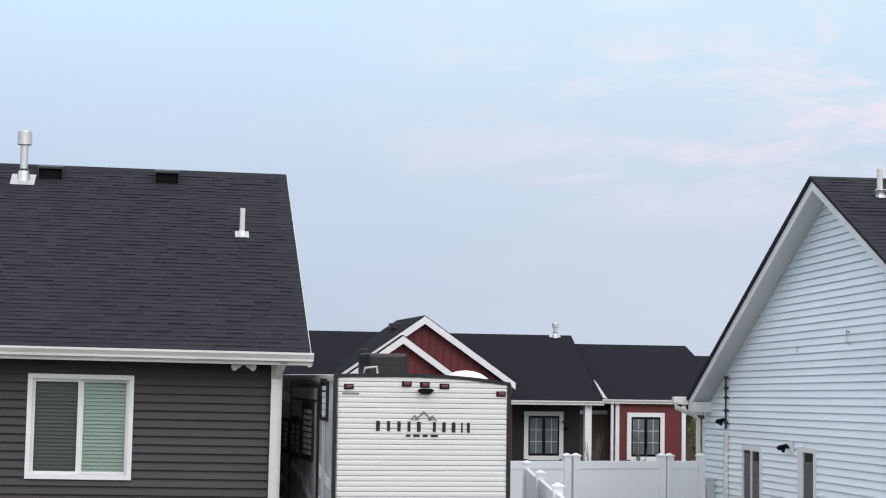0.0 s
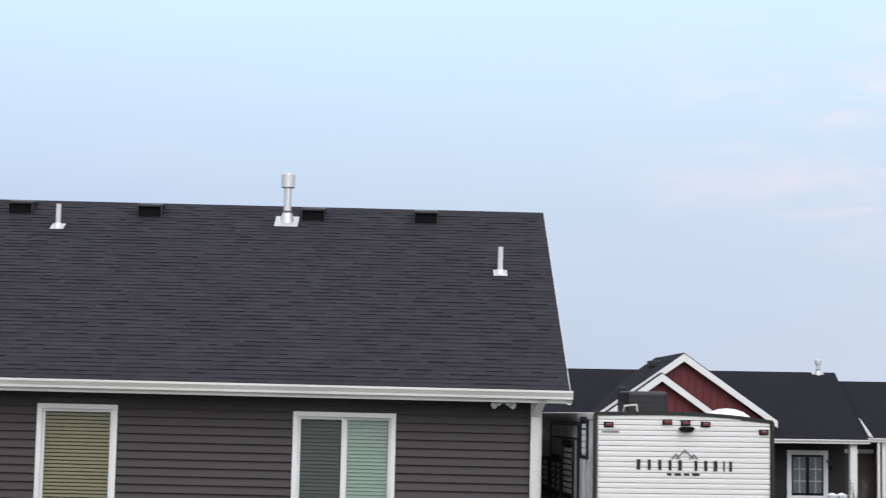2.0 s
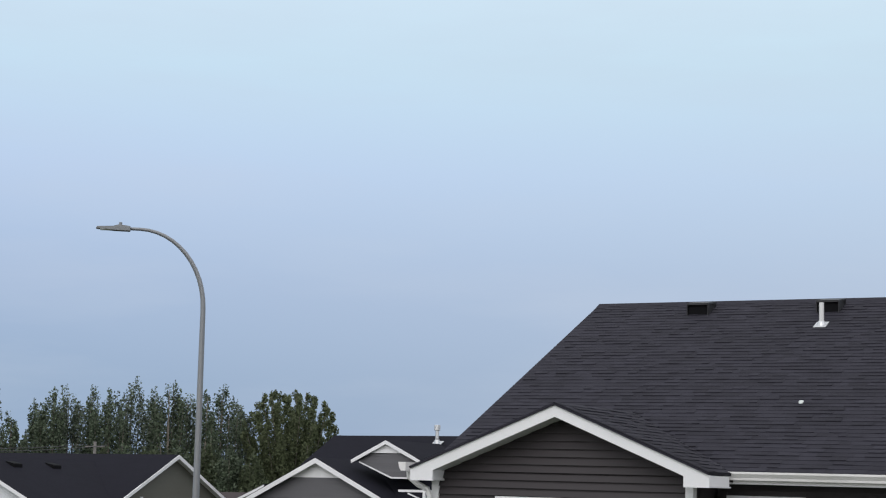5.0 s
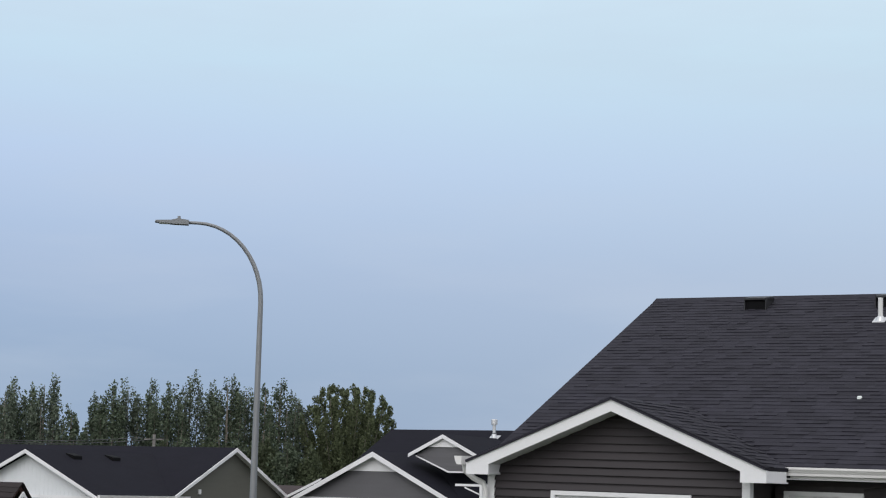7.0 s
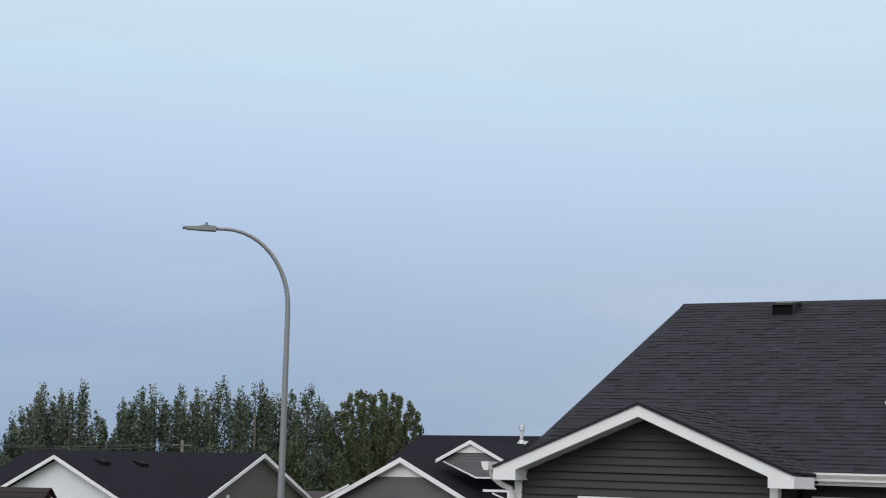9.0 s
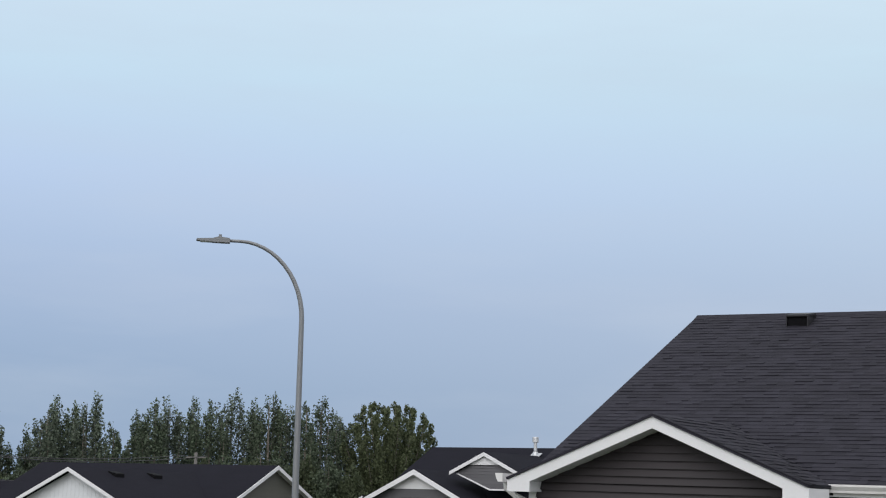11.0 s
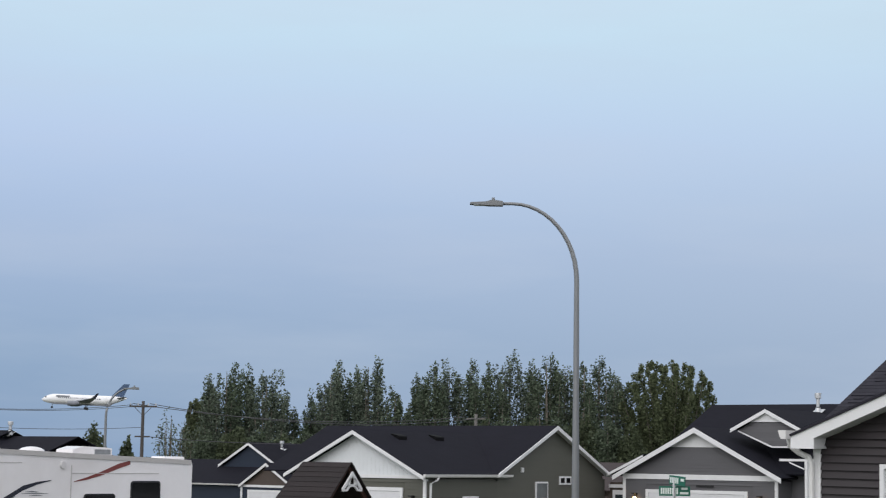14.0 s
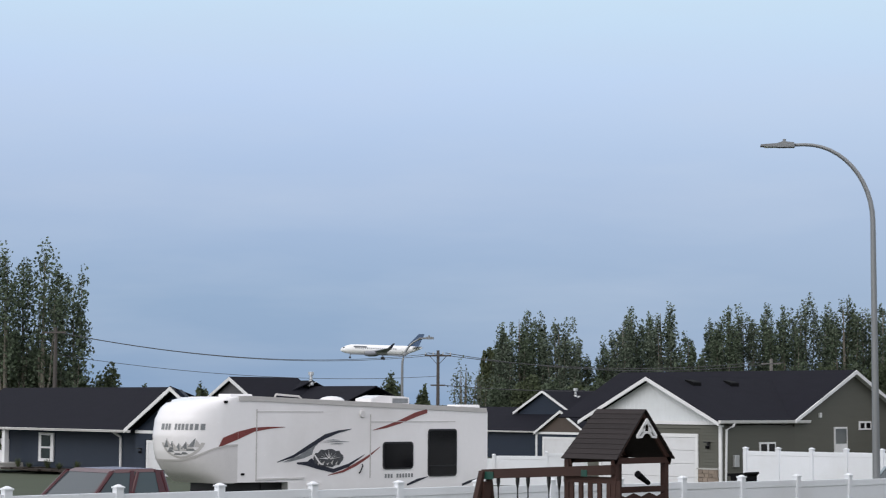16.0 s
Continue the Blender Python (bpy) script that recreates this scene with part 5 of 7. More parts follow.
part("edge_trim", bm, RV_BLACK, tr, "black rubber edge trim")
part("underside", cube(0.1, TW - 0.1, 0.2, TL, 0.4, TZ0), BLACK_METAL, tr)
for y in (3.6, 4.5):
    for x in (0.06, TW - 0.28):
        w = part("wheel", tube(bmesh.new(), [(x, y, 0.35), (x + 0.22, y, 0.35)], 0.35, 20), TYRE, tr)
        part("rim", tube(bmesh.new(), [(x - 0.01, y, 0.35), (x + 0.23, y, 0.35)], 0.19, 14), GALV, w)
for x, z in ((0.19, 3.09), (0.98, 3.135), (1.23, 3.125), (1.50, 3.11), (2.29, 3.015)):
    li = part("marker_lamp", cube(x - 0.045, x + 0.045, -0.045, 0.0, z - 0.022, z + 0.022, 0.01), LENS_RED, tr)
    part("lamp_base", cube(x - 0.065, x + 0.065, -0.015, 0.0, z - 0.036, z + 0.036), BLACK_PLASTIC, li)
rc = part("rear_camera", prism(bmesh.new(), [(1.13, 3.05), (1.17, 3.075), (1.31, 3.075), (1.345, 3.05), (1.29, 3.005), (1.18, 3.005)], "y", -0.09, 0.0), BLACK_PLASTIC, tr)
part("awning_label", cube(0.1, 0.33, -0.012, -0.006, 2.985, 3.01), GRAPHIC_GREY, tr, "small pale sticker with unreadable bars")
for x, w in ((0.58, 0.05), (0.73, 0.04), (0.87, 0.045), (1.01, 0.04), (1.14, 0.05), (1.36, 0.04), (1.49, 0.045), (1.62, 0.05), (1.75, 0.02), (1.83, 0.04)):
    part("brand_bar", cube(x - 0.01, x - 0.01 + w, -0.012, -0.005, 2.50 - (x - 0.6) * 0.012, 2.635 - (x - 0.6) * 0.012), RV_BLACK, tr)
for x, w in ((0.98, 0.06), (1.08, 0.09), (1.21, 0.07), (1.32, 0.10)):
    part("maker_bar", cube(x, x + w, -0.012, -0.005, 2.425, 2.455), RV_BLACK, tr)
bm = bmesh.new()
for cx, base_z, h, hw in ((1.22, 2.65, 0.125, 0.13), (1.10, 2.65, 0.075, 0.065), (1.34, 2.645, 0.075, 0.065)):
    for s in (-1, 1):
        prism(bm, [(cx, base_z + h), (cx + s * hw, base_z), (cx + s * (hw - 0.03), base_z), (cx, base_z + h - 0.03)], "y", -0.012, -0.005)
part("mountain_emblem", bm, GRAPHIC_GREY, tr, "grey outline of three peaks")
# left side: a slide-out with its black seals, narrow windows with louvres, a grey sweep
slide = part("slide_out", cube(-0.02, 0.0, 1.48, 4.42, 0.7, 3.06, 0.006), RV_DARK, tr, "dark slide-out room with black seals")
bm = bmesh.new()
for a, b, c, d in ((1.40, 1.48, 0.66, 3.12), (4.42, 4.54, 0.66, 3.12), (1.48, 4.42, 3.06, 3.12), (1.48, 4.42, 2.86, 2.89)):
    block(bm, -0.03, 0.0, a, b, c, d)
part("seal", bm, RV_BLACK, slide)
for y0, y1, z0, z1, x in ((0.58, 1.08, 2.66, 3.14, 0.0), (1.85, 2.85, 2.05, 2.80, -0.02), (3.2, 3.62, 2.05, 2.56, -0.02), (3.78, 4.2, 2.05, 2.56, -0.02), (4.8, 5.5, 2.05, 2.50, 0.0)):
    wq = part("side_window", cube(x - 0.012, x, y0, y1, z0, z1), WINDOW_DARK, tr)
    bm = bmesh.new()
    for a, b, c, d in ((y0 - 0.06, y0, z0 - 0.05, z1 + 0.05), (y1, y1 + 0.08, z0 - 0.05, z1 + 0.05), (y0, y1, z1, z1 + 0.05), (y0, y1, z0 - 0.05, z0)):
        block(bm, x - 0.035, x, a, b, c, d)
    part("window_rim", bm, RV_BLACK, wq)
    bm, z = bmesh.new(), z0 + 0.03
    while z < z1 - 0.06:
        block(bm, x - 0.02, x - 0.012, y0 + 0.02, y1 - 0.02, z, z + 0.06)
        z += 0.085
    part("louvre", bm, RV_SWOOSH, wq)
bm = bmesh.new()
for z, y0, y1 in ((0.85, 0.25, 1.35), (1.25, 0.25, 1.35), (1.7, 0.3, 1.35), (2.78, 4.6, 7.5), (1.4, 4.6, 7.9)):
    solid(bm, [(-0.006, y0, z), (-0.006, y1, z + 0.12), (0, y1, z + 0.12), (0, y0, z), (-0.006, y0, z + 0.12), (-0.006, y1, z + 0.3), (0, y1, z + 0.3), (0, y0, z + 0.12)])
for z, y0, y1 in ((0.95, 1.6, 4.2), (1.35, 1.7, 3.0), (1.6, 2.4, 4.3)):
    solid(bm, [(-0.026, y0, z), (-0.026, y1, z + 0.2), (-0.02, y1, z + 0.2), (-0.02, y0, z), (-0.026, y0, z + 0.10), (-0.026, y1, z + 0.32), (-0.02, y1, z + 0.32), (-0.02, y0, z + 0.10)])
part("side_graphic", bm, RV_SWOOSH, tr, "grey swept graphic bands")
part("roof_edge", cube(-0.03, 0.02, 0.05, TL, 3.16, 3.22), RV_ROOF, tr, "pale roof edge moulding")
lad = bmesh.new()
for y in (0.75, 0.92):
    tube(lad, [(-0.02, y, 0.8), (-0.02, y, 3.0)], 0.012, 6)
part("grab_rail", lad, GALV, tr)
ac = part("air_conditioner", cube(1.16, 1.80, 4.3, 5.3, 3.24, 3.60, 0.05), RV_BLACK, tr, "black rooftop air conditioner")
for z in (3.36, 3.44, 3.52):
    part("cooling_slot", cube(1.18, 1.74, 4.285, 4.3, z, z + 0.025), BLACK_METAL, ac)
part("roof_bracket", tube(bmesh.new(), [(0.86, 3.0, 3.2), (0.90, 3.0, 3.36), (1.08, 3.0, 3.38), (1.10, 3.0, 3.22)], 0.02, 6), RV_ROOF, tr)
dome = bmesh.new()
bmesh.ops.create_uvsphere(dome, u_segments=20, v_segments=10, radius=0.45, matrix=Matrix.Translation((2.08, 1.3, 3.09)) @ Matrix.Diagonal((0.85, 0.85, 0.55, 1)))
part("skylight_dome", dome, RV_CREAM, tr, "cream skylight dome", smooth=True)

# ---------- the fifth-wheel trailer ----------
fw = thing("fifth_wheel_trailer", "large off-white fifth-wheel trailer with maroon and navy swooshes", "trailer", pose(-42.0, 30.6, ground_z(42, 36)))
q = -ground_z(42, 36)
# local: side faces +x at x = 0, the raised nose towards -y


def fw_roof(y):
    return q + 3.36 - 0.034 * max(y - 1.5, 0) + (-0.05 * (1.5 - y) ** 2 if y < 1.5 else 0)


prof = [(1.08, q + 0.93), (3.0, q + 0.90), (3.05, q + 0.55), (11.0, q + 0.55), (11.05, q + 0.6), (11.05, fw_roof(11) - 0.14), (11.02, fw_roof(11) - 0.05), (10.92, fw_roof(11))]
prof += [(y, fw_roof(y)) for y in (9, 7, 5, 3, 1.5, 1.08)]
part("body", prism(bmesh.new(), prof, "x", -2.44, 0), RV_CREAM, fw)
NOSE = [(0.92, 0.20), (1.2, -0.25), (1.5, -0.5), (1.8, -0.62), (2.25, -0.68), (2.7, -0.60), (3.0, -0.42), (3.15, -0.22), (3.27, 0.12), (3.335, 0.6)]


def nose_at(u, z, lift=0.0):
    """A point of the rounded nose: u runs across from -1 to 1, z is the height."""
    for (a, fa), (b, fb) in zip(NOSE, NOSE[1:]):
        if z <= b or b == NOSE[-1][0]:
            f = (z - a) / (b - a)
            f = fa + (fb - fa) * min(max(f, 0), 1)
            break
    v = min(abs(u), 1)
    return Vector((-1.22 + 1.22 * u * (1 + lift / 1.22), 1.08 - (1.08 - f + lift) * (1 - v ** 2.6) ** (1 / 2.6), q + z))


def nose_split(u):
    return 1.56 + 0.42 * abs(u) ** 5


def nose_shell(lo, hi, rows, lift=0.0):
    v_, f_, n = [], [], 40
    for j in range(rows + 1):
        for i in range(n + 1):
            u = math.sin((i / n - 0.5) * math.pi)
            v_.append(nose_at(u, lo(u) + (hi(u) - lo(u)) * j / rows, lift))
    for j in range(rows):
        for i in range(n):
            k = j * (n + 1) + i
            f_.append((k, k + 1, k + n + 2, k + n + 1))
    return v_, f_


for nm, lo, hi, mat, rows, lab in (("nose_cap", nose_split, lambda u: 3.335, RV_CREAM, 22, "glossy white rounded nose cap"), ("lower_cap", lambda u: 0.92, nose_split, RV_GREY, 8, "grey lower nose cap"),
                                   ("nose_band", lambda u: nose_split(u) - 0.025, lambda u: nose_split(u) + 0.03, RV_ROOF, 1, "moulded lip between the caps")):
    ob = raw(nm, *nose_shell(lo, hi, rows, 0.015 if nm == "nose_band" else 0.0), mat, fw, lab)
    for p in ob.data.polygons:
        p.use_smooth = True
part("nose_floor", cube(-2.3, -0.14, 0.55, 1.1, q + 0.90, q + 0.93), RV_GREY, fw)
part("nose_top", cube(-2.36, -0.08, 0.75, 1.1, q + 3.29, q + 3.335), RV_CREAM, fw)


def rounded(y0, y1, z0, z1, r):
    """Corner points of a rectangle with round corners."""
    return [(cy + r * math.cos(a + k * math.pi / 8), cz + r * math.sin(a + k * math.pi / 8))
            for cy, cz, a in ((y1 - r, z1 - r, 0), (y0 + r, z1 - r, math.pi / 2), (y0 + r, z0 + r, math.pi), (y1 - r, z0 + r, 1.5 * math.pi)) for k in range(5)]


bm = bmesh.new()
ys = [1.1, 1.5, 3, 5, 7, 9, 10.98]
for a, b in zip(ys, ys[1:]):
    solid(bm, [(-0.03, a, fw_roof(a) - 0.12), (0.03, a, fw_roof(a) - 0.12), (0.03, b, fw_roof(b) - 0.12), (-0.03, b, fw_roof(b) - 0.12),
               (-0.03, a, fw_roof(a) + 0.02), (0.03, a, fw_roof(a) + 0.02), (0.03, b, fw_roof(b) + 0.02), (-0.03, b, fw_roof(b) + 0.02)])
part("awning_roll", bm, RV_ROOF, fw, "pale grey rolled awning")
for y in (6.05, 1.73):
    part("seam", cube(0.0, 0.015, y, y + 0.03, q + 0.95, fw_roof(y) - 0.35), RV_ROOF, fw)
part("slide_top", cube(0.0, 0.012, 1.76, 4.2, q + 2.92, q + 2.94), RV_ROOF, fw)
part("slide_bottom", cube(0.0, 0.03, 1.76, 3.5, q + 0.98, q + 1.03), RV_GREY, fw)
part("slide_top", cube(0.0, 0.012, 6.08, 9.6, q + 2.62, q + 2.64), RV_ROOF, fw)


def wave(parent, pts, name, mat, label, x=0.004):
    """A tapering swoosh along points (y, z, half width) on the side."""
    b_ = bmesh.new()
    up = [b_.verts.new((x, y, q + z + h)) for y, z, h in pts]
    dn = [b_.verts.new((x, y, q + z - h)) for y, z, h in pts]
    up2 = [b_.verts.new((x + 0.006, y, q + z + h)) for y, z, h in pts]
    dn2 = [b_.verts.new((x + 0.006, y, q + z - h)) for y, z, h in pts]
    for i in range(len(pts) - 1):
        b_.faces.new((up2[i], up2[i + 1], dn2[i + 1], dn2[i]))
        b_.faces.new((up[i], up[i + 1], up2[i + 1], up2[i]))
        b_.faces.new((dn[i], dn2[i], dn2[i + 1], dn[i + 1]))
    return part(name, b_, mat, parent, label)


wave(fw, [(1.09, 2.26, 0.11), (1.66, 2.42, 0.06), (2.2, 2.47, 0.03), (2.79, 2.49, 0.006)], "swoosh", GRAPHIC_RED, "maroon swoosh")
wave(fw, [(2.5, 1.48, 0.01), (3.1, 1.64, 0.04), (3.54, 1.84, 0.065), (4.28, 2.2, 0.07), (4.8, 2.34, 0.04), (5.31, 2.42, 0.008)], "swoosh", GRAPHIC_NAVY, "navy swoosh")
wave(fw, [(2.75, 1.48, 0.01), (3.3, 1.62, 0.035), (3.7, 1.82, 0.05), (4.0, 1.98, 0.01)], "swoosh", GRAPHIC_GREY, "grey swoosh")
wave(fw, [(3.23, 1.44, 0.02), (3.6, 1.42, 0.06), (3.97, 1.33, 0.07), (4.62, 1.19, 0.06), (5.2, 1.34, 0.05), (5.84, 1.65, 0.008)], "swoosh", GRAPHIC_NAVY, "navy swoosh")
wave(fw, [(4.41, 1.06, 0.008), (5.0, 1.17, 0.035), (5.5, 1.36, 0.05), (5.95, 1.57, 0.04), (6.45, 1.87, 0.008)], "swoosh", GRAPHIC_RED, "maroon swoosh")
wave(fw, [(6.17, 2.38, 0.008), (6.7, 2.48, 0.04), (7.3, 2.64, 0.06), (7.9, 2.84, 0.075), (8.4, 2.96, 0.06)], "swoosh", GRAPHIC_RED, "maroon swoosh")
wave(fw, [(7.57, 0.70, 0.03), (8.0, 0.83, 0.045), (8.44, 0.93, 0.01)], "swoosh", GRAPHIC_NAVY, "navy swoosh")
wave(fw, [(9.91, 0.64, 0.03), (10.25, 0.73, 0.045), (10.61, 0.82, 0.01)], "swoosh", GRAPHIC_NAVY, "navy swoosh")
def decal(poly, mat, x, name="landscape_emblem", label=""):
    """A flat cut-out on the side, from corner points (y, z)."""
    return part(name, prism(bmesh.new(), [(y, q + z) for y, z in poly], "x", x, x + 0.004), mat, fw, label)


decal([(4.42 + 0.58 * math.cos(k * math.pi / 12), 1.57 + 0.26 * math.sin(k * math.pi / 12) + 0.03 * math.sin(k * 2.6)) for k in range(24)], GRAPHIC_DUSK, 0.012, label="dark mountain picture in an oval")
decal([(2.81, 1.46), (3.33, 1.62), (3.92, 1.94), (3.84, 1.80), (3.80, 1.68), (3.50, 1.58)], GRAPHIC_GREY, 0.004, label="grey rock slope")
decal([(3.27, 1.40), (3.27, 1.44), (3.60, 1.45), (3.70, 1.54), (3.80, 1.57), (3.92, 1.46), (4.10, 1.36), (3.90, 1.32), (3.60, 1.39)], GRAPHIC_NAVY, 0.008, label="dark ridge of the mountain picture")
for k in range(9):
    a, r0, r1 = radians(12 + k * 20), 0.05, 0.50 - 0.12 * (k % 2)
    c, d = math.cos(a), math.sin(a)
    decal([(4.44 + r0 * c - 0.02 * d, 1.54 + r0 * d * 0.5 - 0.02 * c), (4.44 + r1 * c, 1.54 + r1 * d * 0.52), (4.44 + r0 * c + 0.025 * d, 1.54 + r0 * d * 0.5 + 0.01 * c)], RV_CREAM if k % 3 else RV_ROOF, 0.017, "peak_stroke")
for k in range(5):
    decal([(4.0 + k * 0.17, 1.40 + 0.03 * (k % 2)), (4.10 + k * 0.17, 1.52 - 0.04 * (k % 3)), (4.05 + k * 0.17, 1.36)], RV_ROOF, 0.017, "peak_stroke")
decal([(3.84 + 0.05 * k, 1.70 - 0.33 * math.sin(k * math.pi / 14)) for k in range(8)] + [(3.92 + 0.046 * k, 1.66 - 0.27 * math.sin(k * math.pi / 14)) for k in range(7, -1, -1)], RV_CREAM, 0.02, "peak_stroke")
for y, z, l in ((4.22, 2.04, 1.0), (4.35, 2.09, 0.5), (4.5, 1.98, 0.5)):
    wave(fw, [(y, z, 0.004), (y + l * 0.5, z + 0.01, 0.016), (y + l, z, 0.004)], "cloud_stroke", GRAPHIC_GREY, "")
for y0, y1, z0, z1 in ((6.62, 7.76, 1.24, 1.97), (8.49, 9.62, 0.98, 2.35)):
    wq = part("window", prism(bmesh.new(), rounded(y0 - 0.05, y1 + 0.05, q + z0 - 0.05, q + z1 + 0.05, 0.11), "x", 0.0, 0.03), RV_BLACK, fw)
    part("pane", prism(bmesh.new(), rounded(y0, y1, q + z0, q + z1, 0.07), "x", 0.03, 0.038), WINDOW_DARK, wq)
part("sash_bar", cube(0.038, 0.046, 8.49, 9.62, q + 1.25, q + 1.28), RV_BLACK, fw)
for k in range(10):
    if k != 3:
        part("brand_bar", cube(0.004, 0.01, 6.66 + k * 0.12, 6.73 + k * 0.12, q + 0.93, q + 1.05), GRAPHIC_GREY, fw)
for y, z in ((1.2, 1.13),):
    part("lock", cube(0.0, 0.03, y, y + 0.12, q + z, q + z + 0.06, 0.01), BLACK_PLASTIC, fw)
part("speaker", tube(bmesh.new(), [(0.0, 5.73, q + 2.87), (0.05, 5.73, q + 2.87)], [0.13, 0.1], 14), RV_GREY, fw)
part("grab_handle", tube(bmesh.new(), [(0.02, 5.62, q + 1.1), (0.07, 5.62, q + 1.13), (0.07, 5.72, q + 1.32), (0.02, 5.74, q + 1.36)], 0.02, 8), BLACK_PLASTIC, fw)
for y, l in ((2.9, 0.5), (3.6, 0.6)):
    part("hatch", cube(0.0, 0.02, y, y + l, q + 0.65, q + 0.9, 0.008), RV_CREAM, fw)
# front cap lettering and picture


def on_nose(name, poly, mat, label="", lift=0.012):
    """A decal on the nose, from corner points (u, z)."""
    return raw(name, [nose_at(u, z, lift) for u, z in poly], [tuple(range(len(poly)))], mat, fw, label)




def across(e):
    """Across the curved picture field, e from -1 to 1."""
    return -0.04 + 0.94 * ((e + 1) / 2) ** 0.75


for k in range(11):
    if k != 3:
        e = -1 + k * 0.184
        on_nose("brand_bar", [(across(e), 2.42), (across(e + 0.12), 2.42), (across(e + 0.12), 2.59), (across(e), 2.59)], GRAPHIC_GREY)
for k in range(16):
    a0, a1 = math.pi * (1.04 + 0.92 * k / 16), math.pi * (1.04 + 0.92 * (k + 1) / 16)
    on_nose("picture_rim", [(across(0.98 * math.cos(a0)), 2.12 + 0.50 * math.sin(a0)), (across(0.98 * math.cos(a1)), 2.12 + 0.50 * math.sin(a1)),
                            (across(0.88 * math.cos(a1)), 2.12 + 0.44 * math.sin(a1)), (across(0.88 * math.cos(a0)), 2.12 + 0.44 * math.sin(a0))], RV_ROOF)
for u0, u1, u2, zb, zt in ((-0.88, -0.66, -0.36, 1.93, 2.18), (-0.62, -0.34, -0.02, 1.86, 2.12), (-0.30, 0.02, 0.34, 1.84, 2.06), (0.06, 0.36, 0.66, 1.88, 2.10), (0.40, 0.72, 0.88, 1.95, 2.20)):
    um = (u0 + u2) / 2
    on_nose("landscape_emblem", [(across(u0), zb), (across(um), zb), (across(u1), zt)], GRAPHIC_GREY, "grey mountain peak on the nose", 0.02)
    on_nose("landscape_emblem", [(across(um + 0.02), zb), (across(u2), zb), (across(u1 + 0.02), zt - 0.05)], RV_ROOF, "pale mountain flank on the nose", 0.02)
for u0, u1, z in ((-0.7, -0.3, 1.80), (-0.35, 0.1, 1.72), (0.05, 0.4, 1.74), (0.3, 0.7, 1.84)):
    on_nose("landscape_emblem", [(across(u0), z), (across(u1), z), (across(u1 - 0.08), z + 0.05), (across(u0 + 0.1), z + 0.06)], GRAPHIC_GREY, "grey foreground of the nose picture", 0.02)
on_nose("swoosh", [(0.968, 1.93), (0.985, 1.98), (1.0, 2.15), (1.0, 2.37), (0.985, 2.2)], GRAPHIC_RED, "maroon swoosh")
for u in (-0.5, 0.97):
    p = nose_at(u, 3.2)
    part("marker_lamp", cube(p.x - 0.06, p.x + 0.06, p.y - 0.04, p.y + 0.05, p.z - 0.03, p.z + 0.04, 0.01), BLACK_PLASTIC, fw)
ac = part("air_conditioner", prism(bmesh.new(), [(6.45, fw_roof(7) - 0.05), (8.05, fw_roof(8) - 0.05), (8.05, fw_roof(7) + 0.20), (7.85, fw_roof(7) + 0.23), (6.9, fw_roof(7) + 0.26), (6.5, fw_roof(7) + 0.16)], "x", -1.2, -0.45), RV_CREAM, fw, "white rooftop air conditioner")
part("grille", cube(-0.45, -0.43, 7.35, 7.98, fw_roof(7) + 0.02, fw_roof(7) + 0.17), GRAPHIC_GREY, ac)
dome = bmesh.new()
bmesh.ops.create_uvsphere(dome, u_segments=18, v_segments=8, radius=0.4, matrix=Matrix.Translation((-0.8, 5.2, fw_roof(5))) @ Matrix.Diagonal((1, 1, 0.4, 1)))
part("roof_dome", dome, RV_CREAM, fw, "white roof dome", smooth=True)
for x, y, l, h in ((-0.5, 10.0, 0.9, 0.09), (-0.9, 1.25, 0.8, 0.08)):
    part("roof_vent", cube(x - 0.3, x + 0.3, y, y + l, fw_roof(y) - 0.06, fw_roof(y) + h, 0.04), RV_CREAM, fw)
part("roof_rack", tube(bmesh.new(), [(-0.4, 2.7, fw_roof(2)), (-0.4, 2.75, fw_roof(2) + 0.09), (-0.4, 3.6, fw_roof(3) + 0.07), (-0.4, 3.7, fw_roof(3))], 0.03, 8), RV_ROOF, fw)
for y in (6.6, 7.6):
    for x in (-2.35, -0.35):
        w = part("wheel", tube(bmesh.new(), [(x, y, 0.38), (x + 0.26, y, 0.38)], 0.38, 18), TYRE, fw)
        part("rim", tube(bmesh.new(), [(x - 0.01, y, 0.38), (x + 0.27, y, 0.38)], 0.2, 12), GALV, w)
part("landing_leg", cube(-0.5, -0.36, 2.2, 2.34, 0, q + 0.95), BLACK_METAL, fw)
part("landing_leg", cube(-2.1, -1.96, 2.2, 2.34, 0, q + 0.95), BLACK_METAL, fw)
# plain black block makes the shaded gap round the hitch
part("hitch_shadow_box", cube(-2.0, -0.4, 0.9, 3.0, q + 0.62, q + 0.9), BLACK_METAL, fw, "dark block for the hitch and the shade under the nose")


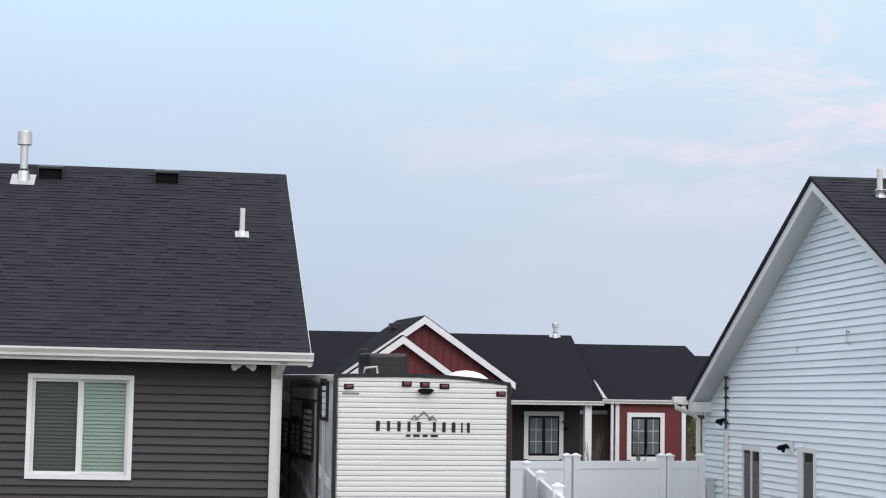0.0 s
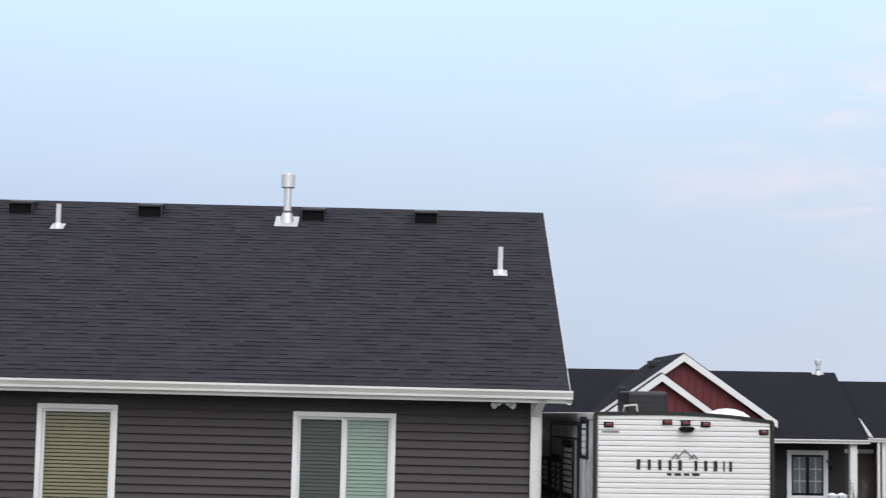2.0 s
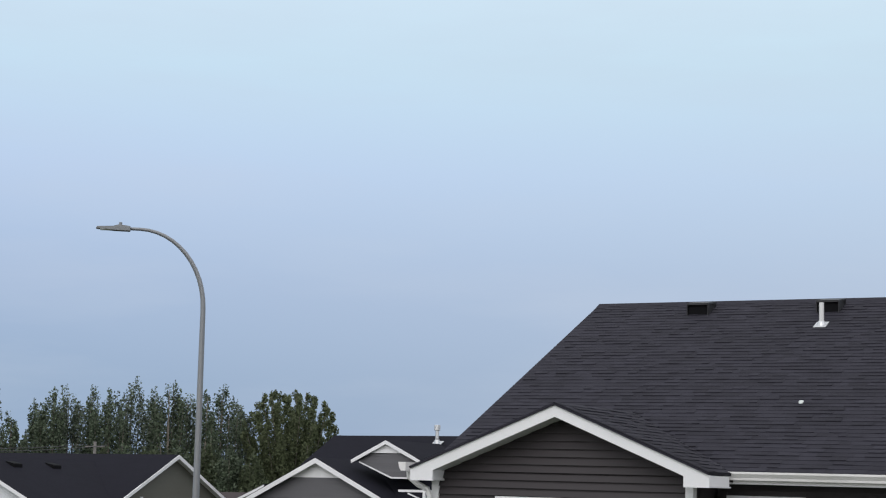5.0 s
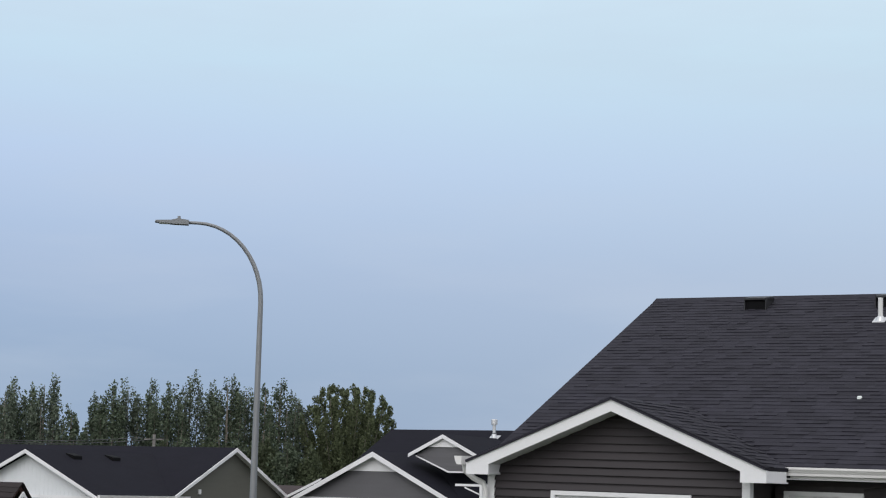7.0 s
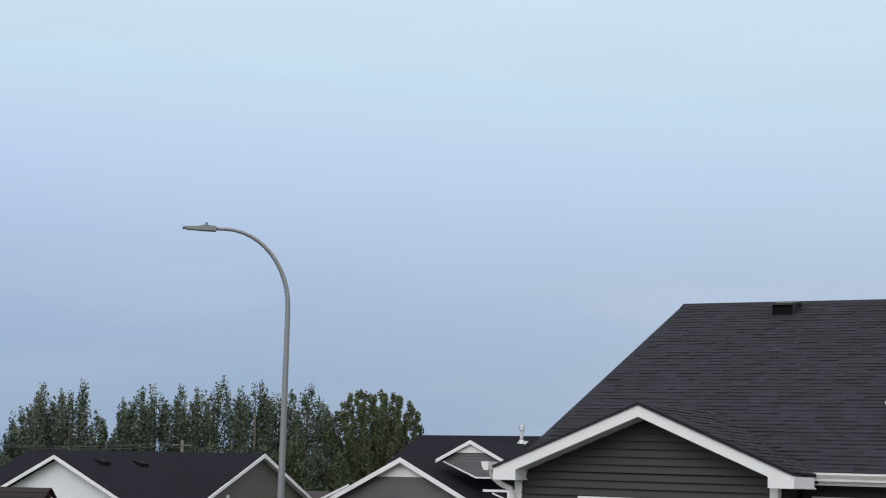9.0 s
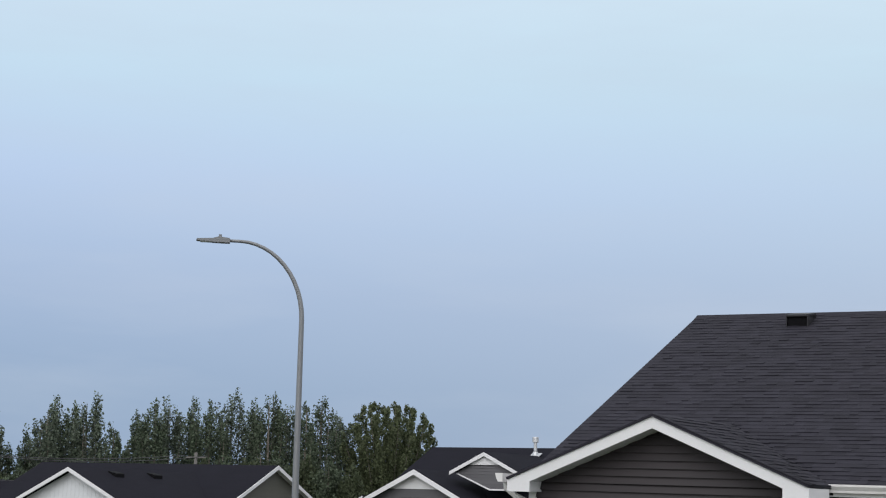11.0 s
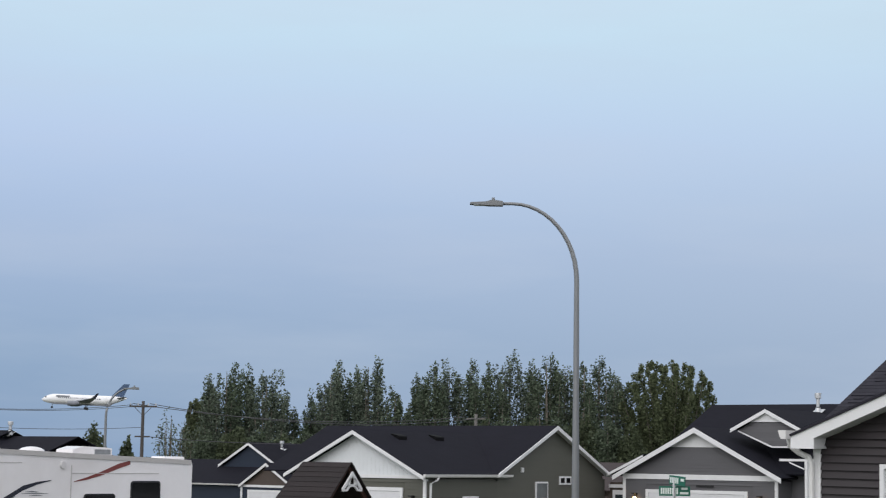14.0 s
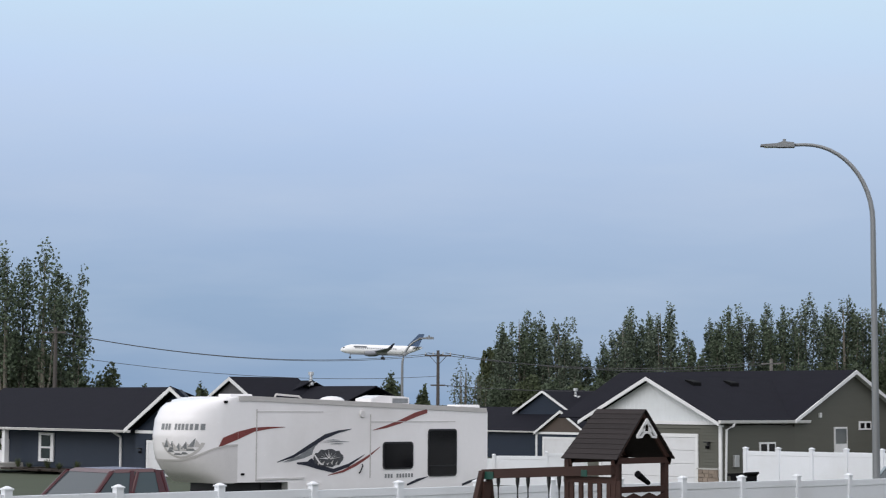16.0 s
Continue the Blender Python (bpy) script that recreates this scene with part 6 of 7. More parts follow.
# ---------- parked cars ----------
def car(name, label, m, paint, L, W, H, sill, hood, deck, ws, rw, rack=False):
    """A parked car along local x: a smooth lower body, a cabin with glass all round, wheels, lamps."""
    c = thing(name, label, "car", m)
    belt = sill + (H - sill) * 0.42
    low = [(-L / 2, sill), (L / 2, sill), (L / 2 + 0.02, belt - 0.2), (L / 2 - 0.15, belt - 0.04), (L / 2 - deck, belt), (-L / 2 + hood, belt + 0.02), (-L / 2 + 0.2, belt - 0.14), (-L / 2 - 0.02, belt - 0.35)]
    bm = prism(bmesh.new(), low, "y", -W / 2, W / 2)
    bmesh.ops.bevel(bm, geom=list(bm.edges), offset=0.06, segments=2, affect="EDGES")
    part("body", bm, paint, c)
    a0, b0, a1, b1 = -L / 2 + hood, L / 2 - deck, -L / 2 + hood + ws, L / 2 - deck - rw
    bm = bmesh.new()
    solid(bm, [(a0, -W / 2 + 0.06, belt - 0.02), (b0, -W / 2 + 0.06, belt - 0.02), (b0, W / 2 - 0.06, belt - 0.02), (a0, W / 2 - 0.06, belt - 0.02),
               (a1, -W / 2 + 0.2, H - 0.06), (b1, -W / 2 + 0.2, H - 0.06), (b1, W / 2 - 0.2, H - 0.06), (a1, W / 2 - 0.2, H - 0.06)])
    part("cabin_glass", bm, CAR_GLASS, c)
    bm = bmesh.new()
    solid(bm, [(a1 - 0.04, -W / 2 + 0.17, H - 0.08), (b1 + 0.04, -W / 2 + 0.17, H - 0.08), (b1 + 0.04, W / 2 - 0.17, H - 0.08), (a1 - 0.04, W / 2 - 0.17, H - 0.08),
               (a1 + 0.12, -W / 2 + 0.27, H), (b1 - 0.12, -W / 2 + 0.27, H), (b1 - 0.12, W / 2 - 0.27, H), (a1 + 0.12, W / 2 - 0.27, H)])
    bmesh.ops.bevel(bm, geom=list(bm.edges), offset=0.025, segments=2, affect="EDGES")
    part("roof", bm, paint, c)
    for s in (-1, 1):
        for u, v in ((a0, a1), (b0, b1), ((a0 + b0) / 2, (a1 + b1) / 2 + 0.02)):
            bm = bmesh.new()
            tube(bm, [(u, s * (W / 2 - 0.06), belt - 0.02), (v, s * (W / 2 - 0.2), H - 0.06)], 0.045, 6)
            part("pillar", bm, paint, c)
        for x in (-L / 2 + 0.9, L / 2 - 0.95):
            w = part("wheel", tube(bmesh.new(), [(x, s * (W / 2 - 0.22), 0.34), (x, s * (W / 2 + 0.01), 0.34)], 0.34, 18), TYRE, c)
            part("rim", tube(bmesh.new(), [(x, s * (W / 2 - 0.2), 0.34), (x, s * (W / 2 + 0.02), 0.34)], 0.2, 12), GALV, w)
        part("mirror", cube(a0 + 0.35, a0 + 0.5, s * (W / 2 + 0.02), s * (W / 2 + 0.2), belt + 0.02, belt + 0.16, 0.03), paint, c)
        part("headlight", cube(-L / 2 - 0.03, -L / 2 + 0.12, s * (W / 2 - 0.42), s * (W / 2 - 0.1), belt - 0.38, belt - 0.24, 0.02), LAMP_HEAD, c)
        part("tail_light", cube(L / 2 - 0.1, L / 2 + 0.03, s * (W / 2 - 0.3), s * (W / 2 - 0.05), belt - 0.3, belt - 0.12, 0.02), LENS_RED, c)
        if rack:
            part("roof_rail", tube(bmesh.new(), [(a1 + 0.25, s * (W / 2 - 0.3), H - 0.01), (a1 + 0.4, s * (W / 2 - 0.3), H + 0.07), (b1 - 0.4, s * (W / 2 - 0.3), H + 0.07), (b1 - 0.2, s * (W / 2 - 0.3), H)], 0.022, 6), BLACK_PLASTIC, c)
    return c


truck = car("pickup_truck", "dark red crew-cab pickup truck parked by the fence", pose(-32.0, 21.05, 0.02, 0, 0, 92), CAR_RED, 5.7, 1.95, 1.83, 0.5, 1.45, 2.1, 0.74, 0.18)
bm = bmesh.new()
for s in (-1, 1):
    block(bm, 0.8, 2.85, s * 0.9 - 0.05, s * 0.9 + 0.05, 1.0, 1.22)
block(bm, 2.75, 2.85, -0.9, 0.9, 1.0, 1.22)
part("cargo_bed", bm, CAR_RED, truck)
# painted door frames round the side glass
for s in (-1, 1):
    for a, b, c, d in ((0.50, 0.78, 0.40, 0.62), (-0.34, -0.22, -0.20, -0.10), (-1.42, -1.30, -0.70, -0.58)):
        bm = bmesh.new()
        lo, hi = s * 0.925, s * 0.78
        solid(bm, [(a, lo - s * 0.03, 1.04), (b, lo - s * 0.03, 1.04), (b, lo, 1.04), (a, lo, 1.04), (c, hi - s * 0.03, 1.80), (d, hi - s * 0.03, 1.80), (d, hi, 1.80), (c, hi, 1.80)])
        part("door_pillar", bm, CAR_RED, truck)
bm = bmesh.new()
solid(bm, [(0.68, -0.9, 1.04), (0.78, -0.9, 1.04), (0.78, 0.9, 1.04), (0.68, 0.9, 1.04), (0.54, -0.76, 1.80), (0.62, -0.76, 1.80), (0.62, 0.76, 1.80), (0.54, 0.76, 1.80)])
part("cab_back", bm, CAR_RED, truck)

# ---------- play set ----------
ps = thing("play_set", "stained cedar play set with a plank roof and swing beam", "play set", pose(-18.45, 21.65, 0))
# local: ridge along x, gable faces +x at x = 0
RX0, RX1, RW, RZE, RZP = -1.07, 0.06, 0.68, 2.36, 3.12
NP = 10
for s in (-1, 1):
    for i in range(NP):
        f0, f1 = i / NP, (i + 1.12) / NP
        y0, z0, y1, z1 = s * RW * (1 - f0), RZE + (RZP - RZE) * f0, s * RW * (1 - min(f1, 1)), RZE + (RZP - RZE) * min(f1, 1)
        n = Vector((0, s * (RZP - RZE), RW)).normalized()
        bm = bmesh.new()
        xa, xb = RX0 + 0.13 * f0, RX0 + 0.13 * min(f1, 1)
        solid(bm, [Vector((xa, y0, z0)), Vector((RX1, y0, z0)), Vector((RX1, y1, z1)), Vector((xb, y1, z1)),
                   Vector((xa, y0, z0)) + n * 0.019, Vector((RX1, y0, z0)) + n * 0.019, Vector((RX1, y1, z1)) + n * 0.012, Vector((xb, y1, z1)) + n * 0.012])
        part("roof_board", bm, PLAY_ROOF, ps)
for x in (RX0 + 0.15, RX1 - 0.1):
    for s in (-1, 1):
        part("rafter", prism(bmesh.new(), [(0, RZP - 0.01), (s * RW, RZE - 0.01), (s * (RW - 0.03), RZE - 0.09), (0, RZP - 0.1)], "x", x, x + 0.04), PLAY_WOOD, ps)
    part("tie_beam", cube(x, x + 0.04, -RW + 0.02, RW - 0.02, RZE - 0.06, RZE + 0.03), PLAY_WOOD, ps)
br = bmesh.new()
for s in (-1, 1):
    prism(br, [(0, RZP - 0.13), (s * 0.23, RZP - 0.385), (s * 0.23, RZP - 0.43), (s * 0.17, RZP - 0.385), (0, RZP - 0.20)], "x", RX1 + 0.002, RX1 + 0.03)
    prism(br, [(s * 0.045, RZP - 0.22), (s * 0.095, RZP - 0.27), (s * 0.095, RZP - 0.35), (s * 0.055, RZP - 0.35)], "x", RX1 + 0.002, RX1 + 0.03)
    prism(br, [(0, RZP - 0.325), (s * 0.07, RZP - 0.335), (s * 0.14, RZP - 0.40), (s * 0.22, RZP - 0.41), (s * 0.22, RZP - 0.435), (s * 0.12, RZP - 0.43), (s * 0.06, RZP - 0.37), (0, RZP - 0.36)], "x", RX1 + 0.002, RX1 + 0.03)
part("gable_bracket", br, WHITE_TRIM, ps, "white arched gable bracket")
for x in (RX0 + 0.05, -0.06):
    for y in (-0.58, 0.58):
        part("post", cube(x - 0.045, x + 0.045, y - 0.045, y + 0.045, 0, RZE), PLAY_WOOD, ps)
part("floor", cube(RX0, 0.0, -0.62, 0.62, 1.1, 1.15), PLAY_WOOD, ps)
# scalloped rail on the +x side
sc_ = [(-0.55, 1.72)] + [(-0.55 + 1.1 * k / 12, 1.82 + 0.03 * math.cos(k * math.pi / 2)) for k in range(13)] + [(0.55, 1.72)]
part("scalloped_rail", prism(bmesh.new(), sc_, "x", -0.05, -0.02), PLAY_WOOD, ps)
part("rail", cube(-0.06, -0.02, -0.55, 0.55, 1.86, 1.95), PLAY_WOOD, ps)
for k in range(7):
    y = -0.5 + k / 6.0
    part("baluster", cube(-0.05, -0.02, y - 0.035, y + 0.035, 1.15, 1.75), PLAY_WOOD, ps)
for k in range(6):
    x = RX0 + 0.15 + k * 0.19
    part("baluster", cube(x - 0.04, x + 0.04, -0.62, -0.59, 1.15, 2.05), PLAY_WOOD, ps)
part("rail", cube(RX0, 0, -0.63, -0.58, 2.0, 2.1), PLAY_WOOD, ps)
tele = part("telescope", tube(bmesh.new(), [(0.02, 0.1, 2.0), (0.1, -0.2, 2.12), (0.11, -0.26, 2.15)], [0.035, 0.05, 0.055], 12), BLACK_PLASTIC, ps, "black toy telescope")
# swing beam towards -x
bm = bmesh.new()
solid(bm, [(-2.8, -0.72, 1.99), (-0.02, -0.72, 2.14), (-0.02, -0.63, 2.14), (-2.8, -0.63, 1.99), (-2.8, -0.72, 2.14), (-0.02, -0.72, 2.29), (-0.02, -0.63, 2.29), (-2.8, -0.63, 2.14)])
part("swing_beam", bm, PLAY_WOOD, ps)
for y, dy in ((-0.74, -0.55), (-0.6, 0.4)):
    part("beam_leg", tube(bmesh.new(), [(-2.76, y, 2.11), (-2.86, y + dy, 0.0)], 0.06, 6), PLAY_WOOD, ps)
part("leg_brace", prism(bmesh.new(), [(-2.95, 1.66), (-2.7, 1.66), (-2.7, 1.95), (-2.78, 1.95)], "y", -0.76, -0.6), PLAY_WOOD, ps)
part("beam_plate", cube(-2.72, -2.52, -0.73, -0.72, 1.99, 2.11), GREEN_PLASTIC, ps, "green bracket plate")
part("beam_plate", cube(-0.62, -0.5, -0.73, -0.72, 2.10, 2.2), GREEN_PLASTIC, ps, "green bracket plate")
for x in (-2.46, -2.03, -1.80, -1.35, -1.13):
    rp = part("swing_rope", tube(bmesh.new(), [(x, -0.67, 2.02), (x, -0.67, 1.2)], 0.011, 6), BLACK_PLASTIC, ps)
    part("rope_hook", tube(bmesh.new(), [(x, -0.67, 2.04 + (x + 2.8) * 0.03), (x, -0.67, 1.93 + (x + 2.8) * 0.03), (x, -0.67, 1.86)], [0.035, 0.03, 0.012], 8), BLACK_METAL, rp)
part("swing_seat", cube(-2.48, -2.01, -0.78, -0.56, 1.17, 1.2, 0.01), GREEN_PLASTIC, ps)

# ---------- street lamp ----------
def street_lamp(name, label, x, y, z0, top, reach, ang, r0=0.1, bend=1.9):
    """A tapered steel pole that bends over into an arm, with a flat lamp head."""
    lamp = thing(name, label, "street lamp", pose(x, y, z0, 0, 0, ang))
    path, rad = [(0, 0, 0)], [r0]
    z_b = top - bend
    for k in range(1, 9):
        path.append((0, 0, z_b * k / 8)), rad.append(r0 - (r0 - 0.062) * k / 8)
    for k in range(1, 13):
        a = math.pi / 2 * k / 12
        path.append((-reach * 0.82 * (1 - math.cos(a)), 0, z_b + bend * math.sin(a))), rad.append(0.062 - 0.022 * k / 12)
    path.append((-reach, 0, top)), rad.append(0.038)
    part("pole", tube(bmesh.new(), path, rad, 12), LAMP_STEEL, lamp, smooth=True)
    part("base_plate", cube(-0.2, 0.2, -0.2, 0.2, 0, 0.04), LAMP_STEEL, lamp)
    part("pole_collar", tube(bmesh.new(), [(0, 0, 0.04), (0, 0, 0.3)], [r0 * 1.5, r0 * 1.25], 12), LAMP_STEEL, lamp)
    hd = part("lamp_head", prism(bmesh.new(), [(-reach + 0.12, top - 0.06), (-reach + 0.12, top + 0.05), (-reach - 0.15, top + 0.085), (-reach - 0.3, top + 0.04), (-reach - 0.68, top + 0.02), (-reach - 0.7, top - 0.02), (-reach - 0.25, top - 0.055)], "y", -0.13, 0.13), LAMP_CAST, lamp)
    part("photocell", tube(bmesh.new(), [(-reach - 0.12, 0, top + 0.07), (-reach - 0.12, 0, top + 0.15)], 0.04, 10), LAMP_CAST, hd)
    part("lamp_lens", cube(-reach - 0.6, -reach - 0.28, -0.1, 0.1, top - 0.05, top - 0.03), SIGN_WHITE, hd)
    return lamp


street_lamp("street_lamp", "tall grey steel street lamp with a curved arm", -24.78, 37.57, 0.0, 9.50, 1.95, 35)
street_lamp("street_lamp", "distant grey street lamp with a curved arm", -70.5, 63.7, ground_z(70, 63), 6.55 - ground_z(70, 63), -1.5, 42, 0.1, 1.4)

# ---------- street sign ----------
sg = thing("street_sign", "green street name signs on a grey post", "sign", pose(-21.25, 36.25, 0, 0, 0, 30))
part("post", tube(bmesh.new(), [(0, 0, 0), (0, 0, 2.86)], 0.03, 10), GALV, sg)
s1 = part("name_blade", cube(-0.34, 0.36, -0.012, 0.0, 2.45, 2.67, 0.004), SIGN_GREEN, sg)
bm = bmesh.new()
for k in range(8):
    block(bm, -0.30 + k * 0.05, -0.30 + k * 0.05 + 0.034, -0.016, -0.012, 2.49, 2.63)
block(bm, 0.16, 0.30, -0.016, -0.012, 2.59, 2.64)
block(bm, 0.13, 0.32, -0.016, -0.012, 2.49, 2.54)
part("name_bars", bm, SIGN_WHITE, s1, "pale bars in place of lettering")
s2 = part("name_blade", cube(-0.36, 0.20, -0.012, 0.0, 2.69, 2.90, 0.004), SIGN_GREEN, sg)
s2.rotation_euler = (0, radians(4), radians(-50))
bm = bmesh.new()
for k in range(5):
    block(bm, -0.32 + k * 0.06, -0.32 + k * 0.06 + 0.042, -0.016, -0.012, 2.73, 2.86)
block(bm, 0.05, 0.16, -0.016, -0.012, 2.79, 2.85)
part("name_bars", bm, SIGN_WHITE, s2, "pale bars in place of lettering")
for z in (2.46, 2.68):
    part("bracket", tube(bmesh.new(), [(0, 0, z - 0.03), (0, 0, z + 0.03)], 0.04, 10), GALV, sg)

# ---------- cars in the far street ----------
car("parked_car", "pale blue-grey saloon car parked at the kerb", pose(-29.28, 45.97, 0.03, 0, 0, 80), CAR_SILVER, 4.5, 1.78, 1.47, 0.3, 1.5, 1.4, 0.6, 0.4)
car("parked_suv", "black sport utility car with roof rails on a driveway", pose(-28.32, 48.45, -0.05, 0, 0, 75), CAR_BLACK, 4.0, 1.85, 1.60, 0.35, 1.2, 0.15, 0.6, 0.45, True)

# wheelie bin by the green house
bn = thing("wheelie_bin", "black plastic wheeled rubbish bin with its lid ajar", "bin", pose(-34.5, 45.2, 0))
q = 0.55
bm = bmesh.new()
solid(bm, [(-0.24, -0.28, 0.1), (0.24, -0.28, 0.1), (0.24, 0.28, 0.1), (-0.24, 0.28, 0.1), (-0.30, -0.29, q + 0.5), (0.26, -0.29, q + 0.5), (0.26, 0.29, q + 0.5), (-0.30, 0.29, q + 0.5)])
part("body", bm, BLACK_PLASTIC, bn)
part("lid", prism(bmesh.new(), [(-0.42, q + 0.5), (0.24, q + 0.5), (0.34, q + 0.58), (0.33, q + 0.63), (0.15, q + 0.6), (-0.42, q + 0.57)], "y", -0.3, 0.3), BLACK_PLASTIC, bn)
for s in (-1, 1):
    part("wheel", tube(bmesh.new(), [(-0.25, s * 0.2, 0.1), (-0.25, s * 0.28, 0.1)], 0.1, 12), TYRE, bn)

# ---------- power pole and wires ----------
pz = ground_z(109, 102)
pp = thing("utility_pole", "weathered wooden utility pole with a crossarm", "utility pole", pose(-109.3, 102.7, pz, 0, 0, 45))
part("pole", tube(bmesh.new(), [(0, 0, 0), (0, 0, 7.5 - pz)], [0.18, 0.12], 10), POLE_WOOD, pp)
part("crossarm", cube(-1.1, 1.1, -0.16, -0.04, 7.0 - pz, 7.14 - pz), POLE_WOOD, pp)
part("crossarm", cube(-0.6, 0.6, -0.15, -0.05, 4.6 - pz, 4.72 - pz), POLE_WOOD, pp)
for x in (-1.0, -0.4, 0.4, 1.0):
    part("insulator", tube(bmesh.new(), [(x, -0.1, 7.14 - pz), (x, -0.1, 7.34 - pz)], [0.05, 0.035], 8), LAMP_HEAD, pp)
part("brace", tube(bmesh.new(), [(-0.7, -0.1, 7.05 - pz), (0, -0.12, 6.3 - pz), (0.7, -0.1, 7.05 - pz)], 0.03, 6), POLE_WOOD, pp)


def cable(a, b, sag, r, label="dark overhead power cable sagging between poles"):
    pts = [Vector(a).lerp(Vector(b), k / 24) - Vector((0, 0, sag * 4 * (k / 24) * (1 - k / 24))) for k in range(25)]
    tagged(part("power_cable", tube(bmesh.new(), pts, r, 5), WIRE), label, "cable", group="power cables")


cable((-109.9, 102.1, 7.2), (-106.9, 64.8, 7.9), 1.1, 0.022)
cable((-109.0, 103.0, 7.2), (-106.3, 65.5, 7.7), 1.1, 0.022)
cable((-109.3, 102.6, 5.4), (-106.6, 65.2, 6.3), 0.75, 0.02)
cable((-109.9, 102.1, 7.3), (-101.9, 136.0, 7.1), 0.9, 0.03)
cable((-108.9, 103.1, 7.3), (-100.2, 137.2, 7.1), 1.1, 0.03)
cable((-109.3, 102.6, 4.7), (-101.1, 136.6, 5.6), 0.8, 0.03)
p3 = thing("utility_pole", "wooden utility pole standing among the trees", "utility pole", pose(-106.6, 65.2, ground_z(106, 65), 0, 0, 20))
part("pole", tube(bmesh.new(), [(0, 0, 0), (0, 0, 8.1 - ground_z(106, 65))], [0.16, 0.11], 8), POLE_WOOD, p3)
part("crossarm", cube(-0.9, 0.9, -0.12, -0.04, 7.7 - ground_z(106, 65), 7.82 - ground_z(106, 65)), POLE_WOOD, p3)
p2 = thing("utility_pole", "distant wooden utility pole with a crossarm", "utility pole", pose(-101.1, 136.6, ground_z(101, 136), 0, 0, 40))
part("pole", tube(bmesh.new(), [(0, 0, 0), (0, 0, 9.1)], [0.20, 0.14], 8), POLE_GREY, p2)
part("crossarm", cube(-0.9, 0.9, -0.14, -0.04, 8.6, 8.7), POLE_GREY, p2)

# ---------- trees ----------


def leaf_cloud(verts, faces, rng, centre, rad, count, size, droop=0.0):
    """Small leaf clumps, mostly upright, scattered in an uneven ellipsoid."""
    for _ in range(count):
        u = Vector((rng.gauss(0, 1), rng.gauss(0, 1), rng.gauss(0, 1))).normalized() * rng.random() ** 0.45
        c = Vector(centre) + Vector((u.x * rad[0], u.y * rad[1], u.z * rad[2]))
        s = size * rng.uniform(0.5, 1.3)
        a = Vector((rng.gauss(0, 0.7), rng.gauss(0, 0.7), rng.gauss(0.6, 0.8))).normalized()
        b = a.cross(Vector((rng.gauss(0, 1), rng.gauss(0, 1), rng.gauss(0, 1)))).normalized()
        k = len(verts)
        verts += [c + a * s, c + b * s * 0.6, c - a * s * 0.9, c - b * s * 0.6]
        faces.append((k, k + 1, k + 2, k + 3))


def poplar(x, y, top, width, seed, leaf, spires=4, dens=1.0, bare=0.0, label="tall poplar with upright leafy branches", size=0.17, group="poplars along the horizon", gaps=0.0):
    """A tapered trunk, upright limbs, and a crown of leaf clumps in narrow spires with gaps."""
    rng = random.Random(seed)
    z0 = ground_z(x, y)
    h = top - z0
    t = thing("tree", label, "tree", pose(x, y, z0), group=group)
    lean = rng.uniform(-0.3, 0.3)
    tw = min(width, 3.0)
    part("trunk", tube(bmesh.new(), [(0, 0, -0.2), (0.1, 0, h * 0.3), (lean, 0, h * 0.65), (lean * 1.3, 0, h * 0.93)], [0.09 * tw, 0.07 * tw, 0.045 * tw, 0.02], 8), BARK, t)
    verts, faces = [], []
    for i in range(spires):
        sx = (i + 0.5) / spires - 0.5 + rng.uniform(-0.1, 0.1)
        sy = rng.uniform(-0.5, 0.5)
        hh = h * rng.uniform(0.88, 0.99) * (1 - 0.5 * abs(sx) ** 1.7) if i != spires // 2 else h
        bx, by = sx * width, sy * width * 0.6
        st = h * rng.uniform(0.12, 0.25)
        path = [(lean * 0.4, 0, st), (bx * 0.7, by * 0.6, st + (hh - st) * 0.3), (bx * 0.95, by * 0.9, st + (hh - st) * 0.65), (bx, by, hh * 0.96)]
        part("limb", tube(bmesh.new(), path, [0.04 * tw, 0.03 * tw, 0.02 * tw, 0.012], 6), BARK, t)
        nb = 18
        for k in range(nb):
            f = (k + 0.6) / nb
            j = min(int(f * 3), 2)
            p = Vector(path[j]).lerp(Vector(path[j + 1]), f * 3 - j)
            r = (width / spires * (1.75 - 0.95 * f ** 3) + 0.08) * rng.uniform(0.65, 1.25)
            if f < bare * rng.uniform(0.6, 1.2) or rng.random() < gaps:
                continue
            p += Vector((rng.uniform(-1, 1), rng.uniform(-1, 1), 0)) * r * 0.7
            leaf_cloud(verts, faces, rng, p, (r * 0.85, r * 0.85, r * 1.5 + 0.4), int(130 * dens * (0.35 + r)), size)
    raw("crown", verts, faces, leaf, t)
    return t


D_T = 220
# bearing, height of the top, width of each poplar of the row
TREES = [(44.66, 12.5, 2.2), (44.24, 14.1, 3.6), (43.64, 13.6, 3.4), (42.96, 13.2, 3.6), (42.35, 10.5, 3.0), (41.47, 10.6, 2.6), (41.09, 13.6, 2.6),
         (40.72, 14.3, 3.0), (40.23, 13.9, 2.6), (39.81, 14.9, 3.3), (39.36, 9.9, 2.0), (38.98, 11.4, 2.4), (38.59, 9.5, 1.6), (38.25, 13.2, 2.3), (37.85, 14.5, 3.3),
         (37.34, 14.7, 3.2), (36.74, 14.9, 3.3), (36.07, 14.6, 3.4), (35.47, 15.8, 3.2), (34.80, 14.7, 3.0), (34.29, 16.0, 3.4), (33.75, 15.0, 2.3), (33.22, 15.0, 2.4), (32.70, 15.6, 3.4), (32.10, 13.8, 3.0)]
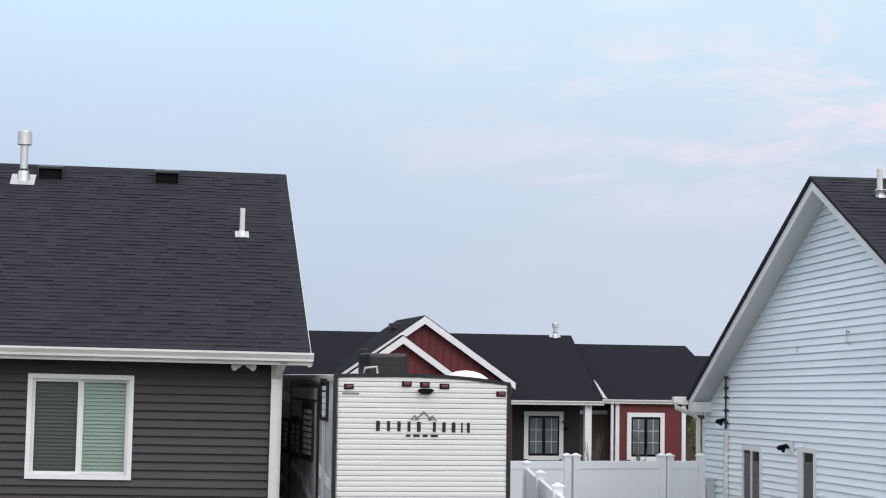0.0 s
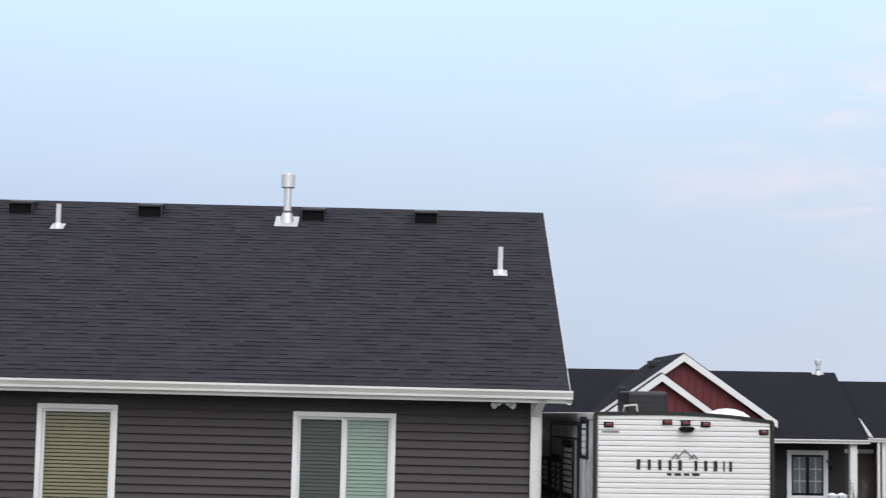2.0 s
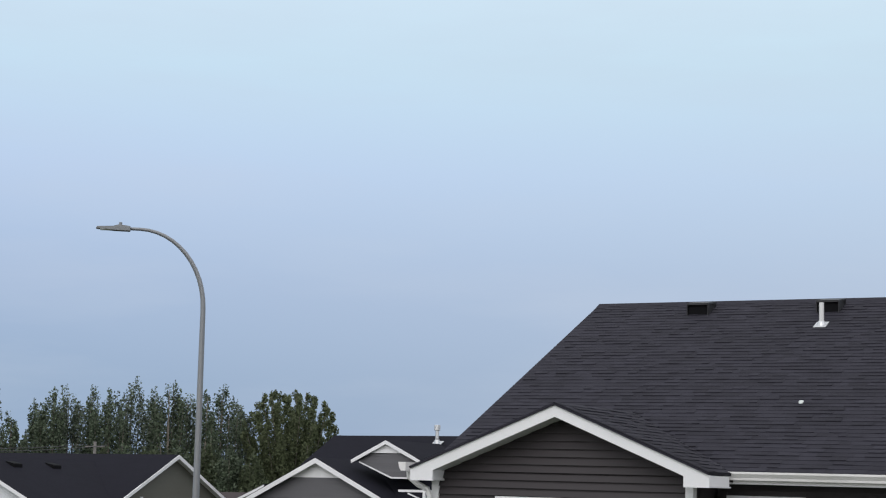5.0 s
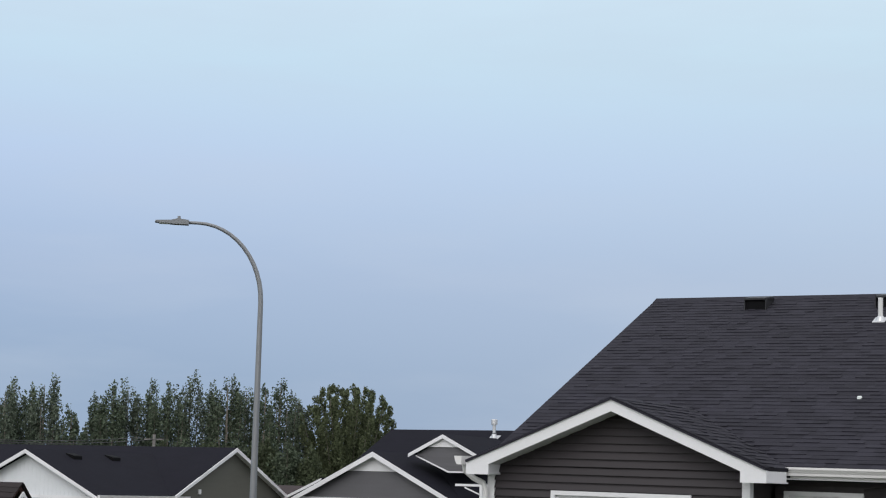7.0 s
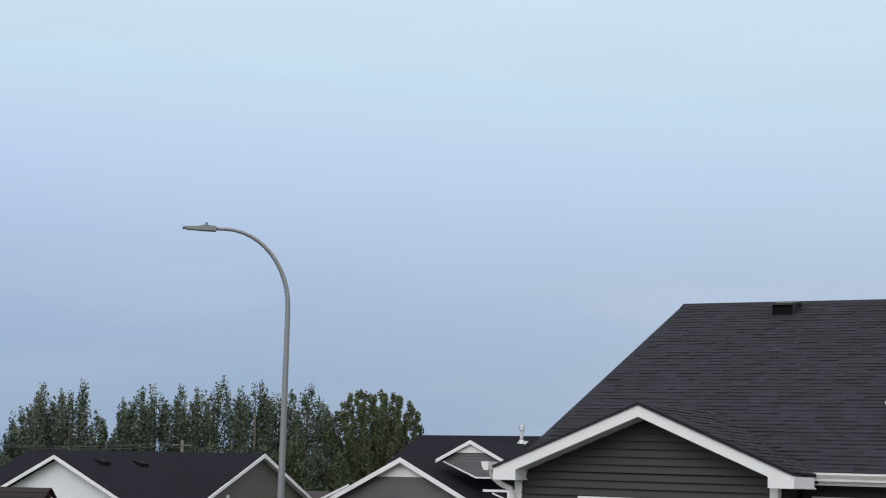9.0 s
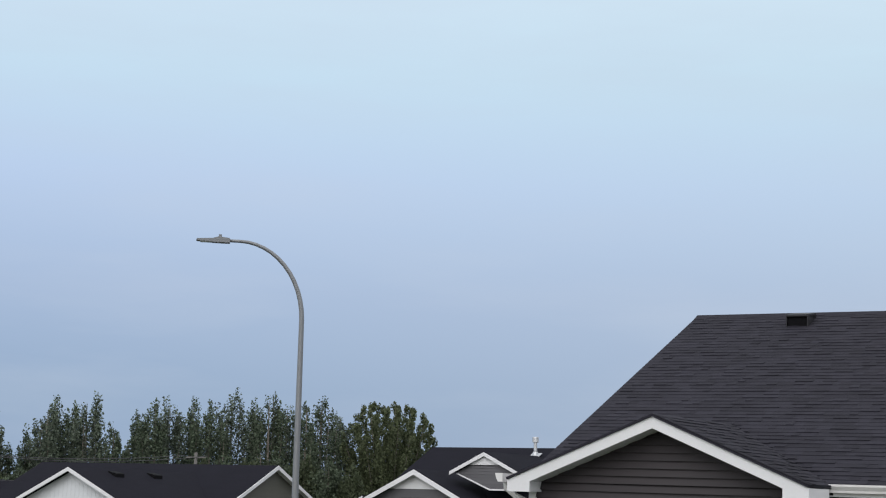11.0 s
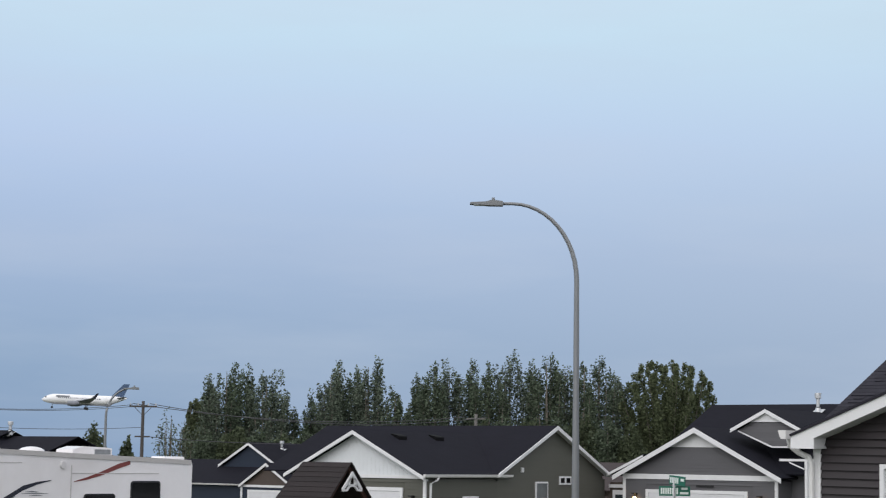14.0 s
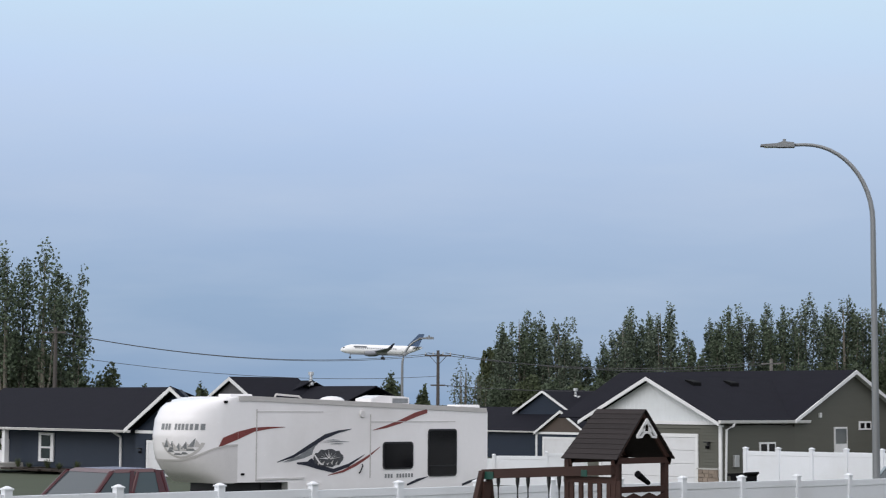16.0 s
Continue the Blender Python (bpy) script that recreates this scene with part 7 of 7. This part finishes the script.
for i, (az, top, wid) in enumerate(TREES):
    a = radians(az)
    dd = D_T + (i * 37 % 11) - 5
    poplar(-dd * math.sin(a), dd * math.cos(a), 3.2 + (top - 3.1) * dd / D_T * 1.02, wid * 1.06, 40 + i, LEAF if i % 3 else LEAF_GREY, 6 if wid > 2.8 else 5, 0.56, size=0.17, gaps=0.16)


def round_tree(x, y, top, half, seed, leaf):
    """A broad dome of leaf clumps over a short trunk with spreading limbs."""
    rng = random.Random(seed)
    z0 = ground_z(x, y)
    h = top - z0
    t = thing("tree", "broad dense round-crowned green tree", "tree", pose(x, y, z0), group="trees along the horizon")
    part("trunk", tube(bmesh.new(), [(0, 0, -0.2), (0.1, 0, h * 0.3), (0, 0, h * 0.7)], [0.45, 0.32, 0.1], 8), BARK, t)
    verts, faces = [], []
    for k in range(46):
        a, u = k * 2.4, math.sqrt((k + 0.5) / 46)
        tip = Vector((half * u * math.cos(a), half * u * math.sin(a), h * (0.99 - 0.34 * u ** 3.2) * rng.uniform(0.95, 1.0)))
        path = [Vector((tip.x * 0.1, tip.y * 0.1, h * 0.1)), Vector((tip.x * 0.62, tip.y * 0.62, tip.z * 0.5)), tip]
        if k % 3 == 0:
            part("limb", tube(bmesh.new(), path, [0.12, 0.07, 0.02], 5), BARK, t)
        for j in range(12):
            f = (j + 0.5) / 12
            p = path[0].lerp(path[1], f * 2) if f < 0.5 else path[1].lerp(path[2], f * 2 - 1)
            r = (0.95 - 0.6 * f ** 2) * rng.uniform(0.7, 1.2) * min(1, half / 3.5)
            leaf_cloud(verts, faces, rng, p + Vector((rng.uniform(-0.3, 0.3), rng.uniform(-0.3, 0.3), 0)), (r, r, r * 1.3 + 0.2), int(125 * min(1, half / 4)), 0.17)
    raw("crown", verts, faces, leaf, t)


for az, top, half, sd in ((30.55, 15.9, 6.7, 1), (45.13, 10.2, 1.7, 2)):
    a = radians(az)
    round_tree(-D_T * math.sin(a), D_T * math.cos(a), top, half, 80 + sd, LEAF_ROUND)
# lower dense trees at the foot of the row
for i, (az, top, wid) in enumerate(((44.7, 7.0, 3.4), (43.9, 7.6, 3.6), (43.1, 7.2, 3.4), (42.4, 6.8, 3.0), (41.8, 7.4, 2.4), (41.1, 7.0, 3.2), (40.3, 7.8, 3.4), (39.5, 7.4, 3.0), (38.8, 7.4, 2.6), (38.0, 8.0, 3.2),
                                    (37.2, 8.4, 3.4), (36.4, 8.8, 3.6), (35.6, 9.2, 3.6), (34.8, 8.8, 3.6), (34.0, 9.0, 3.4), (33.2, 9.4, 3.4), (32.4, 9.0, 3.4), (31.7, 8.6, 3.0))):
    a = radians(az)
    dd = 213 - (i * 29 % 9)
    poplar(-dd * math.sin(a), dd * math.cos(a), top - 1.6, wid * 1.0, 120 + i, LEAF_DARK if i % 2 else LEAF, 6, 0.8, 0, "low dense dark green tree", 0.18, "low trees along the horizon")
# nearer trees behind the blue house, with open crowns and pale trunks
for i, (az, top, wid, d) in enumerate(((60.68, 13.4, 2.0, 131), (60.03, 13.9, 1.8, 130), (59.48, 13.7, 1.7, 132), (58.93, 14.2, 2.3, 130), (58.48, 13.1, 1.2, 132), (57.95, 12.3, 1.3, 130))):
    a = radians(az)
    poplar(-d * math.sin(a), d * math.cos(a), top, wid, 160 + i, LEAF, 3, 0.62, 0.42, "tall open-crowned tree with pale trunk", 0.14, "trees behind the blue house", 0.28)
for i, (az, top, wid, d) in enumerate(((60.5, 8.0, 2.6, 134), (59.9, 8.1, 2.6, 134), (59.3, 7.2, 2.6, 134), (58.5, 5.9, 2.2, 134), (57.95, 5.5, 2.3, 134), (56.97, 5.5, 1.7, 134), (55.85, 4.3, 0.5, 130), (54.13, 4.3, 0.6, 130), (48.17, 5.0, 1.4, 135), (47.26, 4.3, 0.6, 135))):
    a = radians(az)
    poplar(-d * math.sin(a), d * math.cos(a), top, wid, 190 + i, LEAF_ROUND if i < 3 else LEAF_DARK, 4, 0.8, 0, "small dark tree beyond the roofs", 0.15, "small trees beyond the roofs")
for i, (az, top, wid) in enumerate(((45.95, 7.6, 2.6), (45.5, 6.4, 2.0))):
    a = radians(az)
    poplar(-190 * math.sin(a), 190 * math.cos(a), top, wid, 220 + i, LEAF_GREY, 5, 0.10, 0, "thin half-bare tree beyond the roofs", 0.14, "bare trees")


def shrub(x, y, z0, h, w, seed, mat, label):
    rng = random.Random(seed)
    s = thing("shrub", label, "shrub", pose(x, y, z0))
    bm = bmesh.new()
    verts, faces = [], []
    for k in range(7):
        tip = Vector((rng.uniform(-w, w), rng.uniform(-w, w), h * rng.uniform(0.75, 1.0)))
        tube(bm, [(0, 0, 0), tip * 0.5, tip], [0.016, 0.012, 0.006], 5)
        for f in (0.35, 0.5, 0.65, 0.8, 0.95):
            leaf_cloud(verts, faces, rng, tip * f, (w * 0.35, w * 0.35, h * 0.12), 16 if mat is not POLE_WOOD else 3, 0.07 if mat is not POLE_WOOD else 0.03)
    part("stems", bm, POLE_WOOD if mat is POLE_WOOD else BARK, s)
    raw("leaves", verts, faces, mat, s)


shrub(17.6, 51.8, ground_z(17, 52), 2.1, 0.5, 5, SHRUB_LEAF, "yellow-green leafy shrub beside the house wall")
shrub(14.2, 51.4, ground_z(14, 51), 1.75, 0.35, 6, POLE_WOOD, "thin bare shrub by the porch post")
shrub(15.6, 51.2, ground_z(15, 51), 1.75, 0.3, 7, POLE_WOOD, "thin bare shrub by the red wall")
shrub(-30.1, 55.5, ground_z(30, 55), 1.5, 0.7, 8, LEAF_DARK, "dark spiky shrub at the kerb")
# far wood along the horizon
rng = random.Random(11)
verts, faces = [], []
for i in range(120):
    a = radians(-40 + i * 0.95)
    d = rng.uniform(520, 760)
    leaf_cloud(verts, faces, rng, (-d * math.sin(a), d * math.cos(a), 0.0), (9, 9, rng.uniform(2.0, 4.5)), 60, 1.6)
tagged(raw("far_woods", verts, faces, LEAF_DARK), "low dark line of far woods", "trees", kind="stuff")

# ---------- the airliner ----------
jet = thing("airliner", "white twin-engine airliner with blue-grey tail, landing gear down", "aeroplane", pose(-450, 397, 20.4, 0, 0, 43) @ pose(0, 0, 0, 0, 1.5, 0))
# local: nose towards -x
bm = bmesh.new()
secs = [(-13.2, 0.12, -0.35), (-12.6, 0.62, -0.25), (-11.4, 1.12, -0.1), (-9.8, 1.45, 0), (-8, 1.5, 0), (6, 1.5, 0), (8.5, 1.3, 0.22), (11, 0.85, 0.6), (13, 0.32, 0.95), (13.6, 0.1, 1.0)]
rings = [[bm.verts.new((x, r * math.cos(k * math.pi / 10), z + r * 1.08 * math.sin(k * math.pi / 10))) for k in range(20)] for x, r, z in secs]
for r, s in zip(rings, rings[1:]):
    for k in range(20):
        bm.faces.new((r[k], r[(k + 1) % 20], s[(k + 1) % 20], s[k]))
bm.faces.new(rings[0]), bm.faces.new(rings[-1])
fus = part("fuselage", bm, JET_WHITE, jet, smooth=True)
part("belly", prism(bmesh.new(), [(-11, -1.2), (8, -1.35), (10, -0.5), (8, -1.72), (-9.5, -1.68)], "y", -0.9, 0.9), JET_GREY, jet)
part("cockpit_window", cube(-12.2, -11.6, -0.85, 0.85, 0.32, 0.62), WINDOW_DARK, fus)
bm = bmesh.new()
for k in range(22):
    block(bm, -8 + k * 0.62, -8 + k * 0.62 + 0.26, -1.56, 1.56, 0.28, 0.62)
part("window_row", bm, JET_GREY, fus)
part("title_bars", cube(-8.6, -4.4, -1.55, -1.3, 0.75, 1.15), JET_GREY, fus, "grey bar in place of the airline's name")
for s in (-1, 1):
    bm = bmesh.new()
    solid(bm, [(-3.0, s * 1.2, -0.9), (2.2, s * 1.2, -0.9), (4.9, s * 12.6, 0.25), (3.4, s * 12.6, 0.25), (-2.8, s * 1.2, -0.45), (2.1, s * 1.2, -0.7), (4.8, s * 12.6, 0.38), (3.5, s * 12.6, 0.38)])
    part("wing", bm, JET_GREY, jet)
    bm = bmesh.new()
    solid(bm, [(3.5, s * 12.55, 0.3), (4.9, s * 12.55, 0.3), (4.9, s * 12.65, 0.3), (3.5, s * 12.65, 0.3), (5.3, s * 13.0, 1.9), (5.9, s * 13.0, 1.9), (5.9, s * 13.06, 1.9), (5.3, s * 13.06, 1.9)])
    part("winglet", bm, GRAPHIC_NAVY, jet)
    en = part("engine", tube(bmesh.new(), [(-4.6, s * 4.2, -1.35), (-4.3, s * 4.2, -1.35), (-2.2, s * 4.2, -1.3), (-0.9, s * 4.2, -1.25)], [0.72, 0.8, 0.78, 0.45], 18), JET_GREY, jet)
    part("intake", tube(bmesh.new(), [(-4.66, s * 4.2, -1.35), (-4.6, s * 4.2, -1.35)], 0.6, 18), WINDOW_DARK, en)
    bm = bmesh.new()
    solid(bm, [(10.2, s * 0.3, 0.9), (12.6, s * 0.3, 0.9), (13.9, s * 4.9, 1.3), (12.8, s * 4.9, 1.3), (10.3, s * 0.3, 1.1), (12.5, s * 0.3, 1.02), (13.8, s * 4.9, 1.38), (12.9, s * 4.9, 1.38)])
    part("tailplane", bm, JET_GREY, jet)
    g = part("main_gear", tube(bmesh.new(), [(0.9, s * 2.4, -0.9), (0.9, s * 2.4, -2.6)], 0.12, 8), JET_GREY, jet)
    part("gear_wheel", tube(bmesh.new(), [(0.9, s * 2.4 - 0.3, -2.7), (0.9, s * 2.4 + 0.3, -2.7)], 0.5, 12), TYRE, g)
bm = bmesh.new()
solid(bm, [(8.2, -0.16, 1.1), (12.4, -0.16, 1.3), (12.4, 0.16, 1.3), (8.2, 0.16, 1.1), (12.4, -0.06, 5.6), (14.3, -0.06, 5.6), (14.3, 0.06, 5.6), (12.4, 0.06, 5.6)])
part("tail_fin", bm, JET_BLUE, jet)
g = part("nose_gear", tube(bmesh.new(), [(-9.8, 0, -1.3), (-9.9, 0, -2.6)], 0.1, 8), JET_GREY, jet)
part("gear_wheel", tube(bmesh.new(), [(-9.9, -0.2, -2.7), (-9.9, 0.2, -2.7)], 0.35, 12), TYRE, g)

# ---------- siding boards, last ----------
boards(dark, DARK_SIDING, -10.9, -0.14, 0.35, 3.4, 0, 0.118, gap)
boards(dark, DARK_SIDING, -14.98, -10.99, 0.403, 4.27, -1.1, 0.118, [(a - 0.06, b + 0.06, c - 0.06, d + 0.06) for a, b, c, d in wing_wins], (FG, 4.30, 0.406))
end_siding(wh, WHITE_SIDING, 0.0, YB, YF - 0.1, 0.2, HE, HP, 0.115, -1, True, 0.030, hole, 0.0105)
